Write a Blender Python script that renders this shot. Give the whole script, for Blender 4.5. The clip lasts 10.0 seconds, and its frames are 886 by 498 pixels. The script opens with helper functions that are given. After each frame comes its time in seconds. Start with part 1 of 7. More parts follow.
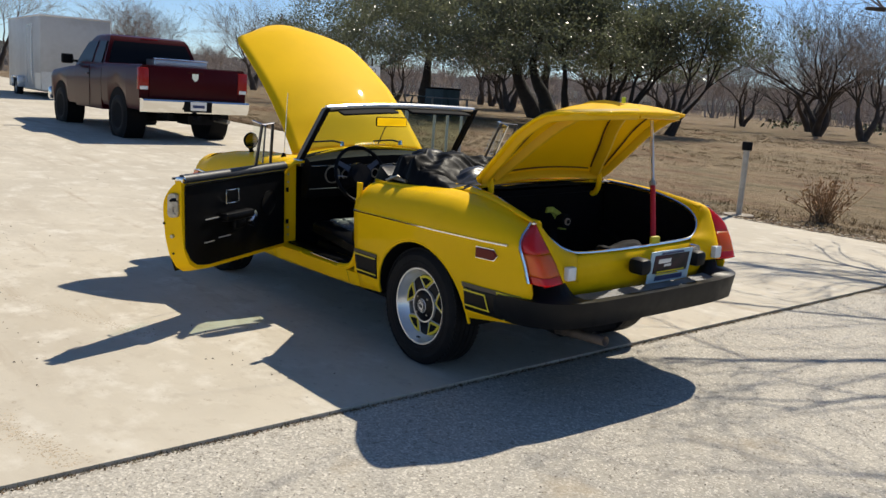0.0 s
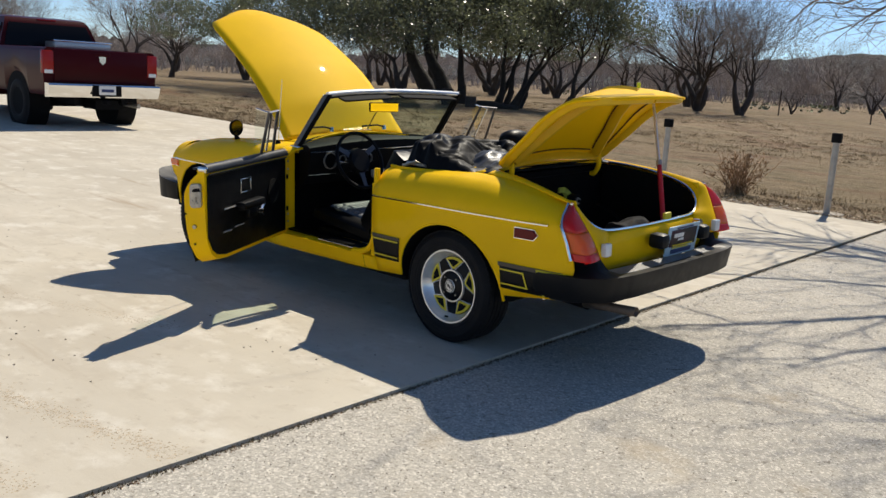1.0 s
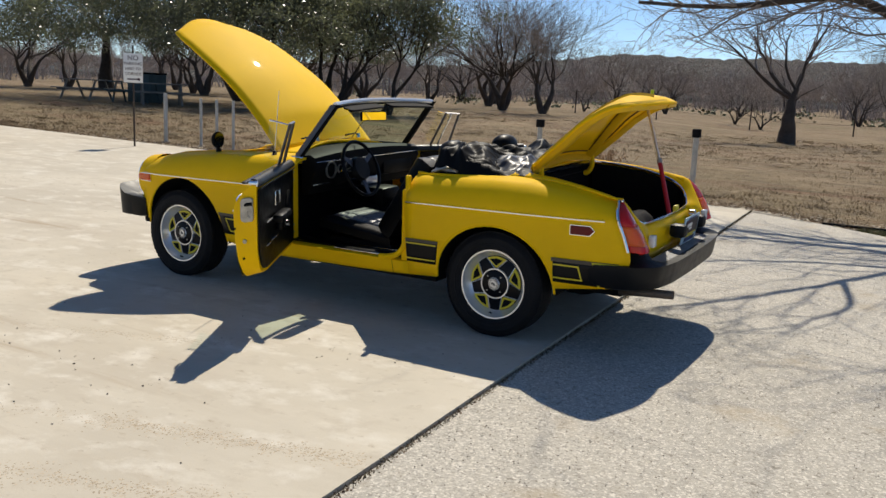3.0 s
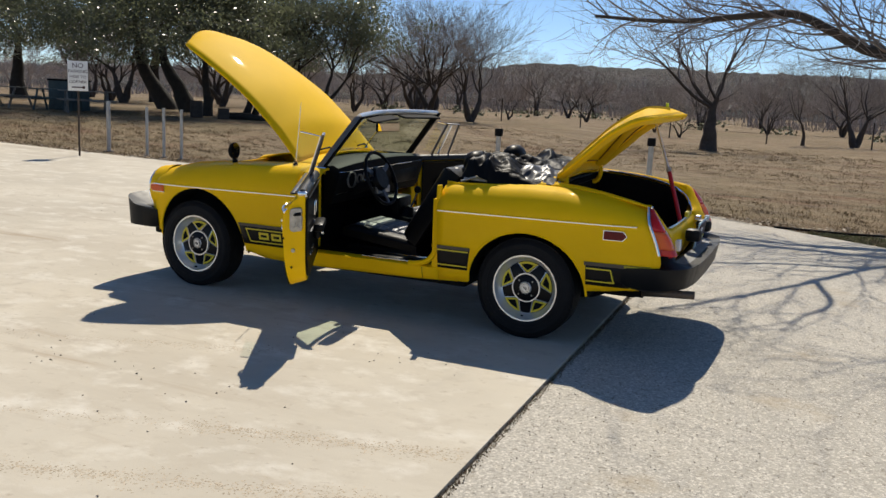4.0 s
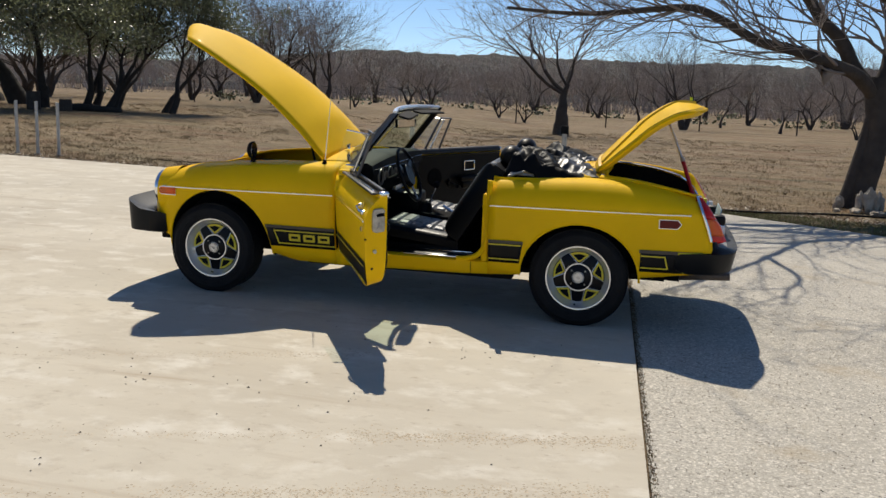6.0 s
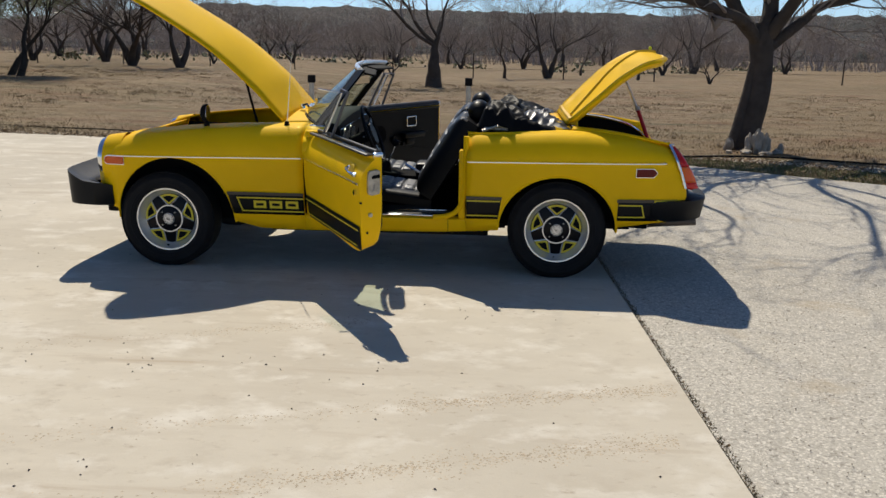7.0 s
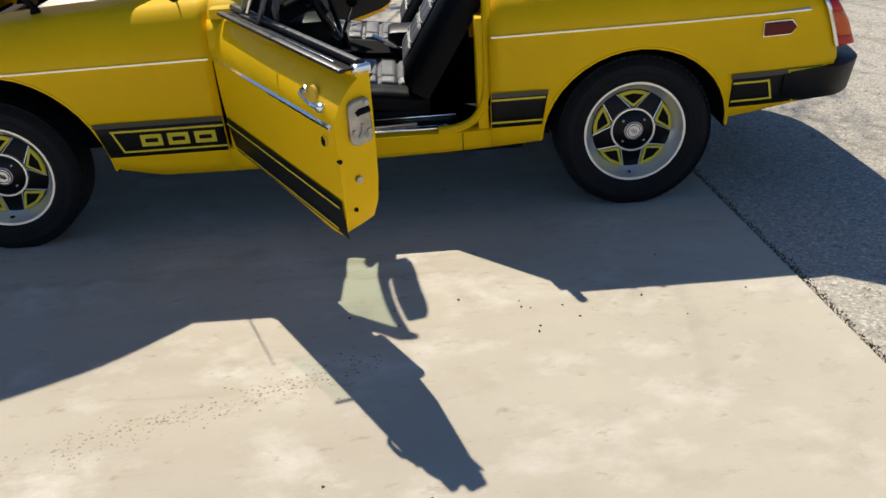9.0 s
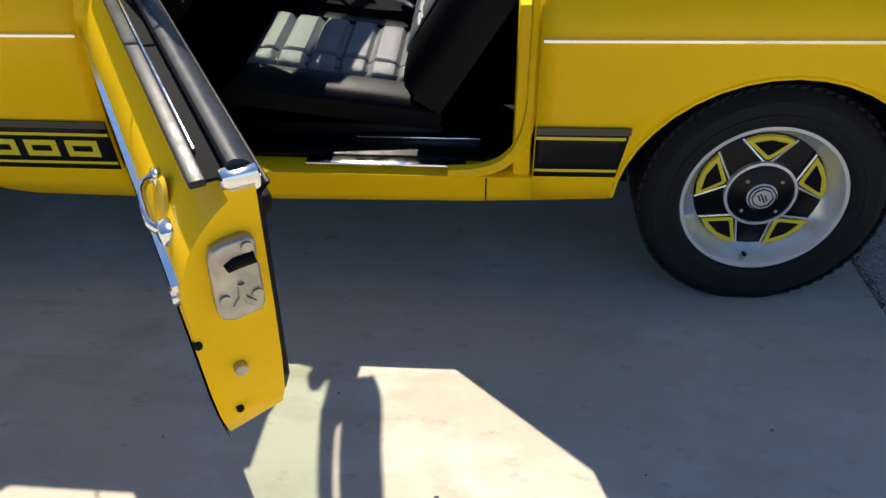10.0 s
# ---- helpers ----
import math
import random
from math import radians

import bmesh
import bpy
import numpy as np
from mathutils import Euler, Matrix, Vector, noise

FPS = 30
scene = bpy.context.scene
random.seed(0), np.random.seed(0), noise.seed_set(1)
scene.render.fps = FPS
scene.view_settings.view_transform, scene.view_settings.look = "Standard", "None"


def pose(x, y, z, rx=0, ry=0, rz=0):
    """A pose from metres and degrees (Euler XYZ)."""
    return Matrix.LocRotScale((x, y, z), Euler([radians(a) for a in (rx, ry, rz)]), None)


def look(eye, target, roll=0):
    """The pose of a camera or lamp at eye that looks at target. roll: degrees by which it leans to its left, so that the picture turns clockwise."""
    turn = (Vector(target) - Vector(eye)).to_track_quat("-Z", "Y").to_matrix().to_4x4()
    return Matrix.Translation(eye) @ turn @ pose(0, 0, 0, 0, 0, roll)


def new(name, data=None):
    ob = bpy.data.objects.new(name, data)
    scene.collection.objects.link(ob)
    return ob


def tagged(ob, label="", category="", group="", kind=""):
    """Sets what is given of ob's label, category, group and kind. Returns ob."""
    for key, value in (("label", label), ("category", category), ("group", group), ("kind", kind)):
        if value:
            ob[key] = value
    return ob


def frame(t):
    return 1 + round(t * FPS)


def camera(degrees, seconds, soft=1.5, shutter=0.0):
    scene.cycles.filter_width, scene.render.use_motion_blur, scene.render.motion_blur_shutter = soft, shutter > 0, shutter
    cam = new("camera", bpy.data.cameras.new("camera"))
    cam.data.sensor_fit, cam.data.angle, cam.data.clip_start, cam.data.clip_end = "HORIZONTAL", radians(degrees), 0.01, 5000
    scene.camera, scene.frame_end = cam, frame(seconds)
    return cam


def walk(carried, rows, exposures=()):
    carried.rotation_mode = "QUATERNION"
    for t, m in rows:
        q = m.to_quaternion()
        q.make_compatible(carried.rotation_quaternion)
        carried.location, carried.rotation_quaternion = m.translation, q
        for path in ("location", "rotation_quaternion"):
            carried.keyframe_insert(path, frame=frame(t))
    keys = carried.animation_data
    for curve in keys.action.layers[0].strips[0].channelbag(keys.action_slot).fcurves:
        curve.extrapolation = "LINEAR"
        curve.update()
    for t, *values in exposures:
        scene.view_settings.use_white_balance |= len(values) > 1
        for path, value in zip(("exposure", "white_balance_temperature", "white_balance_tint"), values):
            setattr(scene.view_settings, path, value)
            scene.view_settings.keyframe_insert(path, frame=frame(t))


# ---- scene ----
cam = camera(54.0, 10.0, soft=1.5)
PATH = [
    (0, (-3.244, 3.213, 1.315), (-1.715, 1.973, 0.958), 3.8),
    (0.5, (-3.085, 3.567, 1.328), (-1.649, 2.223, 0.968), 3.9),
    (1, (-2.886, 3.83, 1.315), (-1.543, 2.4, 0.927), 3.3),
    (1.5, (-2.681, 4.073, 1.314), (-1.425, 2.562, 0.939), 3.6),
    (2, (-2.454, 4.343, 1.319), (-1.3, 2.756, 0.936), 3.9),
    (2.5, (-2.221, 4.552, 1.293), (-1.163, 2.896, 0.918), 3.0),
    (4, (-1.519, 5.232, 1.292), (-0.713, 3.433, 0.957), 2.7),
    (4.5, (-1.235, 5.415, 1.282), (-0.524, 3.576, 0.948), 2.5),
    (5, (-0.964, 5.572, 1.288), (-0.353, 3.701, 0.934), 2.2),
    (5.5, (-0.66, 5.67, 1.3), (-0.145, 3.768, 0.955), 2.1),
    (7, (0.347, 5.694, 1.289), (0.469, 3.748, 0.846), 1.0),
    (7.5, (0.633, 5.426, 1.308), (0.543, 3.516, 0.724), -0.2),
    (8, (0.742, 4.957, 1.331), (0.678, 3.068, 0.676), -0.5),
    (8.5, (0.814, 4.361, 1.33), (0.748, 2.535, 0.515), -1.7),
    (9, (0.806, 3.731, 1.345), (0.762, 1.936, 0.466), -3.7),
    (9.5, (0.756, 3.068, 1.362), (0.759, 1.35, 0.339), -2.4),
    (10, (0.626, 2.439, 1.331), (0.728, 0.801, 0.188), -0.4),
]
walk(cam, [(t, look(eye, target, roll)) for t, eye, target, roll in PATH], exposures=[(0, 0.08), (2.5, 0.03), (4.5, -0.02), (7, -0.10), (8.5, -0.03), (9.0, 0.10), (9.5, 0.28), (10, 0.62)])

# ---- daylight ----
SUN = Vector((0.207, -0.685, 0.82)).normalized()
world = bpy.data.worlds.new("sky")
scene.world = world
world.use_nodes = True
wn = world.node_tree.nodes
sky = wn.new("ShaderNodeTexSky")
sky.sky_type = 'NISHITA'
sky.sun_disc = False
sky.altitude = 3000
sky.sun_elevation = math.asin(SUN.z)
sky.sun_rotation = math.atan2(SUN.x, SUN.y)
sky.air_density, sky.dust_density, sky.ozone_density = 1.0, 0.0, 4.5
wn["Background"].inputs["Strength"].default_value = 0.108
world.node_tree.links.new(sky.outputs[0], wn["Background"].inputs["Color"])
lamp = bpy.data.lights.new("sun", 'SUN')
lamp.energy, lamp.angle, lamp.color = 5.0, radians(0.53), (1.0, 0.915, 0.77)
sun = new("sun", lamp)
sun.matrix_world = look(SUN * 40, (0, 0, 0))

# ---- materials ----
def material(name, color=(0.5, 0.5, 0.5), rough=0.5, metal=0.0, coat=0.0, coat_rough=0.03, var=0.0, scale=8.0, fine=0.0, fine_scale=120.0,
             bump=0.0, bump_scale=60.0, second=None, second_scale=1.5, trans=0.0, ior=1.45, rand=0.0, island=0.0, spec=0.5, bump_dist=0.01, rvar=0.0):
    """A principled surface: base colour with broad (var) and fine mottling, a second colour in patches, relief and gloss variation."""
    m = bpy.data.materials.new(name)
    m.use_nodes = True
    nt = m.node_tree
    b = nt.nodes["Principled BSDF"]
    b.inputs["Roughness"].default_value = rough
    b.inputs["Metallic"].default_value = metal
    b.inputs["Coat Weight"].default_value = coat
    b.inputs["Coat Roughness"].default_value = coat_rough
    b.inputs["Transmission Weight"].default_value = trans
    b.inputs["IOR"].default_value = ior
    b.inputs["Specular IOR Level"].default_value = spec
    co = nt.nodes.new("ShaderNodeTexCoord").outputs["Object"]

    def noise_tex(s, detail=4.0, rough_=0.6):
        n = nt.nodes.new("ShaderNodeTexNoise")
        n.inputs["Scale"].default_value, n.inputs["Detail"].default_value, n.inputs["Roughness"].default_value = s, detail, rough_
        nt.links.new(co, n.inputs["Vector"])
        return n.outputs["Fac"]

    def ramp(value, lo, hi, a, z):
        r = nt.nodes.new("ShaderNodeMapRange")
        for k, v in zip((1, 2, 3, 4), (lo, hi, a, z)):
            r.inputs[k].default_value = v
        nt.links.new(value, r.inputs[0])
        return r.outputs[0]

    def mix(fac, a, z, mode='MIX'):
        x = nt.nodes.new("ShaderNodeMix")
        x.data_type, x.blend_type = 'RGBA', mode
        for sock, v in ((x.inputs[0], fac), (x.inputs[6], a), (x.inputs[7], z)):
            if hasattr(v, "is_output"):
                nt.links.new(v, sock)
            else:
                sock.default_value = v if isinstance(v, float) else (*v, 1)
        return x.outputs[2]
    col = color
    if second:
        col = mix(ramp(noise_tex(second_scale, 6.0), 0.42, 0.62, 0.0, 1.0), col, second)
    level = None
    for amount, s in ((var, scale), (fine, fine_scale)):
        if amount:
            v = ramp(noise_tex(s, 5.0), 0.3, 0.7, 1 - amount, 1 + amount)
            level = v if level is None else mul(nt, level, v)
    if rand:
        o = nt.nodes.new("ShaderNodeObjectInfo").outputs["Random"]
        v = ramp(o, 0, 1, 1 - rand, 1 + rand)
        level = v if level is None else mul(nt, level, v)
    if island:
        o = nt.nodes.new("ShaderNodeNewGeometry").outputs["Random Per Island"]
        v = ramp(o, 0, 1, 1 - island, 1 + island)
        level = v if level is None else mul(nt, level, v)
    if level is not None:
        c = nt.nodes.new("ShaderNodeCombineColor")
        for k in range(3):
            nt.links.new(level, c.inputs[k])
        col = mix(1.0, col, c.outputs[0], 'MULTIPLY')
    if isinstance(col, tuple):
        b.inputs["Base Color"].default_value = (*col, 1)
    else:
        nt.links.new(col, b.inputs["Base Color"])
    if rvar:
        nt.links.new(ramp(noise_tex(scale * 3, 5.0), 0.3, 0.7, max(0.02, rough - rvar), rough + rvar), b.inputs["Roughness"])
    if bump:
        n = nt.nodes.new("ShaderNodeBump")
        n.inputs["Strength"].default_value, n.inputs["Distance"].default_value = bump, bump_dist
        nt.links.new(noise_tex(bump_scale, 6.0), n.inputs["Height"])
        nt.links.new(n.outputs[0], b.inputs["Normal"])
    return m


def mul(nt, a, z):
    n = nt.nodes.new("ShaderNodeMath")
    n.operation = 'MULTIPLY'
    nt.links.new(a, n.inputs[0])
    nt.links.new(z, n.inputs[1])
    return n.outputs[0]


YELLOW = material("yellow_paint", (0.95, 0.565, 0.004), 0.62, coat=0.16, coat_rough=0.035, spec=0.06, var=0.04, scale=3, bump=0.03, bump_scale=180, bump_dist=0.002)
# a darker, uncoated yellow for lid and bonnet undersides, hinges and handle dish
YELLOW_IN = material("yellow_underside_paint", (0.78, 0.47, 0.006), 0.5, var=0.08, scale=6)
GOLD = material("yellow_decal_line", (0.72, 0.58, 0.03), 0.45)
DECAL = material("black_decal", (0.009, 0.008, 0.008), 0.42, spec=0.22, var=0.2, scale=10)
DECAL_GREY = material("brown_grey_decal_edge", (0.085, 0.066, 0.045), 0.4)
CHROME = material("chrome", (0.78, 0.79, 0.8), 0.12, metal=1.0, rvar=0.05, scale=12)
MIRROR = material("mirror_glass", (0.9, 0.9, 0.9), 0.02, metal=1.0)
STEEL = material("worn_steel", (0.42, 0.39, 0.34), 0.45, metal=0.8, var=0.25, scale=30, bump=0.2, bump_scale=90, bump_dist=0.003)
ALLOY = material("painted_alloy", (0.80, 0.80, 0.80), 0.24, metal=0.6, var=0.06, scale=20)
WHEEL_BLACK = material("wheel_black", (0.003, 0.003, 0.005), 0.3, spec=0.2)
RUBBER = material("tyre_rubber", (0.008, 0.008, 0.009), 0.75, spec=0.3, var=0.25, scale=14, fine=0.15, bump=0.15, bump_scale=150, bump_dist=0.002)
BUMPER = material("black_bumper_rubber", (0.008, 0.0086, 0.010), 0.46, spec=0.22, var=0.2, scale=6, fine=0.1, bump=0.06, bump_scale=260, bump_dist=0.001, rvar=0.06)
DARK = material("black_underseal", (0.005, 0.005, 0.006), 0.85, spec=0.2, var=0.3, scale=10)
VINYL = material("black_vinyl", (0.003, 0.0032, 0.004), 0.40, spec=0.15, var=0.2, scale=9, bump=0.2, bump_scale=320, bump_dist=0.002, rvar=0.08)
CARPET = material("black_carpet", (0.004, 0.004, 0.0045), 0.95, spec=0.15, var=0.3, scale=30, bump=0.5, bump_scale=400, bump_dist=0.004)
SOFTTOP = material("black_hood_vinyl", (0.005, 0.0055, 0.0065), 0.5, spec=0.10, var=0.2, scale=8, bump=0.15, bump_scale=200, bump_dist=0.003, rvar=0.1)
DASH = material("matt_black_dash_pad", (0.004, 0.0042, 0.005), 0.6, spec=0.12, var=0.2, scale=9, bump=0.2, bump_scale=300, bump_dist=0.002)
PAD = material("worn_black_vinyl_pad", (0.022, 0.0235, 0.028), 0.40, spec=0.32, var=0.3, scale=14, fine=0.2, bump=0.15, bump_scale=240, bump_dist=0.002, rvar=0.1)
CLOTH = material("grey_woven_cloth", (0.125, 0.130, 0.140), 0.40, spec=0.8, fine=0.55, fine_scale=420, bump=0.6, bump_scale=420, bump_dist=0.003, var=0.1)
PLASTIC = material("clouded_grey_plastic", (0.045, 0.046, 0.050), 0.38, var=0.3, scale=9, bump=0.2, bump_scale=60, bump_dist=0.004)
DUSTY_SHEEN = material("dusty_grey_rubber", (0.20, 0.20, 0.20), 0.5, var=0.25, scale=9, fine=0.2)
DARK_CLOTH = material("dark_grey_cloth", (0.028, 0.029, 0.032), 0.85, spec=0.2, fine=0.3, fine_scale=300)
THREAD = material("pale_thread", (0.55, 0.56, 0.55), 0.7)
CLEAR_LENS = material("clear_lens", (0.75, 0.77, 0.78), 0.12, coat=0.6)
RED_PAINT = material("red_strut_paint", (0.42, 0.012, 0.02), 0.35, var=0.1)
PLATE_BLUE = material("pale_blue_plate", (0.42, 0.58, 0.68), 0.4, var=0.05)
PLATE_DARK = material("dark_plate_picture", (0.012, 0.013, 0.012), 0.55, second=(0.06, 0.02, 0.03), second_scale=14)
WHITE = material("white_paint", (0.78, 0.78, 0.76), 0.4, var=0.06, scale=2)
BLUE_TAPE = material("dark_blue_bars", (0.03, 0.05, 0.14), 0.5)
LIME = material("lime_ribbon", (0.45, 0.62, 0.03), 0.6)
LIME_PAINT = material("faded_lime_paint", (0.36, 0.42, 0.05), 0.6, var=0.3, scale=40)


def glass_mat(name, color, rough=0.0):
    """Thin clear glass: tinted straight-through light under a sharp sheen."""
    m = bpy.data.materials.new(name)
    m.use_nodes = True
    nt = m.node_tree
    out = nt.nodes["Material Output"]
    nt.nodes.remove(nt.nodes["Principled BSDF"])
    t = nt.nodes.new("ShaderNodeBsdfTransparent")
    t.inputs[0].default_value = (*color, 1)
    g = nt.nodes.new("ShaderNodeBsdfGlossy")
    g.inputs["Roughness"].default_value = rough
    lw = nt.nodes.new("ShaderNodeLayerWeight")
    pw_ = nt.nodes.new("ShaderNodeMath")
    pw_.operation = 'POWER'
    pw_.inputs[1].default_value = 4.0
    nt.links.new(lw.outputs["Facing"], pw_.inputs[0])
    f = nt.nodes.new("ShaderNodeMath")
    f.operation = 'MULTIPLY_ADD'
    f.inputs[1].default_value, f.inputs[2].default_value = 0.75, 0.07
    nt.links.new(pw_.outputs[0], f.inputs[0])
    mx = nt.nodes.new("ShaderNodeMixShader")
    nt.links.new(f.outputs[0], mx.inputs[0])
    nt.links.new(t.outputs[0], mx.inputs[1])
    nt.links.new(g.outputs[0], mx.inputs[2])
    nt.links.new(mx.outputs[0], out.inputs[0])
    return m


GLASS = glass_mat("tinted_glass", (0.74, 0.86, 0.76))
CLEAR = glass_mat("clear_glass", (0.88, 0.93, 0.89))
DARK_GLASS = glass_mat("dark_privacy_glass", (0.10, 0.11, 0.12))


def lens_mat(name, color, glow, rough=0.15, coat=0.5, share=0.5):
    """Coloured lens plastic that lets sunlight bleed through."""
    m = material(name, color, rough, coat=coat, var=0.15, scale=20)
    nt = m.node_tree
    t = nt.nodes.new("ShaderNodeBsdfTranslucent")
    t.inputs[0].default_value = (*glow, 1)
    mx = nt.nodes.new("ShaderNodeMixShader")
    mx.inputs[0].default_value = share
    nt.links.new(nt.nodes["Principled BSDF"].outputs[0], mx.inputs[1])
    nt.links.new(t.outputs[0], mx.inputs[2])
    nt.links.new(mx.outputs[0], nt.nodes["Material Output"].inputs[0])
    return m


def solid_lens(name, color, radius, scale=0.05):
    """Solid coloured plastic: sunlight that enters one side spreads through the body."""
    m = material(name, color, 0.16, coat=0.3)
    b = m.node_tree.nodes["Principled BSDF"]
    b.inputs["Subsurface Weight"].default_value = 1.0
    b.inputs["Subsurface Radius"].default_value = radius
    b.inputs["Subsurface Scale"].default_value = scale
    return m


RED_LENS = solid_lens("red_lens", (0.58, 0.010, 0.008), (1.0, 0.08, 0.05))
TRUCK_LENS = material("dark_red_truck_lens", (0.30, 0.014, 0.012), 0.2, spec=0.4)
MARKER_RED = material("dark_red_marker_lens", (0.14, 0.008, 0.008), 0.3, spec=0.3)
AMBER = solid_lens("amber_lens", (0.80, 0.115, 0.006), (1.0, 0.35, 0.05))
RUST_STEEL = material("rusty_exhaust", (0.13, 0.10, 0.08), 0.6, metal=0.5, var=0.3, scale=25)
POST_GREY = material("dark_aluminium", (0.10, 0.10, 0.11), 0.35, metal=0.7, var=0.1)

# ---- mesh helpers ----
def finish(bm, name, mat, angle=35, smooth=True):
    me = bpy.data.meshes.new(name)
    bm.to_mesh(me)
    bm.free()
    if smooth:
        me.polygons.foreach_set("use_smooth", [True] * len(me.polygons))
        me.set_sharp_from_angle(angle=radians(angle))
    me.materials.append(mat)
    return me


def part(name, bm, mat, parent=None, label="", m=None, angle=35, thick=0.0, bevel=0.0, smooth=True, out=None):
    """Links a bmesh as one mesh object under a thing or a part. out: open sheets face away from this point."""
    bmesh.ops.recalc_face_normals(bm, faces=bm.faces)
    if out is not None or thick:
        c = Vector(out if out is not None else (1.1, 0, 0.45))
        if sum(f.normal.dot(f.calc_center_median() - c) * f.calc_area() for f in bm.faces) < 0:
            bmesh.ops.reverse_faces(bm, faces=bm.faces)
    ob = new(name, finish(bm, name, mat, angle, smooth))
    if parent:
        ob.parent = parent
    if m is not None:
        ob.matrix_local = m
    if thick:
        s = ob.modifiers.new("thickness", 'SOLIDIFY')
        s.thickness, s.offset = thick, -1
    if bevel:
        b = ob.modifiers.new("edge", 'BEVEL')
        b.width, b.segments, b.limit_method = bevel, 2, 'ANGLE'
    if label:
        tagged(ob, label)
    return ob


def empty(name, m=None):
    ob = new(name)
    if m is not None:
        ob.matrix_world = m
    return ob


def grid(rows, bm=None, wrap=False):
    """Quads between rows of points; wrap joins the last point of a row to its first."""
    bm = bm or bmesh.new()
    vs = [[bm.verts.new(p) for p in r] for r in rows]
    n = len(vs[0])
    for a, b in zip(vs, vs[1:]):
        for k in range(n if wrap else n - 1):
            bm.faces.new((a[k], a[(k + 1) % n], b[(k + 1) % n], b[k]))
    return bm


def loft(rows, bm=None, cap=True):
    """A closed skin over closed sections."""
    bm = bm or bmesh.new()
    vs = [[bm.verts.new(p) for p in r] for r in rows]
    n = len(vs[0])
    for a, b in zip(vs, vs[1:]):
        for k in range(n):
            bm.faces.new((a[k], a[(k + 1) % n], b[(k + 1) % n], b[k]))
    if cap:
        bm.faces.new(vs[0][::-1])
        bm.faces.new(vs[-1])
    return bm


def box(bm, c, s, m=None, bev=0.0, seg=2):
    r = bmesh.ops.create_cube(bm, size=1)
    vs = r["verts"]
    bmesh.ops.scale(bm, vec=s, verts=vs)
    if bev:
        es = list({e for v in vs for e in v.link_edges})
        r = bmesh.ops.bevel(bm, geom=es, offset=bev, segments=seg, affect='EDGES', profile=0.5)
        vs = list({v for f in r["faces"] for v in f.verts} | {v for v in vs if v.is_valid})
    bmesh.ops.transform(bm, matrix=Matrix.Translation(c) @ (m or Matrix()), verts=vs)
    return vs


def boxes(*items, bev=0.0):
    bm = bmesh.new()
    for it in items:
        box(bm, it[0], it[1], it[2] if len(it) > 2 else None, bev)
    return bm


def frame_of(a, b):
    d = (Vector(b) - Vector(a))
    return d.to_track_quat('Z', 'Y').to_matrix().to_4x4()


def tube(pts, rad, n=8, bm=None, cap=True, squash=1.0):
    """A round bar along points; rad is one radius or one for each point."""
    bm = bm or bmesh.new()
    pts = [Vector(p) for p in pts]
    rad = [rad] * len(pts) if isinstance(rad, (int, float)) else rad
    rings, ref = [], None
    for i, p in enumerate(pts):
        d = (pts[min(i + 1, len(pts) - 1)] - pts[max(i - 1, 0)]).normalized()
        if ref is None:
            ref = d.orthogonal().normalized()
        ref = (ref - d * ref.dot(d)).normalized()
        o = d.cross(ref)
        rings.append([p + (ref * math.cos(6.2832 * k / n) + o * math.sin(6.2832 * k / n) * squash) * rad[i] for k in range(n)])
    return loft(rings, bm, cap)


def lathe(profile, n=48, bm=None, closed=False):
    """Turns (radius, y) pairs round the y axis."""
    bm = bm or bmesh.new()
    rows = []
    for k in range(n):
        a = 2 * math.pi * k / n
        rows.append([(r * math.cos(a), y, r * math.sin(a)) for r, y in profile])
    rows.append(rows[0])
    grid(rows, bm, wrap=closed)
    bmesh.ops.remove_doubles(bm, verts=bm.verts, dist=1e-5)
    return bm


def disc(bm, c, axis, r, n=20, depth=0.01, r2=None):
    m = Matrix.Translation(c) @ Vector(axis).to_track_quat('Z', 'Y').to_matrix().to_4x4()
    bmesh.ops.create_cone(bm, cap_ends=True, segments=n, radius1=r, radius2=r if r2 is None else r2, depth=depth, matrix=m)
    return bm


def prism(pts, depth, m=None, bm=None):
    """A flat outline of (x, z) points pushed along y, centred."""
    bm = bm or bmesh.new()
    m = m or Matrix()
    a = [bm.verts.new(m @ Vector((x, -depth / 2, z))) for x, z in pts]
    b = [bm.verts.new(m @ Vector((x, depth / 2, z))) for x, z in pts]
    bm.faces.new(a)
    bm.faces.new(b[::-1])
    for k in range(len(a)):
        bm.faces.new((a[k], b[k], b[(k + 1) % len(a)], a[(k + 1) % len(a)]))
    return bm


def lerp(x, *knots):
    """Smooth-ish piecewise value through (x, value) knots."""
    if x <= knots[0][0]:
        return knots[0][1]
    for (a, u), (b, v) in zip(knots, knots[1:]):
        if x <= b:
            return u + (v - u) * (x - a) / (b - a)
    return knots[-1][1]


def spans(a, b, n):
    return [a + (b - a) * k / n for k in range(n + 1)]


def curve(pts, n=8):
    """Catmull-Rom points through pts."""
    P = [Vector(p) for p in pts]
    P = [2 * P[0] - P[1]] + P + [2 * P[-1] - P[-2]]
    out = []
    for i in range(1, len(P) - 2):
        for k in range(n):
            t = k / n
            a, b, c, d = P[i - 1:i + 3]
            out.append(0.5 * (2 * b + (c - a) * t + (2 * a - 5 * b + 4 * c - d) * t * t + (3 * b - a - 3 * c + d) * t ** 3))
    return out + [P[-2]]

# ---- ground, drive and distance ----
def lift(x):
    """The drive rises a little towards the parked truck."""
    return 0.012 * max(0.0, x - 5.0)


def joint_x(y):
    return -0.30 - 0.045 * y


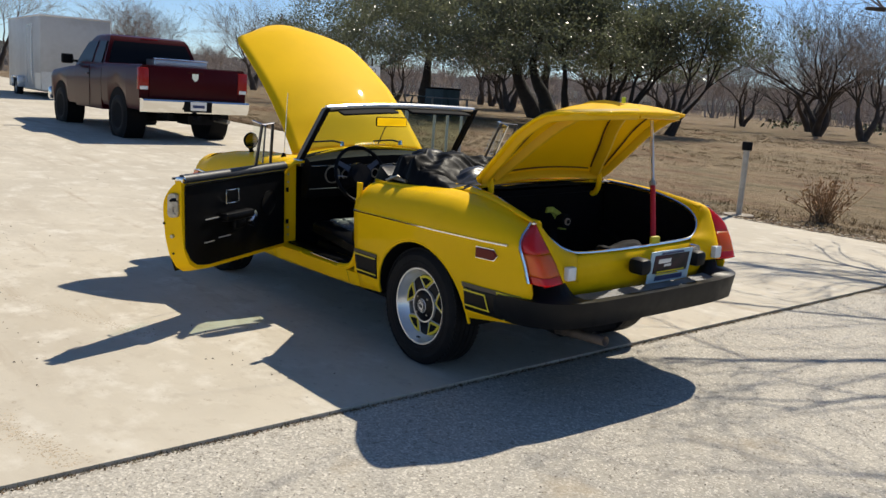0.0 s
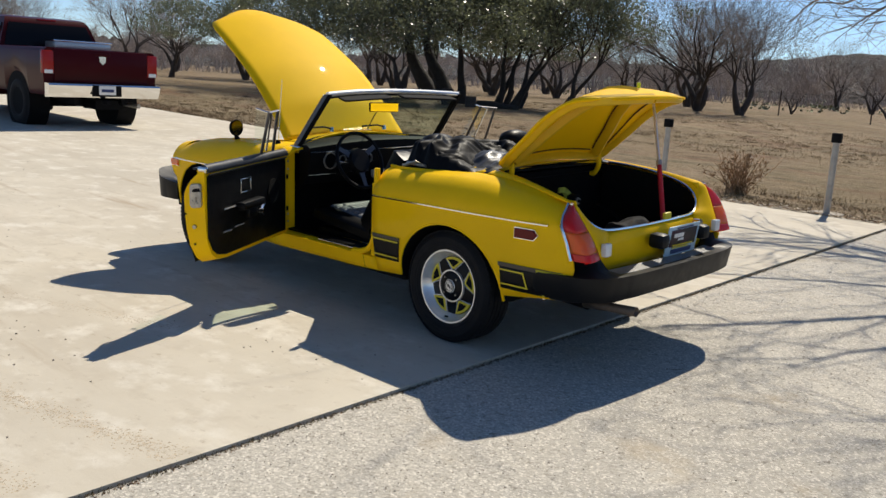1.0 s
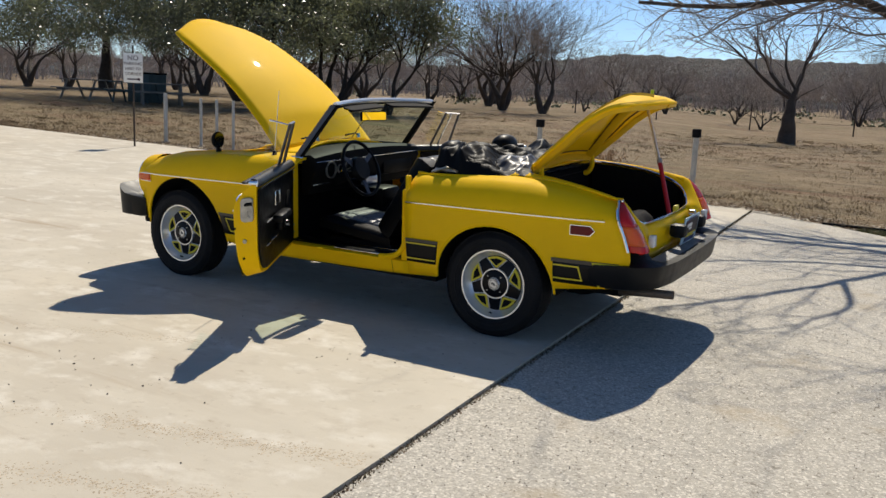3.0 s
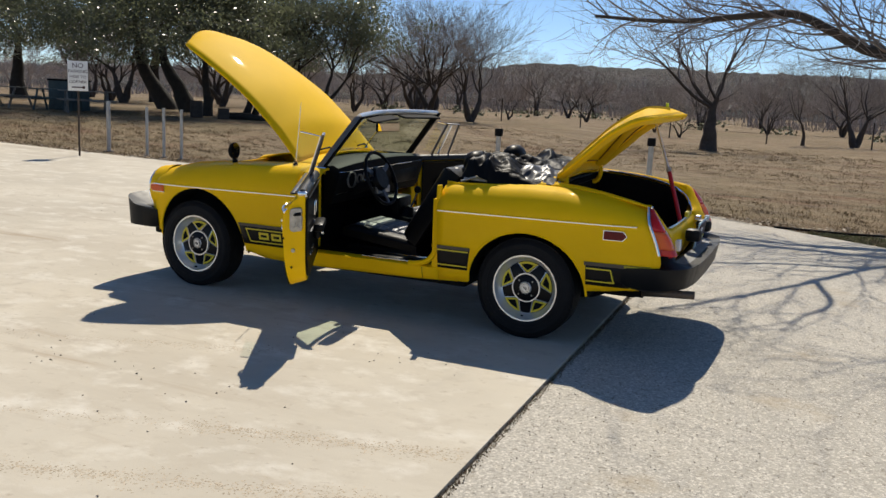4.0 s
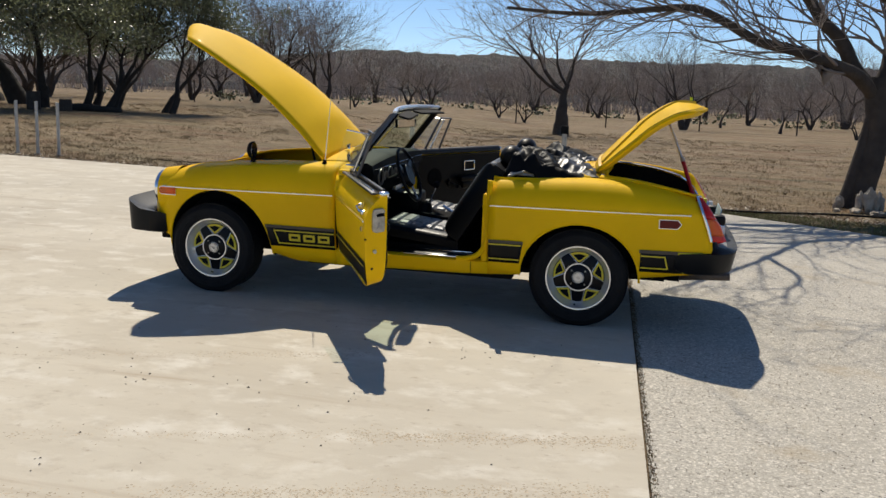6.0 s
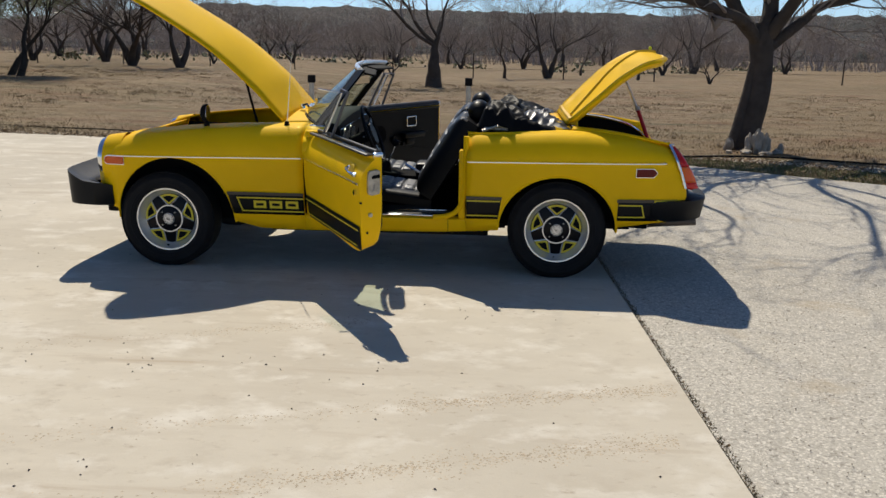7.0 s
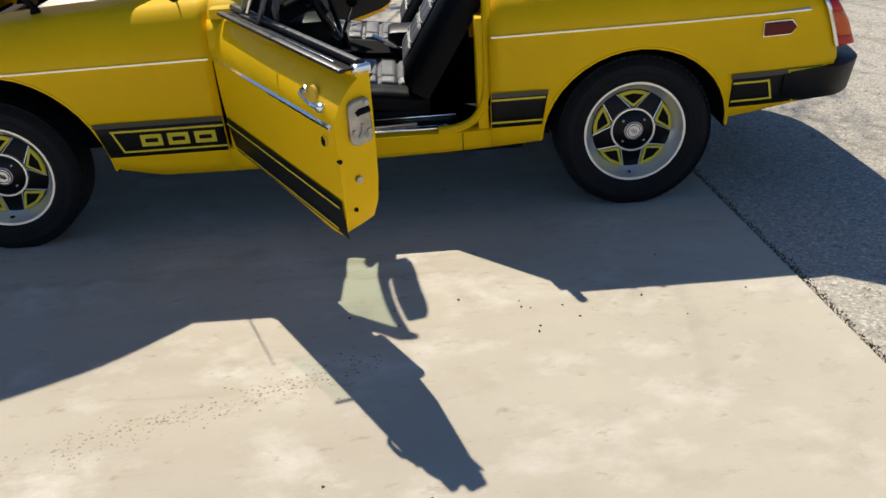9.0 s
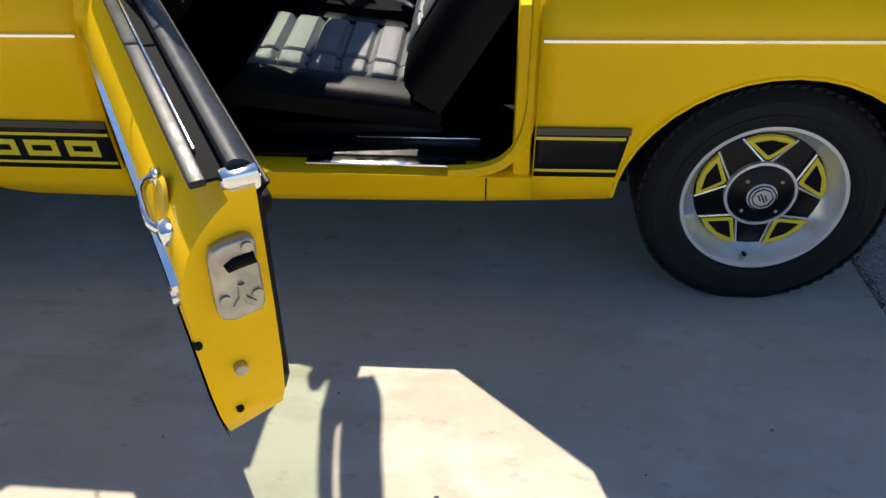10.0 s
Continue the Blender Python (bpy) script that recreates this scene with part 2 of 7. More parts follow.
def rise(x, y):
    """The field climbs gently towards the live oaks."""
    if x < 6:
        return 0.0
    d = 0.68 * x - 0.73 * y
    def step(a, b):
        t = min(1.0, max(0.0, (d - a) / (b - a)))
        return t * t * (3 - 2 * t)
    return (0.28 * step(15, 27) + 0.10 * step(28, 40)) * min(1.0, (x - 6) / 6) * min(1.0, max(0.0, (-y - 7.6) / 4))


def ground_z(x, y):
    return lift(min(x, 40)) * (1 if y > -8 else max(0.0, 1 + (y + 8) / 12)) + rise(x, y) - 0.03 - 0.0004 * max(0.0, math.hypot(x, y) - 45)


def surface(name, base, layers, rough=0.9, bump=()):
    """A ground surface: base colour, then layers of (colour, noise scale, stretch, low, high, detail) laid over it."""
    m = bpy.data.materials.new(name)
    m.use_nodes = True
    nt = m.node_tree
    b = nt.nodes["Principled BSDF"]
    b.inputs["Roughness"].default_value = rough
    b.inputs["Specular IOR Level"].default_value = 0.25
    co = nt.nodes.new("ShaderNodeTexCoord").outputs["Object"]

    def field(scale, stretch, detail, voro=False):
        mp = nt.nodes.new("ShaderNodeMapping")
        mp.inputs["Scale"].default_value = stretch
        if stretch[0] != stretch[1]:
            mp.inputs["Rotation"].default_value = (0, 0, radians(-17))
        nt.links.new(co, mp.inputs["Vector"])
        n = nt.nodes.new("ShaderNodeTexVoronoi" if voro else "ShaderNodeTexNoise")
        n.inputs["Scale"].default_value = scale
        if not voro:
            n.inputs["Detail"].default_value, n.inputs["Roughness"].default_value = detail, 0.62
        nt.links.new(mp.outputs[0], n.inputs["Vector"])
        return n.outputs["Color" if voro else "Fac"]
    col = None
    for color, scale, stretch, lo, hi, detail in layers:
        r = nt.nodes.new("ShaderNodeMapRange")
        r.inputs[1].default_value, r.inputs[2].default_value = lo, hi
        src = field(scale, stretch, detail, detail < 0)
        if detail < 0:
            sp = nt.nodes.new("ShaderNodeSeparateColor")
            nt.links.new(src, sp.inputs[0])
            src = sp.outputs[0]
        nt.links.new(src, r.inputs[0])
        x = nt.nodes.new("ShaderNodeMix")
        x.data_type = 'RGBA'
        nt.links.new(r.outputs[0], x.inputs[0])
        x.inputs[7].default_value = (*color, 1)
        if col is None:
            x.inputs[6].default_value = (*base, 1)
        else:
            nt.links.new(col, x.inputs[6])
        col = x.outputs[2]
    nt.links.new(col, b.inputs["Base Color"])
    last = None
    for scale, strength, dist in bump:
        n = nt.nodes.new("ShaderNodeBump")
        n.inputs["Strength"].default_value, n.inputs["Distance"].default_value = strength, dist
        nt.links.new(field(scale, (1, 1, 1), 6.0), n.inputs["Height"])
        if last:
            nt.links.new(last, n.inputs["Normal"])
        last = n.outputs[0]
    if last:
        nt.links.new(last, b.inputs["Normal"])
    return m


CONCRETE = surface("cream_concrete", (0.585, 0.53, 0.428), [
    ((0.51, 0.46, 0.37), 0.5, (1, 1, 1), 0.42, 0.60, 6),
    ((0.49, 0.435, 0.345), 1.1, (0.3, 1.5, 1), 0.50, 0.70, 7),
    ((0.40, 0.325, 0.235), 1.5, (0.2, 2.2, 1), 0.585, 0.72, 9),
    ((0.66, 0.615, 0.525), 3.6, (0.8, 1.1, 1), 0.52, 0.68, 8),
    ((0.49, 0.435, 0.345), 5.5, (0.9, 1.1, 1), 0.54, 0.70, 8),
    ((0.40, 0.34, 0.26), 22, (0.6, 1, 1), 0.60, 0.74, 6),
    ((0.48, 0.43, 0.35), 160, (1, 1, 1), 0.60, 0.85, 3)], 0.85, [(9, 0.15, 0.01), (110, 0.2, 0.003)])
ASPHALT = surface("worn_chip_seal", (0.50, 0.465, 0.395), [
    ((0.42, 0.39, 0.33), 0.5, (1, 1, 1), 0.42, 0.64, 5),
    ((0.56, 0.52, 0.44), 1.4, (1, 1, 1), 0.55, 0.75, 6),
    ((0.38, 0.35, 0.30), 130, (1, 1, 1), 0.45, 0.9, -1),
    ((0.68, 0.635, 0.55), 120, (1, 1, 1), 0.70, 0.95, -1),
    ((0.25, 0.235, 0.205), 45, (1, 1, 1), 0.57, 0.70, 6),
    ((0.70, 0.655, 0.565), 70, (1, 1, 1), 0.59, 0.70, 5),
    ((0.25, 0.225, 0.185), 26, (1, 1, 1), 0.60, 0.70, 7),
    ((0.42, 0.35, 0.25), 1.6, (1, 1, 1), 0.58, 0.74, 8)], 0.92, [(35, 0.5, 0.008), (150, 0.5, 0.004)])
GRASS = surface("dormant_grass_ground", (0.25, 0.182, 0.108), [
    ((0.17, 0.125, 0.06), 0.07, (1, 1, 1), 0.42, 0.62, 6),
    ((0.29, 0.215, 0.13), 0.28, (1, 1, 1), 0.48, 0.66, 6),
    ((0.17, 0.088, 0.045), 0.5, (0.5, 1.4, 1), 0.50, 0.66, 7),
    ((0.10, 0.085, 0.04), 0.9, (0.35, 1.5, 1), 0.54, 0.68, 7),
    ((0.09, 0.06, 0.032), 1.7, (0.7, 1.2, 1), 0.52, 0.70, 8),
    ((0.32, 0.245, 0.15), 5, (0.6, 1.3, 1), 0.53, 0.70, 7),
    ((0.06, 0.042, 0.024), 13, (0.7, 1.2, 1), 0.55, 0.70, 6),
    ((0.36, 0.29, 0.19), 42, (1, 1, 1), 0.56, 0.72, 5),
    ((0.07, 0.05, 0.03), 90, (1, 1, 1), 0.56, 0.72, 4)], 0.95, [(1.3, 0.4, 0.12), (16, 0.8, 0.05), (60, 0.8, 0.02)])


def ground_sheet():
    bm = bmesh.new()
    ys = [-900, -400, -200, -130, -90, -70] + spans(-55, -8, 40) + [-7.3, -6.9, -6.4, -6, -4, 0, 10, 40, 120, 400, 900]
    xs = [-900, -400, -150, -70, -40, -25, -15, -10] + spans(-6, 46, 44) + [55, 70, 120, 250, 500, 900]
    rows = [[(x, y, ground_z(x, y) + (0.06 * noise.noise((x * 0.13, y * 0.13, 3.0)) if y < -8 else 0)) for y in ys] for x in xs]
    grid(rows, bm)
    return tagged(part("ground", bm, GRASS, out=(0, 0, -500)), "flat field of dormant brown grass", "ground", kind="structure")


ground_sheet()
# concrete apron: its edge against the asphalt is a slanting joint
rows = []
for k in range(41):
    y = -6.45 + 34 * k / 40
    row = []
    for x in [joint_x(y)] + spans(0.6, 5, 6) + [9, 14, 20, 30, 60]:
        edge = y if k else -6.45 - lerp(x, (5, 0.0), (16, 0.35), (60, 1.6))
        row.append((x, edge, lift(x)))
    rows.append(row)
tagged(part("driveway", grid(rows), CONCRETE, smooth=False, thick=0.07, out=(0, 0, -500)), "pale cream concrete driveway slab with dirt streaks", "driveway", kind="structure")
rows = []
for k in range(61):
    y = -6.45 + 34 * k / 60
    far = lerp(y, (-6.45, 0.15), (-6.2, -0.3), (-5.6, -1.1), (-4.9, -2.1), (-4.2, -3.0), (-3.4, -4.2), (-2.4, -6.5), (-1.6, -10), (-1.0, -40))
    j = joint_x(y) - 0.012
    row = [(j + (min(far, j - 0.02) - j) * (q / 12) ** 1.6, y, -0.012 + (0.008 * noise.noise((j * 2, y * 2, q))) * (q > 0)) for q in range(13)]
    rows.append(row)
tagged(part("road", grid(rows), ASPHALT, smooth=False, thick=0.06, out=(0, 0, -500)), "worn grey chip-seal asphalt beside the concrete", "asphalt", kind="structure")

# ---- the yellow roadster: x forward from the rear axle, y to its left, z up ----
def W(x):
    return lerp(x, (-0.74, 0.690), (-0.62, 0.715), (-0.45, 0.738), (-0.15, 0.755), (0.5, 0.765), (1.5, 0.765), (2.1, 0.765), (2.45, 0.757), (2.60, 0.738), (2.68, 0.700), (2.74, 0.645))


def ZC(x):
    return lerp(x, (-0.7, 0.690), (0.5, 0.680), (1.5, 0.675), (2.7, 0.660))


def ZT(x):
    return lerp(x, (-0.74, 0.765), (-0.62, 0.785), (-0.41, 0.812), (-0.19, 0.832), (0.02, 0.836), (0.3, 0.826), (0.53, 0.820), (1.0, 0.825), (1.5, 0.845), (1.94, 0.832), (2.2, 0.815), (2.45, 0.790), (2.6, 0.757), (2.68, 0.728), (2.74, 0.690))


def roll_in(t):
    """How far the flank has come in at t of its height above the strip."""
    return 0.13 * (1 - max(0.0, 1 - t ** 1.6) ** 0.625)


def side_y(x, z):
    zc = ZC(x)
    if z <= zc:
        t = (zc - z) / (zc - 0.25)
        return W(x) - 0.012 * t - 0.045 * t ** 3
    t = min(1.0, (z - zc) / (ZT(x) - zc))
    return W(x) - roll_in(t)


def low(x):
    """The lower edge of the side, with both wheel arches."""
    z = lerp(x, (-0.74, 0.355), (-0.57, 0.34), (-0.34, 0.31), (0.33, 0.275), (0.67, 0.255), (1.42, 0.24), (1.74, 0.245), (1.91, 0.29), (2.6, 0.34), (2.74, 0.36))
    for cx, cz, rx, rz in ((0.0, 0.28, 0.345, 0.325), (2.255, 0.28, 0.36, 0.385)):
        if abs(x - cx) < rx:
            z = max(z, cz + rz * math.sqrt(1 - ((x - cx) / rx) ** 2))
    return z


def section(x, y_in, z0=None, n=9, roll=8):
    """Points of the left side from its lower edge over the shoulder to y_in on top."""
    z0 = low(x) if z0 is None else z0
    zc, zt = ZC(x), ZT(x)
    pts = [(x, side_y(x, z0 + (zc - z0) * k / n), z0 + (zc - z0) * k / n) for k in range(n)]
    for k in range(roll + 1):
        a = math.pi / 2 * k / roll
        pts.append((x, W(x) - roll_in(math.sin(a)), zc + (zt - zc) * math.sin(a)))
    y1 = W(x) - 0.13
    for k in range(1, 5):
        y = y1 + (y_in - y1) * k / 4
        pts.append((x, y, zt + 0.012 * math.sin(math.pi / 2 * k / 4)))
    return pts


def mirrored(bm):
    b2 = bm.copy()
    for v in b2.verts:
        v.co.y = -v.co.y
    bmesh.ops.reverse_faces(b2, faces=b2.faces)
    return b2


def both(name, bm, mat, parent, label="", **kw):
    b2 = mirrored(bm)
    return part(name, bm, mat, parent, label, **kw), part(name, b2, mat, parent, label, **kw)


def arch_xs(a, b, cx, rx, n=26):
    xs = set(spans(a, b, n))
    for k in range(19):
        v = cx - rx * math.cos(math.pi * k / 18)
        if a <= v <= b:
            xs.add(v + (1e-4 if k == 0 else -1e-4 if k == 18 else 0))
    if a < cx - rx:
        xs.add(cx - rx - 1e-4)
    if b > cx + rx:
        xs.add(cx + rx + 1e-4)
    return sorted(xs)


car = tagged(empty("convertible_car"), "yellow two-seat classic roadster with doors, bonnet and boot lid open", "car")

# front wings, closed round the headlamp
bm = grid([section(x, lerp(x, (1.5, 0.515), (2.3, 0.50), (2.66, 0.44))) for x in arch_xs(1.475, 2.74, 2.255, 0.36)])
both("front_wing", bm, YELLOW, car, thick=0.012)
# rear wings
def tail_x(z):
    """Where the wing ends against the slanting tail lamp."""
    return lerp(z, (0.34, -0.69), (0.515, -0.735), (0.62, -0.70), (0.80, -0.628), (0.86, -0.61))


def swept(pts):
    return [(x if x > -0.38 else -0.38 + (x + 0.38) / (-0.70 + 0.38) * (tail_x(z) + 0.38), y, z) for x, y, z in pts]


bm = grid([swept(section(x, lerp(x, (-0.70, 0.585), (-0.5, 0.57), (-0.25, 0.54), (0.0, 0.535), (0.12, 0.555), (0.25, 0.61), (0.53, 0.64)))) for x in arch_xs(-0.70, 0.53, 0.0, 0.345)])
both("rear_wing", bm, YELLOW, car, thick=0.012)
def sill_joint(x):
    """A thin dark joint line down the sill."""
    return grid([[(x + d, side_y(x, z) + 0.0015, z) for z in spans(0.258, 0.334, 4)] for d in (0, 0.003)])


# sills under the doors
bm = grid([[(x, side_y(x, z), z) for z in spans(low(x), 0.335, 4)] + [(x, side_y(x, 0.335) - 0.02, 0.343), (x, 0.64, 0.345)] for x in spans(0.53, 1.475, 14)])
both("sill", bm, YELLOW, car, thick=0.012)
both("sill_seam", sill_joint(0.632), DARK, car)
both("sill_cover", boxes(((0.98, 0.625, 0.349), (0.86, 0.105, 0.012)), bev=0.004), VINYL, car, "black sill covering")
bm = boxes(((0.865, 0.700, 0.3505), (0.37, 0.032, 0.007)), bev=0.002)
both("tread_plate", bm, CHROME, car, "worn bright sill tread plate")
bm = boxes(((0.80, 0.600, 0.359), (0.30, 0.016, 0.012)), bev=0.002)
both("sill_strip", bm, CHROME, car)

# door pillars behind the open doors
both("hinge_pillar", boxes(((1.43, 0.675, 0.58), (0.075, 0.10, 0.50)), bev=0.008), YELLOW, car)
both("latch_pillar", boxes(((0.555, 0.69, 0.54), (0.04, 0.08, 0.40)), bev=0.008), YELLOW, car)
for z in (0.415, 0.735):
    both("hinge_recess", boxes(((1.391, 0.695, z + (0.055 if z < 0.6 else -0.055)), (0.008, 0.034, 0.045)), bev=0.003), DARK, car, "dark slot beside the door hinge")
    for dy, dz in ((0.012, 0.03), (-0.012, 0.03), (0.012, -0.015), (-0.012, -0.015)):
        both("hinge_bolt", disc(bmesh.new(), (1.380, 0.70 + dy, z + dz), (1, 0, 0), 0.006, 8, 0.008), STEEL, car)
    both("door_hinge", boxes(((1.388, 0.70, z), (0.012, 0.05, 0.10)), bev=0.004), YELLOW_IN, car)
bm = bmesh.new()
prev = [(0.535, 0.82), (0.537, 0.62), (0.54, 0.50), (0.56, 0.42), (0.60, 0.372), (0.66, 0.35), (0.72, 0.345)]
tube([(x, 0.728, z) for x, z in (tuple(p)[:2] for p in curve([(a, b, 0) for a, b in prev], 4))], 0.016, 8, bm)
both("door_seal", bm, YELLOW, car, "yellow rolled edge of the door opening")

# scuttle in front of the windscreen
def screen_base(y):
    """Where the windscreen meets the scuttle."""
    return 1.415 + 0.175 * (1 - min(1.0, abs(y / 0.59)) ** 2.2)


def scuttle_row(v):
    row = []
    for y in spans(-0.52, 0.52, 16):
        x = screen_base(y) - 0.012 + (1.665 - screen_base(y) + 0.012) * v
        row.append((x, y, ZT(x) + 0.012 + 0.05 * (1 - (y / 0.515) ** 2) * lerp(x, (1.35, 0.9), (1.66, 1.0))))
    return row


part("scuttle", grid([scuttle_row(v) for v in spans(0, 1, 6)]), YELLOW, car, thick=0.015)
bm = grid([section(x, 0.51, z0=0.79, n=3) for x in spans(1.36, 1.477, 3)])
both("scuttle_corner", bm, YELLOW, car, thick=0.012)
part("air_intake", boxes(*[((1.57, y, 0.915), (0.06, 0.012, 0.004)) for y in spans(-0.11, 0.11, 9)]), CHROME, car)

# nose panel with grille and engine bay tub
bm = grid([[(x, y, z) for y in spans(-0.5, 0.5, 12)] for x, z in ((2.58, 0.755), (2.66, 0.735), (2.72, 0.69), (2.745, 0.62), (2.74, 0.48), (2.72, 0.36))])
part("nose_panel", bm, YELLOW, car, thick=0.012)
part("grille", boxes(((2.752, 0, 0.56), (0.02, 0.72, 0.13)), bev=0.01), DARK, car, "black grille")
bay = part("engine_bay_floor", boxes(((2.14, 0, 0.40), (0.94, 1.0, 0.02))), DARK, car, "dark engine bay floor")
for c, s in (((2.14, 0.505, 0.54), (0.94, 0.014, 0.38)), ((2.14, -0.505, 0.54), (0.94, 0.014, 0.38)), ((1.665, 0, 0.63), (0.014, 1.0, 0.42)), ((2.60, 0, 0.53), (0.014, 1.0, 0.32))):
    part("engine_bay_wall", boxes((c, s)), DARK, bay)
bm = boxes(((2.05, 0, 0.58), (0.55, 0.24, 0.28)), ((2.05, 0.0, 0.73), (0.5, 0.17, 0.06)), bev=0.025)
eng = part("engine", bm, STEEL, car, "greasy grey engine block")
bm = bmesh.new()
disc(bm, (2.10, 0.30, 0.68), (1, 0, 0), 0.085, 20, 0.20)
part("air_cleaner", bm, DARK, eng)
bm = bmesh.new()
tube(curve([(2.45, 0.2, 0.70), (2.3, 0.28, 0.70), (2.1, 0.36, 0.71), (1.85, 0.34, 0.72)], 6), 0.018, 8, bm)
tube(curve([(2.5, -0.1, 0.68), (2.35, 0.05, 0.72), (2.2, 0.1, 0.72)], 6), 0.022, 8, bm)
part("hose", bm, RUBBER, eng)
part("radiator", boxes(((2.50, 0, 0.55), (0.06, 0.56, 0.32)), bev=0.012), DARK, eng)
part("radiator_cap", disc(bmesh.new(), (2.50, 0.12, 0.72), (0, 0, 1), 0.03, 16, 0.02), CHROME, eng)
part("brake_servo", disc(bmesh.new(), (1.80, 0.34, 0.74), (1, 0, 0.1), 0.08, 22, 0.12), CHROME, eng, "bright metal brake servo canister")
part("fluid_bottle", boxes(((2.36, 0.40, 0.69), (0.10, 0.10, 0.12)), bev=0.02), WHITE, eng, "white plastic fluid bottle")

# headlamps
bm = lathe([(0.0, 0.03), (0.05, 0.027), (0.09, 0.012), (0.093, 0.0), (0.10, -0.004), (0.112, 0.002), (0.118, -0.012), (0.115, -0.06)], 32)
bmesh.ops.rotate(bm, verts=bm.verts, cent=(0, 0, 0), matrix=Matrix.Rotation(radians(-90), 3, 'Z'))
bmesh.ops.translate(bm, verts=bm.verts, vec=(2.725, 0.575, 0.63))
both("headlamp", bm, CHROME, car, "round headlamp in a chrome rim")
bm = lathe([(0.0, 0.0), (0.15, -0.03), (0.165, -0.14)], 28)
bmesh.ops.rotate(bm, verts=bm.verts, cent=(0, 0, 0), matrix=Matrix.Rotation(radians(-90), 3, 'Z'))
bmesh.ops.translate(bm, verts=bm.verts, vec=(2.715, 0.575, 0.615))
both("headlamp_bowl", bm, YELLOW, car)

# open bonnet, hinged at the scuttle
BX = [(1.645, 0.862), (1.74, 0.965), (1.85, 1.075), (2.08, 1.275), (2.36, 1.455), (2.56, 1.565), (2.66, 1.60)]
prof = curve([(x, 0, z) for x, z in BX], 4)
bm = bmesh.new()
rows, low_rows = [], []
for k, p in enumerate(prof):
    u = k / (len(prof) - 1)
    half = lerp(u, (0, 0.515), (0.5, 0.50), (0.8, 0.465), (0.93, 0.42), (1, 0.34))
    t = (prof[min(k + 1, len(prof) - 1)] - prof[max(k - 1, 0)]).normalized()
    nrm = Vector((-t.z, 0, t.x))
    rows.append([p + Vector((0, half * q, 0)) + nrm * 0.085 * (1 - q * q) * lerp(u, (0, 0.5), (0.3, 1.0), (1, 0.8)) + t * 0.12 * (1 - q * q) * lerp(u, (0.75, 0.0), (1, 1.0)) for q in spans(-1, 1, 16)])
bonnet = part("bonnet", grid(rows), YELLOW, car, thick=0.010, out=(2.9, 0, 0.6))
bm = grid([[p - (rows[k][8] - rows[k][0]).normalized() * 0 + Vector((0.018, 0, -0.022)) for p in rows[k][1:-1]] for k in range(2, len(rows) - 2)])
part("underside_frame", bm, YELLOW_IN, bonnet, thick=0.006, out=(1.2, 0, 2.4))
bm = tube([(2.06, -0.42, 0.72), (2.20, -0.40, 1.33)], 0.009, 8)
part("bonnet_prop", bm, DARK, car, "thin dark bonnet prop rod")
part("bonnet_slam_panel", boxes(((2.60, 0, 0.735), (0.05, 0.90, 0.015)), bev=0.006), YELLOW, car)

# boot: deck, opening, lid
def deck_z(x, y):
    return ZT(x) + 0.012 + lerp(x, (-0.1, 0.035), (0.12, 0.03)) * (1 - (y / 0.53) ** 2)


part("rear_deck", grid([[(x, y, deck_z(x, y)) for y in spans(-0.53, 0.53, 14)] for x in spans(-0.075, 0.13, 5)]), YELLOW, car, thick=0.014)
bm = bmesh.new()
rim = []
for y in spans(-0.47, 0.47, 18):
    rim.append((y, abs(y) / 0.47))
rows = []
for z_, x_ in ((0.640, -0.705), (0.622, -0.724), (0.58, -0.735), (0.50, -0.73), (0.42, -0.70)):
    rows.append([(x_ + 0.03 * abs(y / 0.74) ** 3, y, z_) for y in spans(-0.42 if z_ > 0.56 else -0.60, 0.42 if z_ > 0.56 else 0.60, 30)])
part("rear_panel", grid(rows), YELLOW, car, thick=0.012)


def tail_pts(u, v):
    """The tail lens: u up, v across from the inner to the outer edge; a flat back that turns sharply into the side."""
    z = lerp(u, (0, 0.548), (1, 0.785))
    x = tail_x(z)
    y1 = side_y(max(x, -0.70), z) + 0.002
    y0 = lerp(u, (0, 0.56), (0.5, 0.587), (0.8, 0.605), (1, 0.608))
    y1 = max(y1, y0 + 0.008)
    w = 1 - v
    back = lerp(u, (0, 0.088), (0.35, 0.078), (0.8, 0.045), (1, 0.02))
    return Vector((x - back * (1 - (1 - w) ** 4) + 0.3 * back * w ** 3, y1 - (y1 - y0) * w ** 1.8, z))


# rounded corners between the boot opening and the tail lamps
outer = curve([(-0.07, 0.535, 0.85), (-0.25, 0.552, 0.842), (-0.40, 0.578, 0.826), (-0.54, 0.602, 0.808)] + [tuple(tail_pts(u, 0)) for u in (1, 0.75, 0.5, 0.25, 0)], 5)
inner = curve([(-0.08, 0.47, 0.862), (-0.25, 0.50, 0.846), (-0.40, 0.535, 0.824), (-0.54, 0.55, 0.786), (-0.61, 0.545, 0.750), (-0.655, 0.52, 0.712), (-0.688, 0.47, 0.668), (-0.712, 0.40, 0.635), (-0.725, 0.40, 0.52)], 5)
bm = grid([[a.lerp(b, v) + Vector((-0.010, 0, 0.010)) * math.sin(math.pi * v) for v in spans(0, 1, 5)] for a, b in zip(outer, inner)])
both("boot_gutter", bm, YELLOW, car, thick=0.012)
bm = grid([[p + Vector((0, -0.002, -0.016)), (p.x, p.y + 0.012, 0.62), (p.x, p.y + 0.02, 0.44)] for p in inner[:26]])
both("boot_lining", bm, CARPET, car)

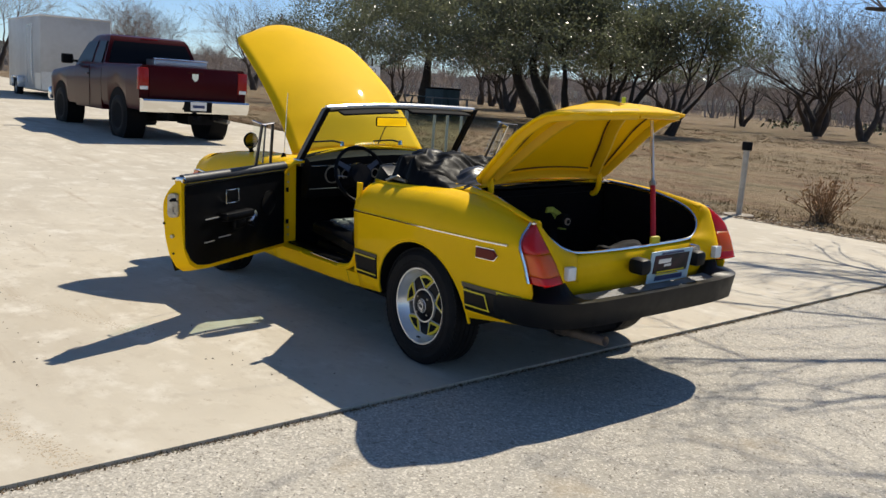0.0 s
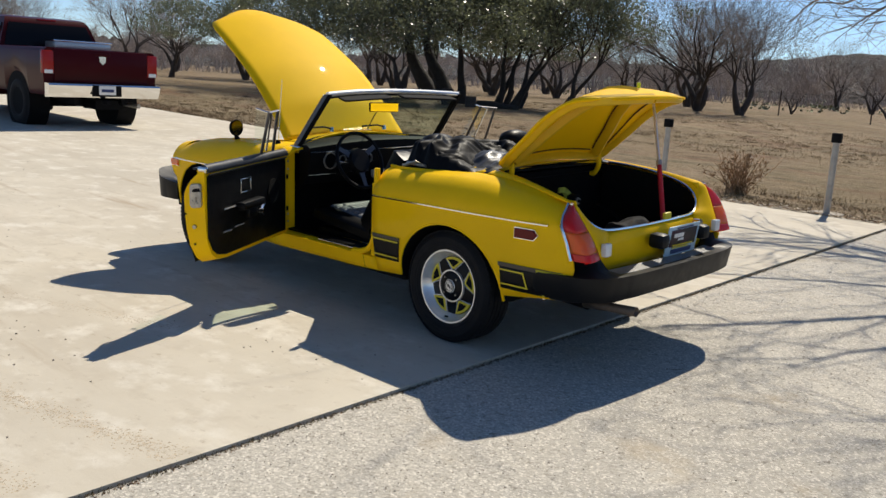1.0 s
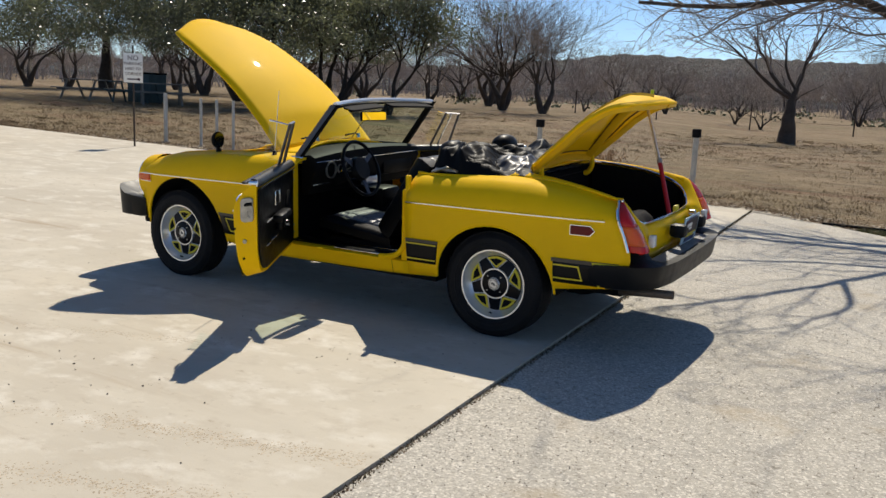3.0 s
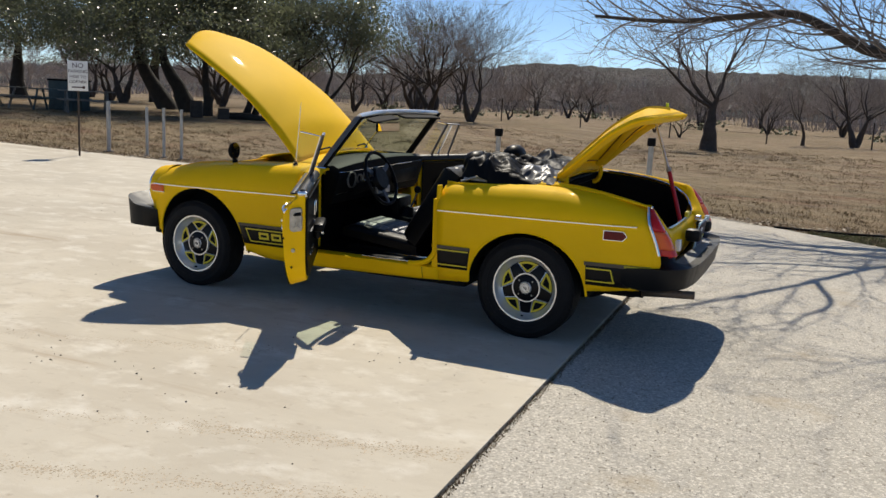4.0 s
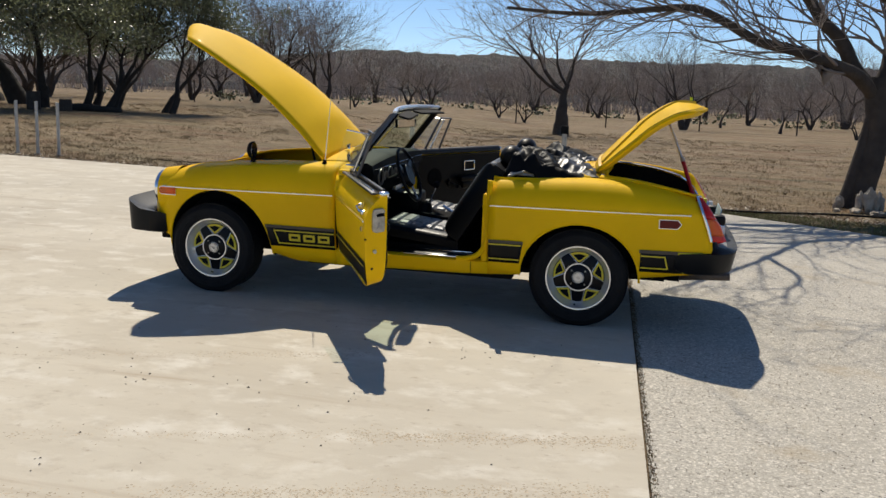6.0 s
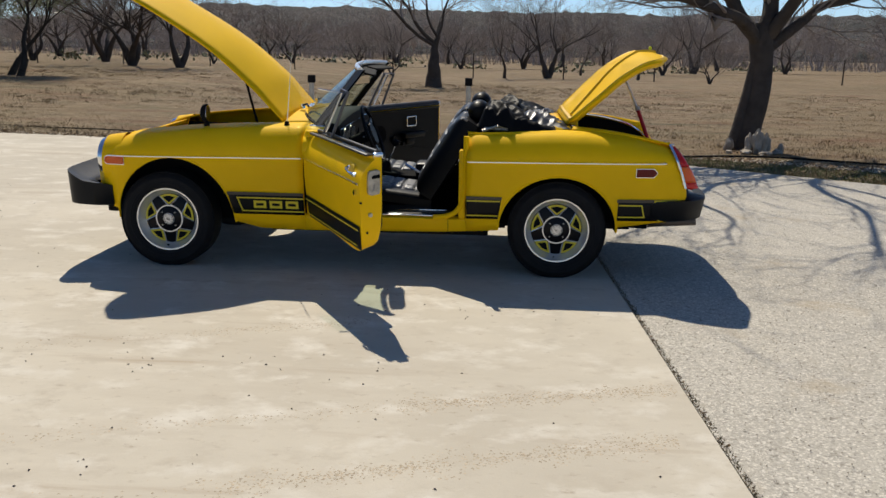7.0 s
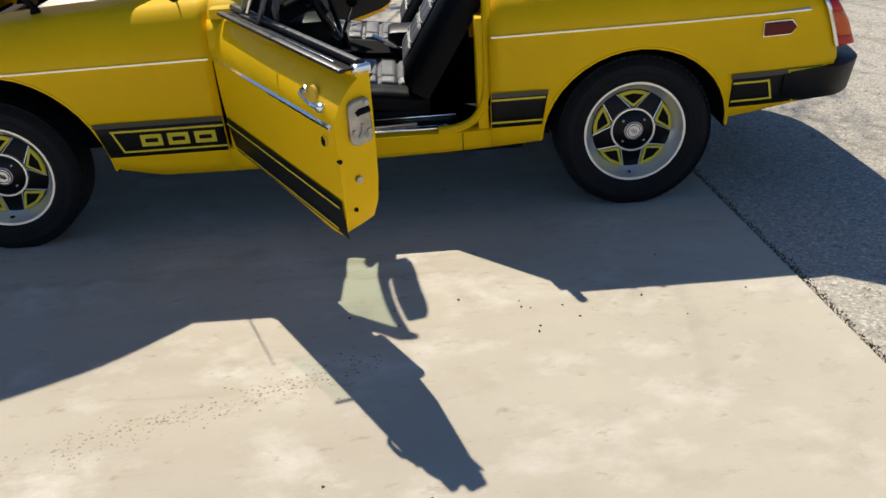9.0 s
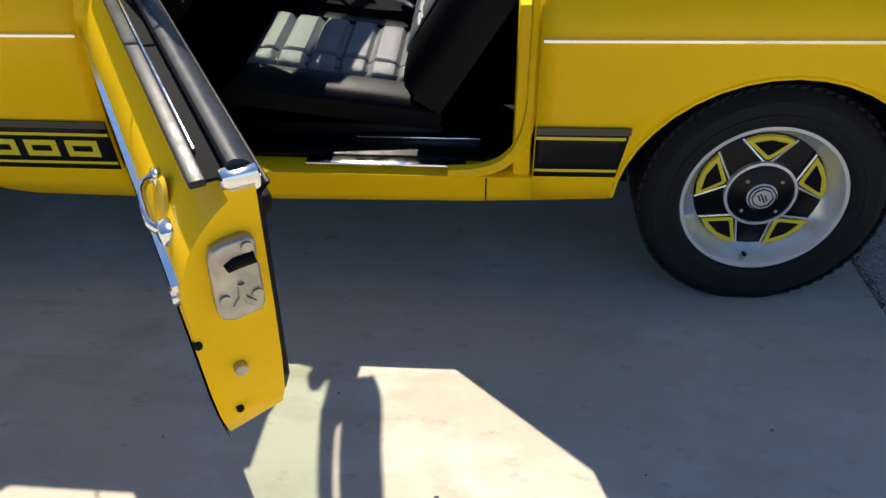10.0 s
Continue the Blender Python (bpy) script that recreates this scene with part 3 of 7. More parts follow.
rim = [(-0.08, 0.40, 0.868), (-0.12, 0.47, 0.856), (-0.25, 0.50, 0.846), (-0.40, 0.535, 0.822), (-0.54, 0.55, 0.784), (-0.61, 0.545, 0.748), (-0.655, 0.52, 0.710), (-0.688, 0.46, 0.666), (-0.705, 0.36, 0.646)]
bm = tube(curve([(-0.08, -0.40, 0.868)] + rim + [(-0.712, 0.0, 0.641)] + [(x, -y, z) for x, y, z in rim[::-1]], 5), 0.0065, 6)
part("boot_seal", bm, CHROME, car, "bright lip round the boot opening")
well = part("boot_floor", boxes(((-0.38, 0, 0.40), (0.66, 1.20, 0.015))), CARPET, car, "black lining of the open boot")
for c, s in (((-0.05, 0, 0.60), (0.015, 1.20, 0.46)), ((-0.32, 0.60, 0.55), (0.53, 0.015, 0.32)), ((-0.32, -0.60, 0.55), (0.53, 0.015, 0.32))):
    part("boot_panel", boxes((c, s)), CARPET, well)

# dark brown for the lid's seams and holes: groove shade given as colour
SEAM = material("brown_seam_sealer", (0.10, 0.04, 0.008), 0.7)
LID = [(-0.045, 0.872), (-0.14, 0.955), (-0.252, 1.053), (-0.344, 1.138), (-0.46, 1.212), (-0.55, 1.243), (-0.605, 1.246)]
prof = curve([(x, 0, z) for x, z in LID], 4)
rows = []
for k, p in enumerate(prof):
    u = k / (len(prof) - 1)
    half = lerp(u, (0, 0.40), (0.06, 0.475), (0.5, 0.49), (0.8, 0.475), (0.93, 0.445), (1, 0.36))
    t = (prof[min(k + 1, len(prof) - 1)] - prof[max(k - 1, 0)]).normalized()
    nrm = Vector((t.z, 0, -t.x))
    rows.append([p + Vector((0, half * q, 0)) + nrm * lerp(u, (0, 0.035), (0.3, 0.062), (0.75, 0.068), (1, 0.012)) * (1 - q * q) + t * 0.075 * (1 - q * q) * lerp(u, (0.8, 0), (1, 1)) for q in spans(-1, 1, 14)])
lid = part("boot_lid", grid(rows), YELLOW, car, thick=0.014, out=(-0.7, 0, 0.6))
under = [[p - Vector((t_.z, 0, -t_.x)) * 0.02 for p in r] for r, t_ in ((rows[k], (prof[min(k + 1, len(prof) - 1)] - prof[max(k - 1, 0)]).normalized()) for k in range(len(rows)))]


def lid_rib(path, rad):
    """A pressed rib under the lid through (u, q) places."""
    pts = []
    for u, q in path:
        k = u * (len(under) - 1)
        a, b = under[int(k)], under[min(int(k) + 1, len(under) - 1)]
        c = (q + 1) / 2 * 14
        i = min(int(c), 13)
        f, g = k - int(k), c - i
        pts.append((a[i] * (1 - g) + a[i + 1] * g) * (1 - f) + (b[i] * (1 - g) + b[i + 1] * g) * f)
    return tube(pts, rad, 8, squash=0.6)


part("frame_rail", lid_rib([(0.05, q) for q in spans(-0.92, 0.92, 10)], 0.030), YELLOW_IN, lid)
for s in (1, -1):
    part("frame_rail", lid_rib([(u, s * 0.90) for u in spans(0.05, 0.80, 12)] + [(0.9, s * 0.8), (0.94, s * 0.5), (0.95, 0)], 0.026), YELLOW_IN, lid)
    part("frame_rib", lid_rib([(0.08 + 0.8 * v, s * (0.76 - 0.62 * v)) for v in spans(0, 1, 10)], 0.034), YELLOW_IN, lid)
    part("panel_seam", lid_rib([(0.13 + 0.70 * v, s * (0.64 - 0.58 * v)) for v in spans(0, 1, 14)], 0.0045), SEAM, lid)
    part("panel_seam", lid_rib([(0.16 + 0.68 * v, s * (0.80 - 0.16 * v)) for v in spans(0, 1, 14)], 0.0045), SEAM, lid)
    for u, q in ((0.62, 0.30), (0.66, 0.24)):
        part("lid_hole", lid_rib([(u, s * q), (u + 0.015, s * q)], 0.006), SEAM, lid)
    part("hinge_arm", tube(curve([(-0.02, s * 0.39, 0.80), (-0.075, s * 0.39, 0.79), (-0.105, s * 0.39, 0.84), (-0.10, s * 0.39, 0.90), (-0.085, s * 0.39, 0.925)], 5), 0.015, 8), YELLOW, lid)
part("panel_seam", lid_rib([(0.115, q) for q in spans(-0.62, 0.62, 10)], 0.0045), SEAM, lid)
part("latch", boxes(((-0.56, 0.0, 1.235), (0.05, 0.05, 0.02)), bev=0.004), STEEL, lid)
part("ribbon", boxes(((-0.575, 0.02, 1.308), (0.018, 0.012, 0.028)), bev=0.003), LIME, lid, "small lime green ribbon tab")
part("lid_handle", tube(curve([(-0.51, -0.05, 1.276), (-0.525, -0.035, 1.290), (-0.53, 0.0, 1.293), (-0.525, 0.035, 1.290), (-0.51, 0.05, 1.276)], 4), 0.007, 8), CHROME, lid)
strut = part("boot_strut", tube([(-0.68, -0.16, 0.60), (-0.57, -0.255, 0.90)], 0.013, 10), RED_PAINT, car, "red lower tube of the boot prop")
part("strut_rod", tube([(-0.57, -0.255, 0.895), (-0.435, -0.375, 1.205)], 0.0085, 8), ALLOY, strut, "grey metal prop rod")
part("strut_knob", disc(bmesh.new(), (-0.565, -0.258, 0.91), (0.33, -0.3, 1), 0.016, 10, 0.025), STEEL, strut)

# side trim
def strip_bm(xs, yf, zf, h=0.0065, d=0.008):
    return loft([[(x, yf(x, zf(x)) - 0.002, zf(x) - h), (x, yf(x, zf(x)) + d, zf(x) - h * 0.45), (x, yf(x, zf(x)) + d, zf(x) + h * 0.45), (x, yf(x, zf(x)) - 0.002, zf(x) + h)] for x in xs])


both("chrome_strip", strip_bm(spans(1.485, 2.685, 26), side_y, ZC), CHROME, car, "bright side strip")
both("chrome_strip", strip_bm(spans(-0.60, 0.525, 24), side_y, ZC), CHROME, car, "bright side strip")


def decal(x0, x1, z0, z1, off=0.004, yf=side_y, n=10, slant0=0.0, slant1=0.0):
    """A thin film on the car's side; slants lean its ends."""
    rows = []
    for k in range(n + 1):
        u = k / n
        rows.append([(x, yf(x, z) + off, z) for z, x in ((z0 + (z1 - z0) * v, (x0 + slant0 * v) + ((x1 + slant1 * v) - (x0 + slant0 * v)) * u) for v in spans(0, 1, 3))])
    return grid(rows)


def outline(x0, x1, z0, z1, w=0.008, yf=side_y, open_end="", off=0.008, slant0=0.0, slant1=0.0):
    bm = bmesh.new()
    def add(b):
        me = bpy.data.meshes.new("tmp")
        b.to_mesh(me)
        b.free()
        bm.from_mesh(me)
        bpy.data.meshes.remove(me)
    add(decal(x0, x1, z0, z0 + w, off, yf))
    add(decal(x0 + slant0, x1 + slant1, z1 - w, z1, off, yf))
    if open_end != "0":
        add(decal(x0, x0 + w, z0, z1, off, yf, 1, slant0, slant0))
    if open_end != "1":
        add(decal(x1 - w, x1, z0, z1, off, yf, 1, slant1, slant1))
    return bm


both("stripe_band", decal(1.478, 1.90, 0.335, 0.468, slant1=0.03), DECAL, car, "black side stripe", thick=0.002)
both("stripe_edge", decal(1.478, 1.93, 0.452, 0.470, 0.007), DECAL_GREY, car)
both("stripe_box", outline(1.478, 1.845, 0.352, 0.440, slant1=0.03, open_end="0"), GOLD, car, "yellow outline on the black stripe")
# plain blocks in place of the badge on the stripe
for x0 in (1.70, 1.605, 1.51):
    bm = outline(x0, x0 + 0.075, 0.374, 0.420, w=0.015)
    both("badge_block", bm, GOLD, car)
both("stripe_band", decal(0.345, 0.528, 0.345, 0.478, slant0=-0.02), DECAL, car, "black side stripe", thick=0.002)
both("stripe_edge", decal(0.325, 0.528, 0.462, 0.480, 0.007), DECAL_GREY, car)
both("stripe_line", decal(0.335, 0.528, 0.450, 0.458, 0.008), GOLD, car)
both("stripe_line", decal(0.345, 0.528, 0.362, 0.370, 0.008), GOLD, car)
both("stripe_band", decal(-0.60, -0.342, 0.352, 0.478, slant0=0.03), DECAL, car, "black side stripe", thick=0.002)
both("stripe_edge", decal(-0.68, -0.335, 0.462, 0.482, 0.007), DECAL_GREY, car)
both("stripe_box", outline(-0.50, -0.345, 0.372, 0.450, open_end="1", slant0=0.02), GOLD, car, "yellow outline on the black stripe")
both("stripe_line", decal(-0.700, -0.546, 0.470, 0.479, 0.009), GOLD, car)
both("stripe_line", decal(-0.588, -0.578, 0.352, 0.474, 0.009, n=2, slant0=0.032, slant1=0.032), GOLD, car)

# marker lamps
for x, mat, lab in ((2.60, AMBER, "amber side marker lamp"), (-0.49, RED_LENS, "red side marker lamp")):
    for s in (1, -1):
        y = side_y(x, 0.636)
        turn = Matrix.Rotation(radians(-7 if x > 0 else 8) * s, 4, 'Z')
        at = Matrix.Translation((x, s * (y + 0.002), 0.636)) @ turn
        pts = [(-0.058, -0.022), (0.045, -0.022), (0.058, -0.012), (0.058, 0.012), (0.045, 0.022), (-0.058, 0.022)] if x > 0 else [(0.058, -0.022), (-0.04, -0.022), (-0.06, 0), (-0.04, 0.022), (0.058, 0.022)]
        base = part("side_marker", prism([(a * 1.08, b * 1.2) for a, b in pts], 0.014), CHROME, car, lab, m=at)
        part("lens", prism(pts, 0.03), MARKER_RED if x < 0 else AMBER, base, bevel=0.003)

# tail lamps: red over amber in a bright rim
for s in (1, -1):
    def lens(u0, u1, grow=0.0):
        bm = grid([[tail_pts(u, v) for v in spans(0, 1, 16)] for u in spans(u0, u1, 8)])
        return bm if s > 0 else mirrored(bm)
    body = part("tail_lamp", lens(0.14, 0.52), AMBER, car, "tall tail lamp, red above and below amber, in a chrome rim", thick=0.045)
    part("red_lens", lens(0.525, 1), RED_LENS, body, thick=0.04)
    part("red_lens", lens(0, 0.135), RED_LENS, body, thick=0.045)
    edge = [tail_pts(u, 1) for u in spans(0, 1, 10)] + [tail_pts(1, v) for v in spans(1, 0, 4)[1:]]
    part("rim", tube([Vector((p.x + 0.004, s * (p.y + 0.004), p.z)) for p in edge], 0.008, 6), CHROME, body)
    part("reverse_lamp", boxes(((-0.785, s * 0.522, 0.585), (0.03, 0.05, 0.06)), bev=0.006), CLEAR_LENS, car, "small clear reversing lamp")

# rubber bumpers
def bumper(path, prof, n=6, mid=0.0, taper=(), slope=()):
    """Sweeps (out, z) sections along plan points (x, y, rise)."""
    pts = curve(path, n)
    rows = []
    for i, p in enumerate(pts):
        t = (pts[min(i + 1, len(pts) - 1)] - pts[max(i - 1, 0)])
        t.z = 0
        t.normalize()
        o = Vector((-t.y, t.x, 0))
        h = lerp(p.z, *taper) if taper else 1.0
        g = lerp(p.z, *slope) if slope else 1.0
        rows.append([Vector((p.x, p.y, 0)) + o * a * p.z + Vector((0, 0, mid + ((z if z < 0.485 else 0.485 + (z - 0.485) * g) - mid) * h)) for a, z in prof])
    return loft(rows)


half = [(-0.53, 0.705, 0.3), (-0.56, 0.70, 0.42), (-0.62, 0.69, 0.5), (-0.72, 0.66, 0.75), (-0.785, 0.59, 0.95), (-0.805, 0.53, 0.98), (-0.815, 0.46, 1), (-0.824, 0.36, 1)]


def rear_section(p, t):
    """Section of the rear bumper: a bar whose outer edge rises into a horn at each corner."""
    o = Vector((-t.y, t.x, 0))
    h = lerp(p.z, (0.3, 0.6), (0.42, 0.85), (0.5, 1))
    k = lerp(abs(p.y), (0.43, 0), (0.47, 0.10), (0.53, 0.75), (0.57, 1)) * lerp(-p.x, (0.60, 0), (0.68, 0.35), (0.77, 1))
    prof = ((-0.05, 0.362), (0.02, 0.345), (0.058, 0.349), (0.085, 0.368), (0.10, 0.40), (0.103, 0.43), (0.099, 0.440 + 0.05 * k), (0.091, 0.456 + 0.096 * k), (0.078, 0.463 + 0.107 * k), (0.060, 0.466 + 0.106 * k), (0.044, 0.467 + 0.085 * k), (0.026, 0.469 + 0.03 * k), (-0.07, 0.476))
    return [Vector((p.x, p.y, 0)) + o * a * p.z + Vector((0, 0, 0.43 + (z - 0.43) * h)) for a, z in prof]


pts = curve(half + [(-0.83, 0, 1)] + [(x, -y, w) for x, y, w in half[::-1]], 6)
rows = []
for i, p in enumerate(pts):
    t = pts[min(i + 1, len(pts) - 1)] - pts[max(i - 1, 0)]
    t.z = 0
    rows.append(rear_section(p, t.normalized()))
bump = part("rear_bumper", loft(rows), BUMPER, car, "thick black rubber rear bumper with raised corners", angle=70)
pad_path = curve([(-0.81, 0.46, 0), (-0.822, 0.30, 0), (-0.828, 0, 0), (-0.822, -0.30, 0), (-0.81, -0.46, 0)], 6)
# paler grey top strip: dust, with the sky's sheen put into the colour
part("bumper_top", loft([[(p.x + a, p.y, z) for a, z in ((-0.066, 0.456), (-0.058, 0.468), (0.050, 0.479), (0.055, 0.462))] for p in pad_path]), DUSTY_SHEEN, bump, "dusty grey top of the bumper with its sky sheen painted in")
half = [(2.64, 0.700, 0.3), (2.70, 0.710, 0.5), (2.79, 0.705, 0.75), (2.86, 0.665, 0.95), (2.895, 0.57, 1), (2.91, 0.35, 1)]
path = [(x, -y, w) for x, y, w in half] + [(2.912, 0, 1)] + half[::-1]
fb = bumper(path, [(-0.05, 0.365), (0.03, 0.350), (0.075, 0.354), (0.094, 0.374), (0.087, 0.402), (0.096, 0.434), (0.112, 0.466), (0.104, 0.480), (0.055, 0.500), (-0.01, 0.530), (-0.06, 0.560)], mid=0.415, taper=((0.3, 0.88), (0.5, 0.97), (0.7, 1)), slope=((0.3, 0.02), (0.75, 0.3), (0.95, 0.9), (1, 1)))
part("front_valance", boxes(((2.79, 0, 0.43), (0.14, 1.16, 0.12)), ((2.70, 0, 0.40), (0.10, 1.30, 0.12)), bev=0.02), DARK, car)
part("front_bumper", fb, BUMPER, car, "thick black rubber front bumper", angle=70)
bm = boxes(((2.655, 0.66, 0.365), (0.07, 0.05, 0.10)), ((2.60, 0.64, 0.43), (0.10, 0.03, 0.025)), bev=0.012)
both("bumper_bracket", bm, DARK, car)
# plate, lamps
pm = Matrix.Translation((-0.805, -0.13, 0.560)) @ Matrix.Rotation(radians(-8), 4, 'Y')
plate = part("number_plate", boxes(((0, 0, 0), (0.006, 0.305, 0.155)), bev=0.002), PLATE_BLUE, car, "pale blue framed number plate with a dark picture", m=pm)
part("plate_picture", boxes(((-0.005, 0, 0.014), (0.004, 0.25, 0.088)), bev=0.001), PLATE_DARK, plate)
for y, z, w, h, mat in ((0, -0.055, 0.20, 0.022, BLUE_TAPE), (0, 0.066, 0.16, 0.008, BLUE_TAPE), (0.055, 0.03, 0.09, 0.02, WHITE), (0.03, 0.008, 0.05, 0.012, WHITE), (0.0, -0.022, 0.20, 0.007, GOLD), (0.02, -0.034, 0.16, 0.006, GOLD)):
    part("plate_bar", boxes(((-0.0055 if mat is BLUE_TAPE else -0.0085, y, z), (0.003, w, h))), mat, plate)
part("plate_bracket", boxes(((-0.765, -0.13, 0.545), (0.06, 0.16, 0.05)), bev=0.006), DARK, car)
for y in (0.075, -0.335):
    lampo = part("plate_lamp", boxes(((-0.795, y, 0.575), (0.09, 0.075, 0.075)), bev=0.022), BUMPER, car, "black number plate lamp housing")
part("boot_lock", disc(bmesh.new(), (-0.75, -0.385, 0.60), (-1, 0, 0), 0.03, 18, 0.03), CHROME, car)
bm = boxes(((-0.722, -0.11, 0.668), (0.02, 0.06, 0.035)), bev=0.006)
part("boot_catch", bm, GOLD, car, "yellow boot catch")
part("exhaust_pipe", tube([(-0.58, 0.355, 0.262), (-0.68, 0.36, 0.272), (-0.87, 0.36, 0.284)], 0.023, 14, cap=False), RUST_STEEL, car, "rusty steel exhaust tailpipe", thick=0.003)
part("silencer", tube([(-0.30, 0.30, 0.27), (-0.58, 0.34, 0.27)], 0.055, 14, squash=0.7), DARK, car)

# floor pan, wheel wells
for c, s in (((1.05, 0, 0.235), (1.3, 1.26, 0.03)), ((-0.3, 0, 0.36), (0.75, 1.1, 0.05)), ((2.2, 0, 0.30), (0.9, 0.7, 0.06)), ((1.0, 0, 0.20), (3.0, 0.3, 0.05)), ((1.10, 0, 0.285), (1.60, 1.26, 0.03)), ((-0.53, 0, 0.395), (0.34, 1.24, 0.03)), ((0.0, 0, 0.40), (0.85, 0.90, 0.03))):
    part("floor_panel", boxes((c, s)), DARK, car)
for cx, cz, rx, rz in ((0.0, 0.28, 0.345, 0.325), (2.255, 0.28, 0.36, 0.385)):
    arc = [(cx - rx * math.cos(math.pi * k / 20), cz + rz * math.sin(math.pi * k / 20)) for k in range(21)]
    bm = grid([[(x, y, z) for y in (0.46, 0.60, side_y(x, z) - 0.006)] for x, z in [(arc[0][0], 0.265)] + arc + [(arc[-1][0], 0.265)]])
    vs = [bm.verts.new((x, 0.46, z)) for x, z in arc]
    bm.faces.new(vs)
    both("wheel_well", bm, DARK, car)
    bm = bmesh.new()
    tube([(x, side_y(x, z) - 0.004, z) for x, z in arc], 0.007, 6, bm)
    both("arch_lip", bm, YELLOW, car)

# ---- wheels ----
HUB_Z = 0.2835


def wheel(x, y, turn):
    """A road wheel at (x, y), its spokes turned; the tyre is pressed flat where it bears."""
    flip = Matrix() if y > 0 else Matrix.Rotation(math.pi, 4, 'Z')
    rot = flip @ Matrix.Rotation(radians(turn), 4, 'Y')
    m = Matrix.Translation((x, y, HUB_Z)) @ rot
    r3 = rot.to_3x3()
    spin, unspin = (lambda p: r3 @ p), (lambda p: r3.transposed() @ p)
    R, wd, F = 0.2855, 0.175, 0.95
    prof = [(0.186, wd / 2 - 0.012), (0.193, wd / 2 - 0.002), (0.205, wd / 2 + 0.004), (0.216, wd / 2 + 0.0035), (0.218, wd / 2 + 0.0055), (0.222, wd / 2 + 0.0055), (0.224, wd / 2 + 0.0035), (0.250, wd / 2 + 0.003), (0.266, wd / 2 - 0.008), (0.279, wd / 2 - 0.022)]
    inner = [(r, -y) for r, y in prof[::-1]]
    tread = []
    for y in spans(wd / 2 - 0.03, -wd / 2 + 0.03, 4):
        tread += [(R, y + 0.013), (R, y - 0.011), (R - 0.008, y - 0.013), (R - 0.008, y - 0.017)]
    bm = lathe(prof + tread[:-2] + inner, 72)
    for v in bm.verts:
        if spin(v.co).z < 0.02 - HUB_Z:
            p = spin(v.co)
            sag = min(0.02, 0.02 - HUB_Z - p.z)
            v.co = unspin(Vector((p.x, p.y * (1 + 1.6 * sag), max(p.z, -HUB_Z + 0.001))))
    ty = part("wheel", bm, RUBBER, car, "road wheel with a black tyre and a silver, black and yellow rim", m=m, angle=25)
    bm = bmesh.new()
    for k in range(64):
        a = 2 * math.pi * k / 64
        if spin(Vector((math.cos(a), 0, math.sin(a)))).z < -0.955:
            continue
        for s in (1, -1):
            box(bm, (0.2805 * math.cos(a), s * (wd / 2 - 0.022), 0.2805 * math.sin(a)), (0.007, 0.020, 0.018), Matrix.Rotation(-a, 4, 'Y') @ Matrix.Rotation(s * 0.25, 4, 'X'))
    tagged(part("tread", bm, RUBBER, ty, smooth=False), kind="stuff")
    rm = Matrix.Diagonal((F, 1.0, F, 1))
    rim = part("rim", lathe([(0.200, -0.07), (0.200, 0.058), (0.203, 0.070), (0.199, 0.078), (0.189, 0.077), (0.184, 0.069), (0.176, 0.045), (0.155, 0.026)], 56), ALLOY, ty, "silver alloy wheel rim", m=rm)
    part("wheel_face", lathe([(0.157, 0.027), (0.150, 0.030), (0.06, 0.040), (0.0, 0.041)], 48), WHEEL_BLACK, ty, "gloss black wheel centre", m=rm)
    for k in range(5):
        a = radians(90 + 72 * k)
        R3 = Matrix.Rotation(-(a - math.pi / 2), 4, 'Y')
        tri = [(-0.058, 0.140), (-0.030, 0.151), (0.0, 0.154), (0.030, 0.151), (0.058, 0.140), (0.004, 0.092), (-0.004, 0.092)]
        sm = [(-0.040, 0.136), (0.0, 0.144), (0.040, 0.136), (0.003, 0.104), (-0.003, 0.104)]
        w = part("rim_window", prism(tri, 0.012, R3 @ Matrix.Translation((0, 0.036, 0))), GOLD, rim, "yellow bordered triangular opening")
        part("spoke_hole", prism(sm, 0.012, R3 @ Matrix.Translation((0, 0.0375, 0))), DARK, rim)
        for s in (1, -1):
            part("spoke_edge", tube([R3 @ Vector((s * 0.009, 0.041, 0.086)), R3 @ Vector((s * 0.064, 0.034, 0.141))], 0.0030, 5), ALLOY, rim)
    hub = part("hub_ring", lathe([(0.080, 0.036), (0.080, 0.050), (0.087, 0.050), (0.087, 0.036)], 40, closed=True), ALLOY, ty, m=rm)
    cap = part("hub_cap", lathe([(0.080, 0.040), (0.078, 0.050), (0.05, 0.060), (0.0, 0.062)], 32), WHEEL_BLACK, ty, m=rm)
    part("medallion", lathe([(0.0, 0.0655), (0.033, 0.065), (0.037, 0.061), (0.037, 0.055)], 24), ALLOY, cap, "silver hub medallion")
    part("medallion_ring", lathe([(0.0305, 0.0645), (0.0305, 0.0672), (0.0335, 0.0672), (0.0335, 0.0645)], 24, closed=True), WHEEL_BLACK, cap)
    part("medallion_ring", lathe([(0.0235, 0.065), (0.0235, 0.0675), (0.0262, 0.0675), (0.0262, 0.065)], 8, closed=True), WHEEL_BLACK, cap)
    part("medallion_bars", boxes(*[((0.008 * q, 0.0667, 0), (0.0035, 0.002, 0.026 - 0.010 * abs(q)), Matrix.Rotation(0.5, 4, 'Y')) for q in (-1, 0, 1)]), WHEEL_BLACK, cap, "dark bars on the medallion")
    for k in range(4):
        a = radians(45 + 90 * k)
        bm = disc(bmesh.new(), (0.058 * math.cos(a), 0.057, 0.058 * math.sin(a)), (0, 1, 0), 0.0045, 8, 0.006)
        part("wheel_nut", bm, STEEL, cap)
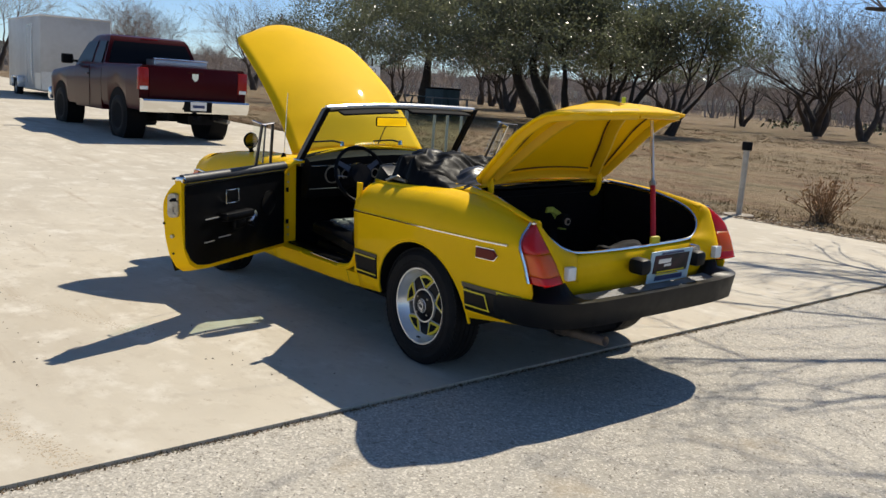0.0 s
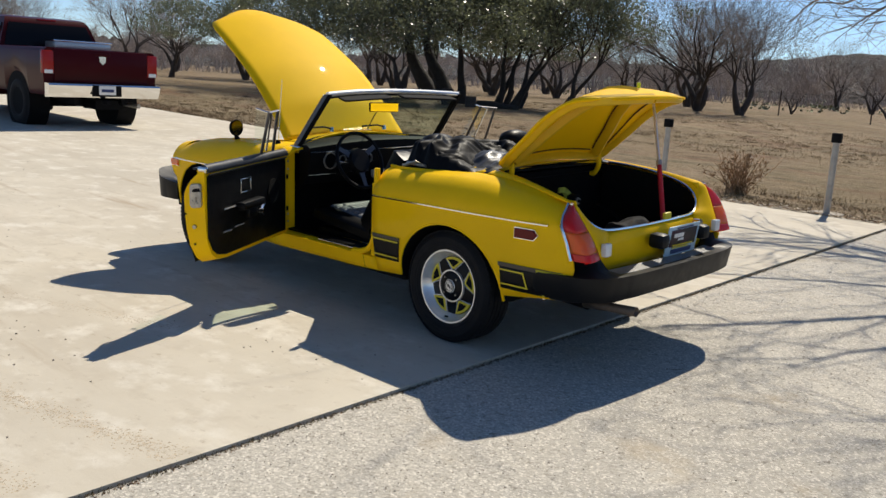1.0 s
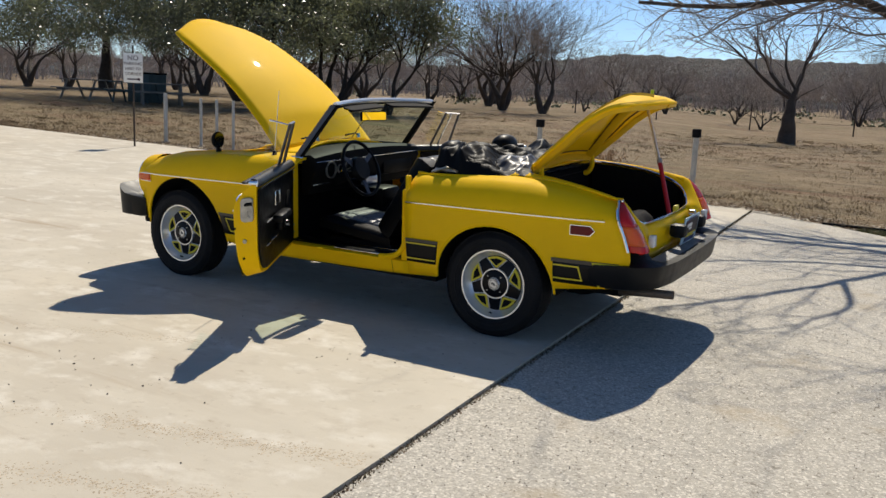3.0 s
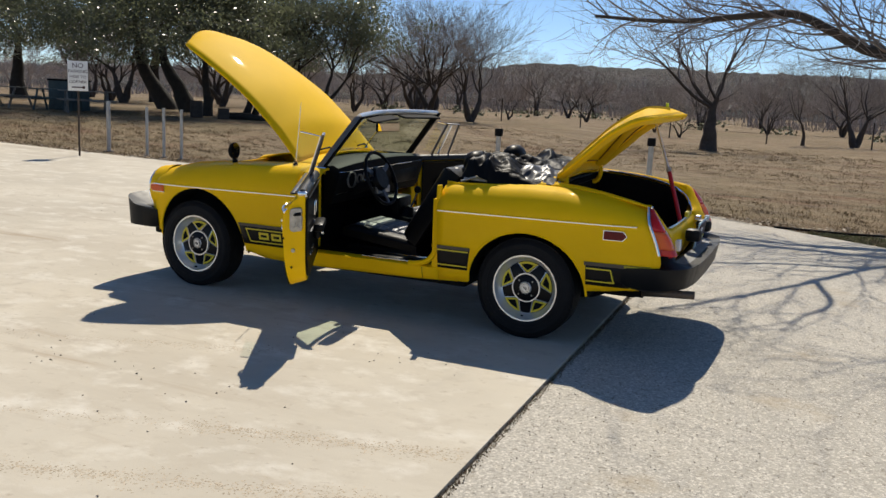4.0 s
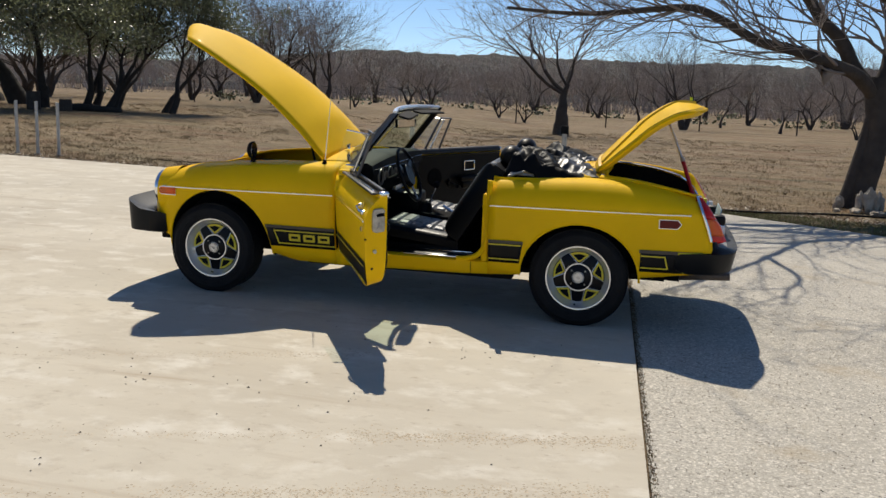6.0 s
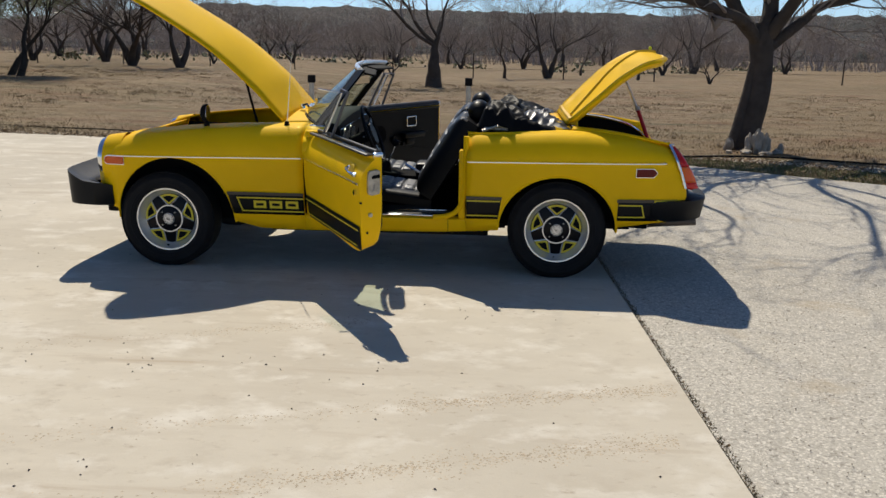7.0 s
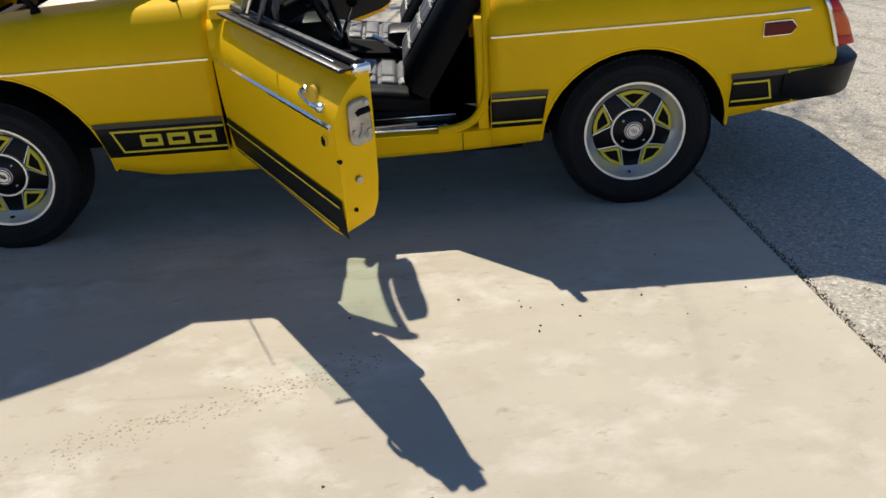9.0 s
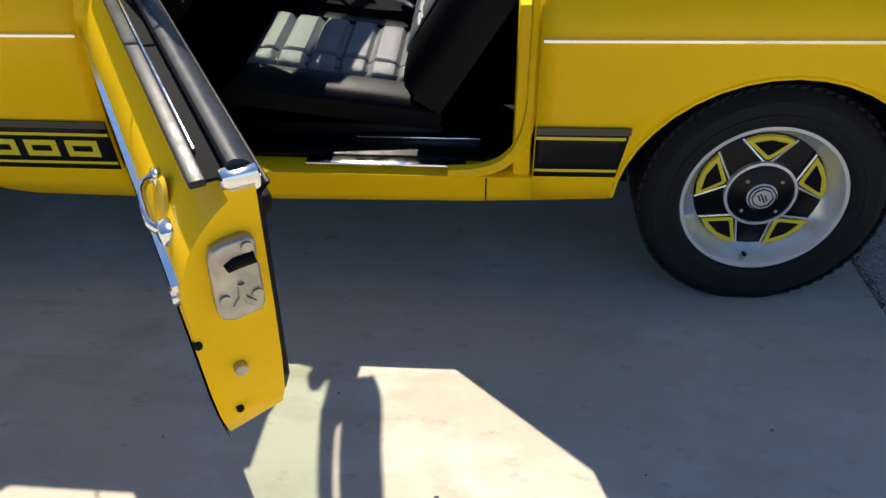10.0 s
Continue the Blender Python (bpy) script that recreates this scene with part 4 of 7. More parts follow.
    part("valve", tube([(0.01, 0.05, -0.172), (0.012, 0.07, -0.165)], 0.005, 6), DARK, ty, m=rm)
    return ty


for cx in (0.0, 2.311):
    wheel(cx, 0.632, 0)
    wheel(cx, -0.632, 31)

# ---- windscreen ----
def ws(u, v):
    """Windscreen surface: u across -1..1, v up 0..1."""
    b = Vector((1.415 + 0.175 * (1 - abs(u) ** 2.2), 0.590 * u, 0.852 + 0.035 * (1 - u * u)))
    t = Vector((1.17 + 0.085 * (1 - abs(u) ** 2.2), 0.560 * u, 1.165 + 0.015 * (1 - u * u)))
    return b + (t - b) * v


screen = part("windscreen", grid([[ws(u, v) for u in spans(-0.985, 0.985, 20)] for v in spans(0.0, 0.98, 6)]), GLASS, car, "clear faintly green windscreen")
part("top_rail", tube([ws(u, 1.0) + Vector((-0.004, 0, 0.006)) for u in spans(-1, 1, 24)], 0.015, 10), ALLOY, screen, "bright windscreen header rail")
part("header_seal", tube([ws(u, 0.955) + Vector((-0.010, 0, 0)) for u in spans(-0.98, 0.98, 24)], 0.008, 8), DARK, screen)
for k in (1, -1):
    u0, u1 = (0.08, 0.86) if k > 0 else (-0.86, -0.10)
    edge = [ws(u, 1.0) + Vector((-0.030, 0, -0.012)) for u in spans(u0, u1, 10)]
    wide = [0.062, 0.080, 0.088, 0.09, 0.09, 0.09, 0.09, 0.09, 0.088, 0.080, 0.062]
    part("sun_visor", loft([[p, p + Vector((-w, 0, -0.016)), p + Vector((-w, 0, -0.028)), p + Vector((0, 0, -0.012))] for p, w in zip(edge, wide)]), DARK, screen, "black sun visor folded under the header rail", bevel=0.004)
part("bottom_seal", tube([ws(u, 0.0) for u in spans(-1, 1, 24)], 0.012, 8), DARK, screen)
for s in (1, -1):
    part("side_post", loft([[p + Vector((a, s * b, 0)) for a, b in ((-0.028, -0.014), (0.014, -0.014), (0.014, 0.010), (-0.028, 0.012))] for p in (ws(s, -0.06), ws(s, 0.5), ws(s, 1.02))]), DARK, screen, "black windscreen post")
    part("post_skin", loft([[p + Vector((a, s * b, 0)) for a, b in ((-0.016, 0.011), (0.020, 0.009), (0.020, 0.013), (-0.016, 0.016))] for p in (ws(s, -0.06), ws(s, 0.5), ws(s, 1.02))]), POST_GREY, screen, "dull grey outer face of the windscreen post")
    part("post_edge", tube([ws(s, v) + Vector((0.016, s * 0.008, 0)) for v in spans(-0.04, 1.0, 6)], 0.009, 8), POST_GREY, screen, "dark metal edge of the windscreen post")
    part("post_foot", boxes((ws(s, -0.04) + Vector((-0.005, 0, -0.01)), (0.10, 0.05, 0.05)), bev=0.015), CHROME, screen)
mir = part("rear_view_mirror", boxes(((0, 0, 0), (0.022, 0.20, 0.06)), bev=0.01), DARK, screen, "interior mirror reflecting the yellow boot lid", m=Matrix.Translation((1.25, 0.04, 1.085)) @ Matrix.Rotation(radians(-19.5), 4, 'Z'))
part("mirror_glass", boxes(((-0.0125, 0, 0), (0.003, 0.188, 0.05))), MIRROR, mir)
part("mirror_stem", tube([(1.26, 0.04, 1.085), (1.35, 0.02, 1.04), (1.45, 0.0, 0.93)], 0.004, 6), CHROME, screen)
for y in (0.18, -0.28):
    wp = part("wiper", tube([(1.60, y, 0.925), (1.55, y + 0.10, 0.945), (1.50, y + 0.28, 0.945)], 0.006, 6), DARK, car)
    part("wiper_boss", disc(bmesh.new(), (1.60, y, 0.92), (0.2, 0, 1), 0.016, 10, 0.03), CHROME, wp)

# wing mirror, aerial
def wing_mirror(y):
    bm = lathe([(0.0, -0.05), (0.03, -0.045), (0.05, -0.025), (0.056, 0.0), (0.056, 0.014), (0.05, 0.016)], 24)
    for v in bm.verts:
        v.co = Vector((-v.co.y * 0.6, v.co.x * 0.88, v.co.z * 0.98))
    bmesh.ops.translate(bm, verts=bm.verts, vec=(2.09, y, 0.905))
    b = part("wing_mirror", bm, DARK, car, "small oval black wing mirror on a stalk")
    bm = bmesh.new()
    disc(bm, (0, 0, 0), (-1, 0, 0), 0.048, 20, 0.004)
    for v in bm.verts:
        v.co = Vector((v.co.x + 2.079, v.co.y * 0.88 + y, v.co.z * 0.98 + 0.905))
    part("mirror_glass", bm, CHROME, b)
    part("stalk", tube([(2.09, y - 0.01, 0.82), (2.09, y, 0.86)], [0.022, 0.011], 8), DARK, b)


wing_mirror(0.585)
aer = part("aerial", tube([(1.60, 0.60, 0.85), (1.565, 0.595, 1.24)], [0.003, 0.0018], 6), CHROME, car, "thin whip aerial")
part("aerial_base", tube([(1.602, 0.60, 0.845), (1.60, 0.60, 0.87)], [0.018, 0.010], 10), DARK, aer)

# ---- doors ----
def sheet(pts):
    bm = bmesh.new()
    bm.faces.new([bm.verts.new(p) for p in pts])
    return bm


def door_y(x, z):
    """Outer door skin, with the hinge line at x = 0 and y = 0 at the crease."""
    return side_y(1.47 + x, z) - 0.765


def door_bottom(x):
    return lerp(x, (-0.945, 0.60), (-0.94, 0.52), (-0.925, 0.445), (-0.89, 0.385), (-0.84, 0.350), (-0.76, 0.335), (0, 0.335))


def make_door(s, angle):
    def fix(bm):
        if s < 0:
            b2 = mirrored(bm)
            bm.free()
            return b2
        return bm
    m = Matrix.Translation((1.47, s * 0.765, 0)) @ Matrix.Rotation(radians(-s * angle), 4, 'Z')
    rows = []
    for x in [0.0, -0.02] + spans(-0.08, -0.84, 14) + [-0.87, -0.89, -0.91, -0.925, -0.935, -0.94, -0.945]:
        z0 = door_bottom(x)
        z1 = z0 - lerp(x, (-0.945, 0.0), (-0.925, 0.016), (-0.89, 0.028), (-0.80, 0.022), (-0.5, 0.008), (0, 0.0))
        out = [(x, door_y(x, z), z) for z in spans(z1, 0.675, 8)] + [(x, door_y(x, z), z) for z in (0.70, 0.73, 0.76, 0.785, 0.80)]
        t = lerp(x, (-0.945, 0.115), (0, 0.115))
        out += [(x, -0.075, 0.816), (x, -t, 0.816)] + [(x, -t, z) for z in spans(0.78, z0, 5)]
        rows.append(out)
    d = part("door", fix(loft(rows)), YELLOW, car, "open yellow door with a black inner trim panel", m=m, angle=40)
    # inner trim, top capping, chrome
    xs = spans(-0.030, -0.926, 20)
    pan = [[(x, -0.116, z) for z in (min(door_bottom(x) + 0.022, 0.58), max(0.47, min(door_bottom(x) + 0.03, 0.585)), 0.6, 0.7, 0.785)] + [(x, -0.132, 0.80)] for x in xs]
    trim = part("inner_trim", fix(loft([r + [(p[0], -0.126 if p[2] < 0.79 else -0.14, p[2]) for p in r[::-1]] for r in pan])), VINYL, d, "black vinyl door trim panel", bevel=0.004)
    part("door_capping", fix(tube([(x, -0.108, 0.822) for x in spans(0.0, -0.925, 10)], 0.026, 12, squash=0.6)), PAD, d, "padded black door top")
    part("window_slot", fix(boxes(((-0.47, -0.078, 0.8185), (0.90, 0.040, 0.005)))), DARK, d)
    part("glass_seal", fix(boxes(((-0.465, -0.050, 0.8195), (0.92, 0.022, 0.011)), bev=0.003)), PAD, d, "grey rubber window seal")
    part("seal_edge", fix(boxes(((-0.45, -0.0635, 0.8235), (0.80, 0.004, 0.010)), bev=0.001)), CHROME, d)
    part("capping_edge", fix(boxes(((-0.45, -0.093, 0.8235), (0.92, 0.003, 0.010)), bev=0.001)), ALLOY, d)
    part("capping_end", fix(boxes(((-0.93, -0.10, 0.818), (0.03, 0.05, 0.03)), bev=0.008)), CHROME, d)
    part("side_strip", fix(strip_bm(spans(-0.005, -0.93, 16), door_y, lambda x: ZC(1.47 + x))), CHROME, d, "bright strip along the door")
    part("handle_dish", fix(disc(bmesh.new(), (-0.790, door_y(-0.790, 0.725) - 0.001, 0.726), (0, 1, 0.25), 0.036, 22, 0.005, 0.030)), YELLOW_IN, d, "round dish pressed behind the door handle")
    h = part("door_handle", fix(tube(curve([(-0.738, -0.030, 0.735), (-0.742, -0.008, 0.737), (-0.762, 0.005, 0.734), (-0.798, 0.008, 0.728), (-0.832, 0.006, 0.722), (-0.852, -0.006, 0.718)], 5), [0.008] * 5 + [0.0065] * 5 + [0.007] * 5 + [0.008] * 5 + [0.010] * 6, 10, squash=0.8)), CHROME, d, "chrome pull handle")
    part("handle_foot", fix(boxes(((-0.738, -0.020, 0.735), (0.026, 0.014, 0.026)), bev=0.006)), CHROME, h)
    part("handle_button", fix(boxes(((-0.852, -0.010, 0.717), (0.044, 0.030, 0.026)), bev=0.010)), CHROME, h)
    part("key_lock", fix(disc(bmesh.new(), (-0.885, door_y(-0.885, 0.63) + 0.003, 0.635), (0, 1, 0), 0.014, 14, 0.014)), CHROME, d)
    # stripe
    part("door_stripe", fix(decal(-0.90, -0.008, 0.338, 0.468, 0.004, door_y, 14, slant0=-0.02)), DECAL, d, "black stripe low on the door")
    part("stripe_line", fix(decal(-0.905, -0.008, 0.440, 0.448, 0.008, door_y, 14)), GOLD, d)
    part("stripe_line", fix(decal(-0.85, -0.008, 0.352, 0.360, 0.008, door_y, 14)), GOLD, d)
    # latch on the shut face
    face = Matrix.Translation((-0.950, 0.011, 0.037)) @ Matrix.Rotation(radians(90), 4, 'Z')
    outl = [(-0.050, 0.690), (-0.055, 0.706), (-0.070, 0.712), (-0.100, 0.716), (-0.112, 0.708), (-0.112, 0.685), (-0.108, 0.678), (-0.113, 0.668), (-0.113, 0.608), (-0.108, 0.596), (-0.070, 0.590), (-0.056, 0.594), (-0.049, 0.606)]
    la = part("door_latch", fix(prism(outl, 0.022, face)), STEEL, d, "worn grey metal door latch", bevel=0.004)
    part("latch_slot", fix(tube([(-0.9605, -0.0590, 0.7130), (-0.9605, -0.0710, 0.7180), (-0.9605, -0.0970, 0.7210)], [0.007, 0.009, 0.009], 8)), DARK, la)
    part("latch_rib", fix(tube([(-0.961, -0.0630, 0.6490), (-0.963, -0.0730, 0.6630), (-0.962, -0.0740, 0.6850)], 0.005, 6)), STEEL, la)
    part("latch_rib", fix(tube([(-0.963, -0.0730, 0.6630), (-0.961, -0.0870, 0.6490)], 0.005, 6)), STEEL, la)
    for y, z in ((-0.089, 0.739), (-0.051, 0.665), (-0.093, 0.663)):
        part("latch_screw", fix(disc(bmesh.new(), (-0.962, y, z), (1, 0, 0), 0.0075, 12, 0.006)), STEEL, la)
    part("buffer", fix(disc(bmesh.new(), (-0.943, -0.055, 0.530), (1, 0, 0.1), 0.010, 12, 0.018)), STEEL, d)
    for x, y, z in ((-0.944, -0.006, 0.592), (-0.925, -0.045, 0.437)):
        part("drain_hole", fix(disc(bmesh.new(), (x, y, z), (1, 0, 0), 0.006, 8, 0.012)), DARK, d)
    # quarter light
    q = [(-0.12, -0.085, 0.825), (-0.27, -0.085, 0.825), (-0.32, -0.165, 1.075), (-0.215, -0.165, 1.08)]
    qf = part("quarter_light", fix(tube(q + q[:1], 0.009, 8)), POST_GREY, d, "quarter-light frame with its pane swung open")
    vent = [(-0.19, -0.08, 0.845), (-0.265, -0.15, 1.065), (-0.215, -0.03, 1.085), (-0.125, 0.03, 0.865)]
    part("vent_frame", fix(tube(vent[:3], 0.006, 6)), CHROME, qf, "thin chrome vent frame")
    part("vent_glass", fix(sheet(vent)), CLEAR, qf)
    # furniture of the inner face
    arm = part("armrest", fix(boxes(((-0.55, -0.165, 0.60), (0.25, 0.06, 0.045)), ((-0.52, -0.15, 0.55), (0.10, 0.04, 0.06)), bev=0.015)), VINYL, d, "black door armrest")
    bright = CHROME if s > 0 else VINYL
    part("door_pull", fix(outline_bars(-0.56, 0.70, 0.11, 0.07)), CHROME, d, "bright rectangular door pull")
    bm = disc(bmesh.new(), (-0.36, -0.135, 0.57), (0, 1, 0), 0.028, 16, 0.02)
    tube([(-0.36, -0.145, 0.57), (-0.42, -0.155, 0.54)], 0.009, 8, bm)
    disc(bm, (-0.425, -0.165, 0.537), (0, 1, 0), 0.016, 12, 0.03)
    part("window_winder", fix(bm), bright, d, "window winder")
    part("speaker", fix(disc(bmesh.new(), (-0.20, -0.126, 0.62), (0, 1, 0), 0.07, 24, 0.012)), CARPET, d)
    for x, z, w in ((-0.70, 0.60, 0.16), (-0.62, 0.49, 0.10), (-0.75, 0.48, 0.08)):
        part("trim_strip", fix(boxes(((x, -0.133, z), (w, 0.006, 0.006)))), ALLOY if s > 0 else VINYL, d)
    return d


def outline_bars(cx, cz, w, h, y=-0.140, t=0.008):
    return boxes(((cx, y, cz + h / 2), (w, t, t)), ((cx, y, cz - h / 2), (w, t, t)), ((cx - w / 2, y, cz), (t, t, h)), ((cx + w / 2, y, cz), (t, t, h)), bev=0.002)


make_door(1, 61)
make_door(-1, 56)

# ---- cabin ----
part("cabin_carpet", boxes(((1.0, 0, 0.262), (1.1, 1.20, 0.016)), ((1.52, 0, 0.5), (0.02, 1.2, 0.5)), ((0.27, 0, 0.45), (0.02, 1.24, 0.42))), CARPET, car)
part("gearbox_tunnel", loft([[(x, y, z) for y, z in ((-0.15, 0.26), (-0.14, h - 0.06), (-0.10, h), (0.10, h), (0.14, h - 0.06), (0.15, 0.26))] for x, h in ((1.55, 0.56), (1.25, 0.52), (0.95, 0.48), (0.3, 0.46))]), CARPET, car)
part("console", boxes(((1.24, 0, 0.56), (0.24, 0.20, 0.14)), bev=0.02), VINYL, car)
part("armrest", boxes(((0.72, 0, 0.515), (0.34, 0.17, 0.09)), bev=0.02), VINYL, car, "padded black centre armrest")
gl = part("gear_lever", tube([(1.10, 0.0, 0.50), (1.03, 0.01, 0.66)], [0.008, 0.006], 8), CHROME, car)
bm = bmesh.new()
bmesh.ops.create_uvsphere(bm, u_segments=14, v_segments=10, radius=0.024, matrix=Matrix.Translation((1.028, 0.01, 0.68)))
part("gear_knob", bm, DARK, gl)
part("gear_gaiter", tube([(1.11, 0, 0.50), (1.08, 0, 0.56)], [0.07, 0.02], 12), VINYL, gl)
part("hand_brake", tube([(0.78, 0.12, 0.46), (0.95, 0.13, 0.56)], 0.010, 8), CHROME, car)
dash_sec = [(1.40, 0.852), (1.33, 0.862), (1.295, 0.845), (1.285, 0.79), (1.30, 0.75), (1.325, 0.66), (1.35, 0.62), (1.40, 0.62)]
dash = part("dashboard", loft([[(x if x < 1.39 else screen_base(y) - 0.02, y, z + (0.030 * (1 - (y / 0.6) ** 2) if z > 0.83 else 0)) for x, z in dash_sec] for y in spans(-0.59, 0.59, 12)]), DASH, car, "padded black dashboard")
bm = bmesh.new()
for y, r in ((0.44, 0.052), (0.25, 0.052), (0.13, 0.03), (0.345, 0.03)):
    d0 = lathe([(r - 0.006, 0), (r - 0.006, 0.012), (r, 0.012), (r, 0)], 24, closed=True)
    bmesh.ops.rotate(d0, verts=d0.verts, cent=(0, 0, 0), matrix=Matrix.Rotation(radians(90), 3, 'Z'))
    bmesh.ops.translate(d0, verts=d0.verts, vec=(1.290, y, 0.765))
    tmp = bpy.data.meshes.new("tmp")
    d0.to_mesh(tmp)
    bm.from_mesh(tmp)
    bpy.data.meshes.remove(tmp)
part("gauge_rings", bm, STEEL, dash)
part("dash_strip", tube([(1.290, y, 0.82) for y in spans(-0.58, 0.58, 10)], 0.0025, 6), CHROME, dash)
part("dash_strip", tube([(1.318, y, 0.68) for y in spans(0.10, 0.58, 8)], 0.004, 6), CHROME, dash)
part("glove_box", boxes(((1.30, -0.33, 0.735), (0.02, 0.36, 0.10)), bev=0.008), VINYL, dash)
part("radio", boxes(((1.30, 0.0, 0.66), (0.03, 0.17, 0.05)), bev=0.005), ALLOY, dash)
# steering wheel
sm = Matrix.Translation((1.13, 0.335, 0.778)) @ Matrix.Rotation(radians(-68), 4, 'Y')
sw = part("steering_wheel", tube([(0.172 * math.cos(a), 0.172 * math.sin(a), 0) for a in spans(0, 2 * math.pi, 40)], 0.011, 8, cap=False), VINYL, car, "black three-spoke steering wheel", m=sm)
bm = bmesh.new()
for a in (90, 210, 330):
    c, s = math.cos(radians(a + 90)), math.sin(radians(a + 90))
    loft([[Vector((c * r - s * w, s * r + c * w, z)) for w, z in ((-h, -0.02 + r * 0.1), (h, -0.02 + r * 0.1), (h, -0.014 + r * 0.1), (-h, -0.014 + r * 0.1))] for r, h in ((0.03, 0.028), (0.1, 0.016), (0.17, 0.013))], bm)
part("wheel_spokes", bm, POST_GREY, sw)
part("wheel_hub", disc(bmesh.new(), (0, 0, -0.005), (0, 0, 1), 0.082, 24, 0.03, 0.070), VINYL, sw)
part("hub_badge", disc(bmesh.new(), (0, 0, -0.022), (0, 0, 1), 0.024, 20, 0.006), ALLOY, sw, "round silver steering wheel badge")
part("steering_column", tube([(1.14, 0.335, 0.772), (1.40, 0.335, 0.66)], 0.035, 12), DARK, car)
part("stalk", tube([(1.15, 0.36, 0.76), (1.16, 0.50, 0.775)], 0.006, 6), CHROME, car)


def pad(w, d, t, nu, nv, seams_u, seams_v, depth=0.014, puff=0.02):
    """A padded slab with pressed seams: x along d, y along w, z up; top at z = t."""
    def h(u, v):
        e = 1 - max(abs(2 * u - 1) ** 6, abs(2 * v - 1) ** 6)
        z = t * (0.45 + 0.55 * max(0, e) ** 0.5)
        for s_ in seams_u:
            z -= depth * math.exp(-((u - s_) / 0.016) ** 2)
        for s_ in seams_v:
            z -= depth * math.exp(-((v - s_) / 0.016) ** 2)
        return z
    return loft_top([[(d * u, w * (v - 0.5), h(u, v)) for v in spans(0, 1, nv)] for u in spans(0, 1, nu)])


def loft_top(rows):
    bm = grid(rows)
    edge = [r[0] for r in rows] + list(rows[-1][1:]) + [r[-1] for r in rows[::-1][1:]] + list(rows[0][::-1][1:-1])
    bm.faces.new([bm.verts.new((x, y, -0.02)) for x, y, z in edge])
    bmesh.ops.remove_doubles(bm, verts=bm.verts, dist=1e-5)
    es = [e for e in bm.edges if len(e.link_faces) == 1]
    bmesh.ops.bridge_loops(bm, edges=es)
    return bm


def seat(yc):
    base = part("seat", boxes(((0.98, yc, 0.335), (0.50, 0.50, 0.11)), bev=0.03), VINYL, car, "black vinyl bucket seat with grey woven ribbed panels")
    cm = Matrix.Translation((0.745, yc, 0.39)) @ Matrix.Rotation(radians(-7), 4, 'Y')
    part("cushion", pad(0.50, 0.52, 0.055, 40, 40, (), (0.20, 0.80)), VINYL, base, m=cm)
    part("cushion_panel", pad(0.31, 0.44, 0.040, 52, 46, (0.17, 0.34, 0.51, 0.68, 0.85), (0.80,), 0.016), CLOTH, base, "grey woven ribbed seat panel", m=cm @ Matrix.Translation((0.045, 0, 0.030)))
    bmk = Matrix.Translation((0.765, yc, 0.43)) @ Matrix.Rotation(radians(-122), 4, 'Y')
    part("backrest", pad(0.52, 0.52, 0.115, 40, 40, (), (0.20, 0.80)), VINYL, base, m=bmk @ Matrix.Rotation(math.pi, 4, 'X') @ Matrix.Translation((0, 0, 0)))
    pm = bmk @ Matrix.Rotation(math.pi, 4, 'X') @ Matrix.Translation((0.04, 0, 0.078))
    part("backrest_panel", pad(0.30, 0.42, 0.045, 52, 40, (0.2, 0.4, 0.6, 0.8), (0.33, 0.66), 0.014), CLOTH, base, "grey woven ribbed backrest panel", m=pm)
    bm = bmesh.new()
    for u in (0.2, 0.4, 0.6, 0.8):
        tube([(0.42 * u + 0.05 * (0.5 - v) ** 2, 0.29 * (v - 0.5), 0.040) for v in spans(0.02, 0.98, 12)], 0.0018, 4, bm)
    part("stitching", bm, THREAD, base, m=pm)
    part("back_shell", boxes(((0.25, 0, 0.035), (0.49, 0.47, 0.06)), bev=0.03), VINYL, base, m=bmk @ Matrix.Rotation(math.pi, 4, 'X') @ Matrix.Translation((0, 0, -0.035)))
    bm = lathe([(0.0, -0.105), (0.035, -0.10), (0.056, -0.08), (0.066, -0.04), (0.068, 0.0), (0.066, 0.04), (0.056, 0.08), (0.035, 0.10), (0.0, 0.105)], 24)
    hm = bmk @ Matrix.Rotation(math.pi, 4, 'X') @ Matrix.Translation((0.575, 0, 0.02))
    part("headrest", bm, VINYL, base, "rounded black headrest", m=hm)
    part("headrest_post", tube([(0.48, 0.05, 0.02), (0.58, 0.05, 0.02)], 0.006, 6), CHROME, base, m=bmk @ Matrix.Rotation(math.pi, 4, 'X'))


seat(0.335)
seat(-0.335)

# folded soft top heaped behind the seats
rng = random.Random(5)


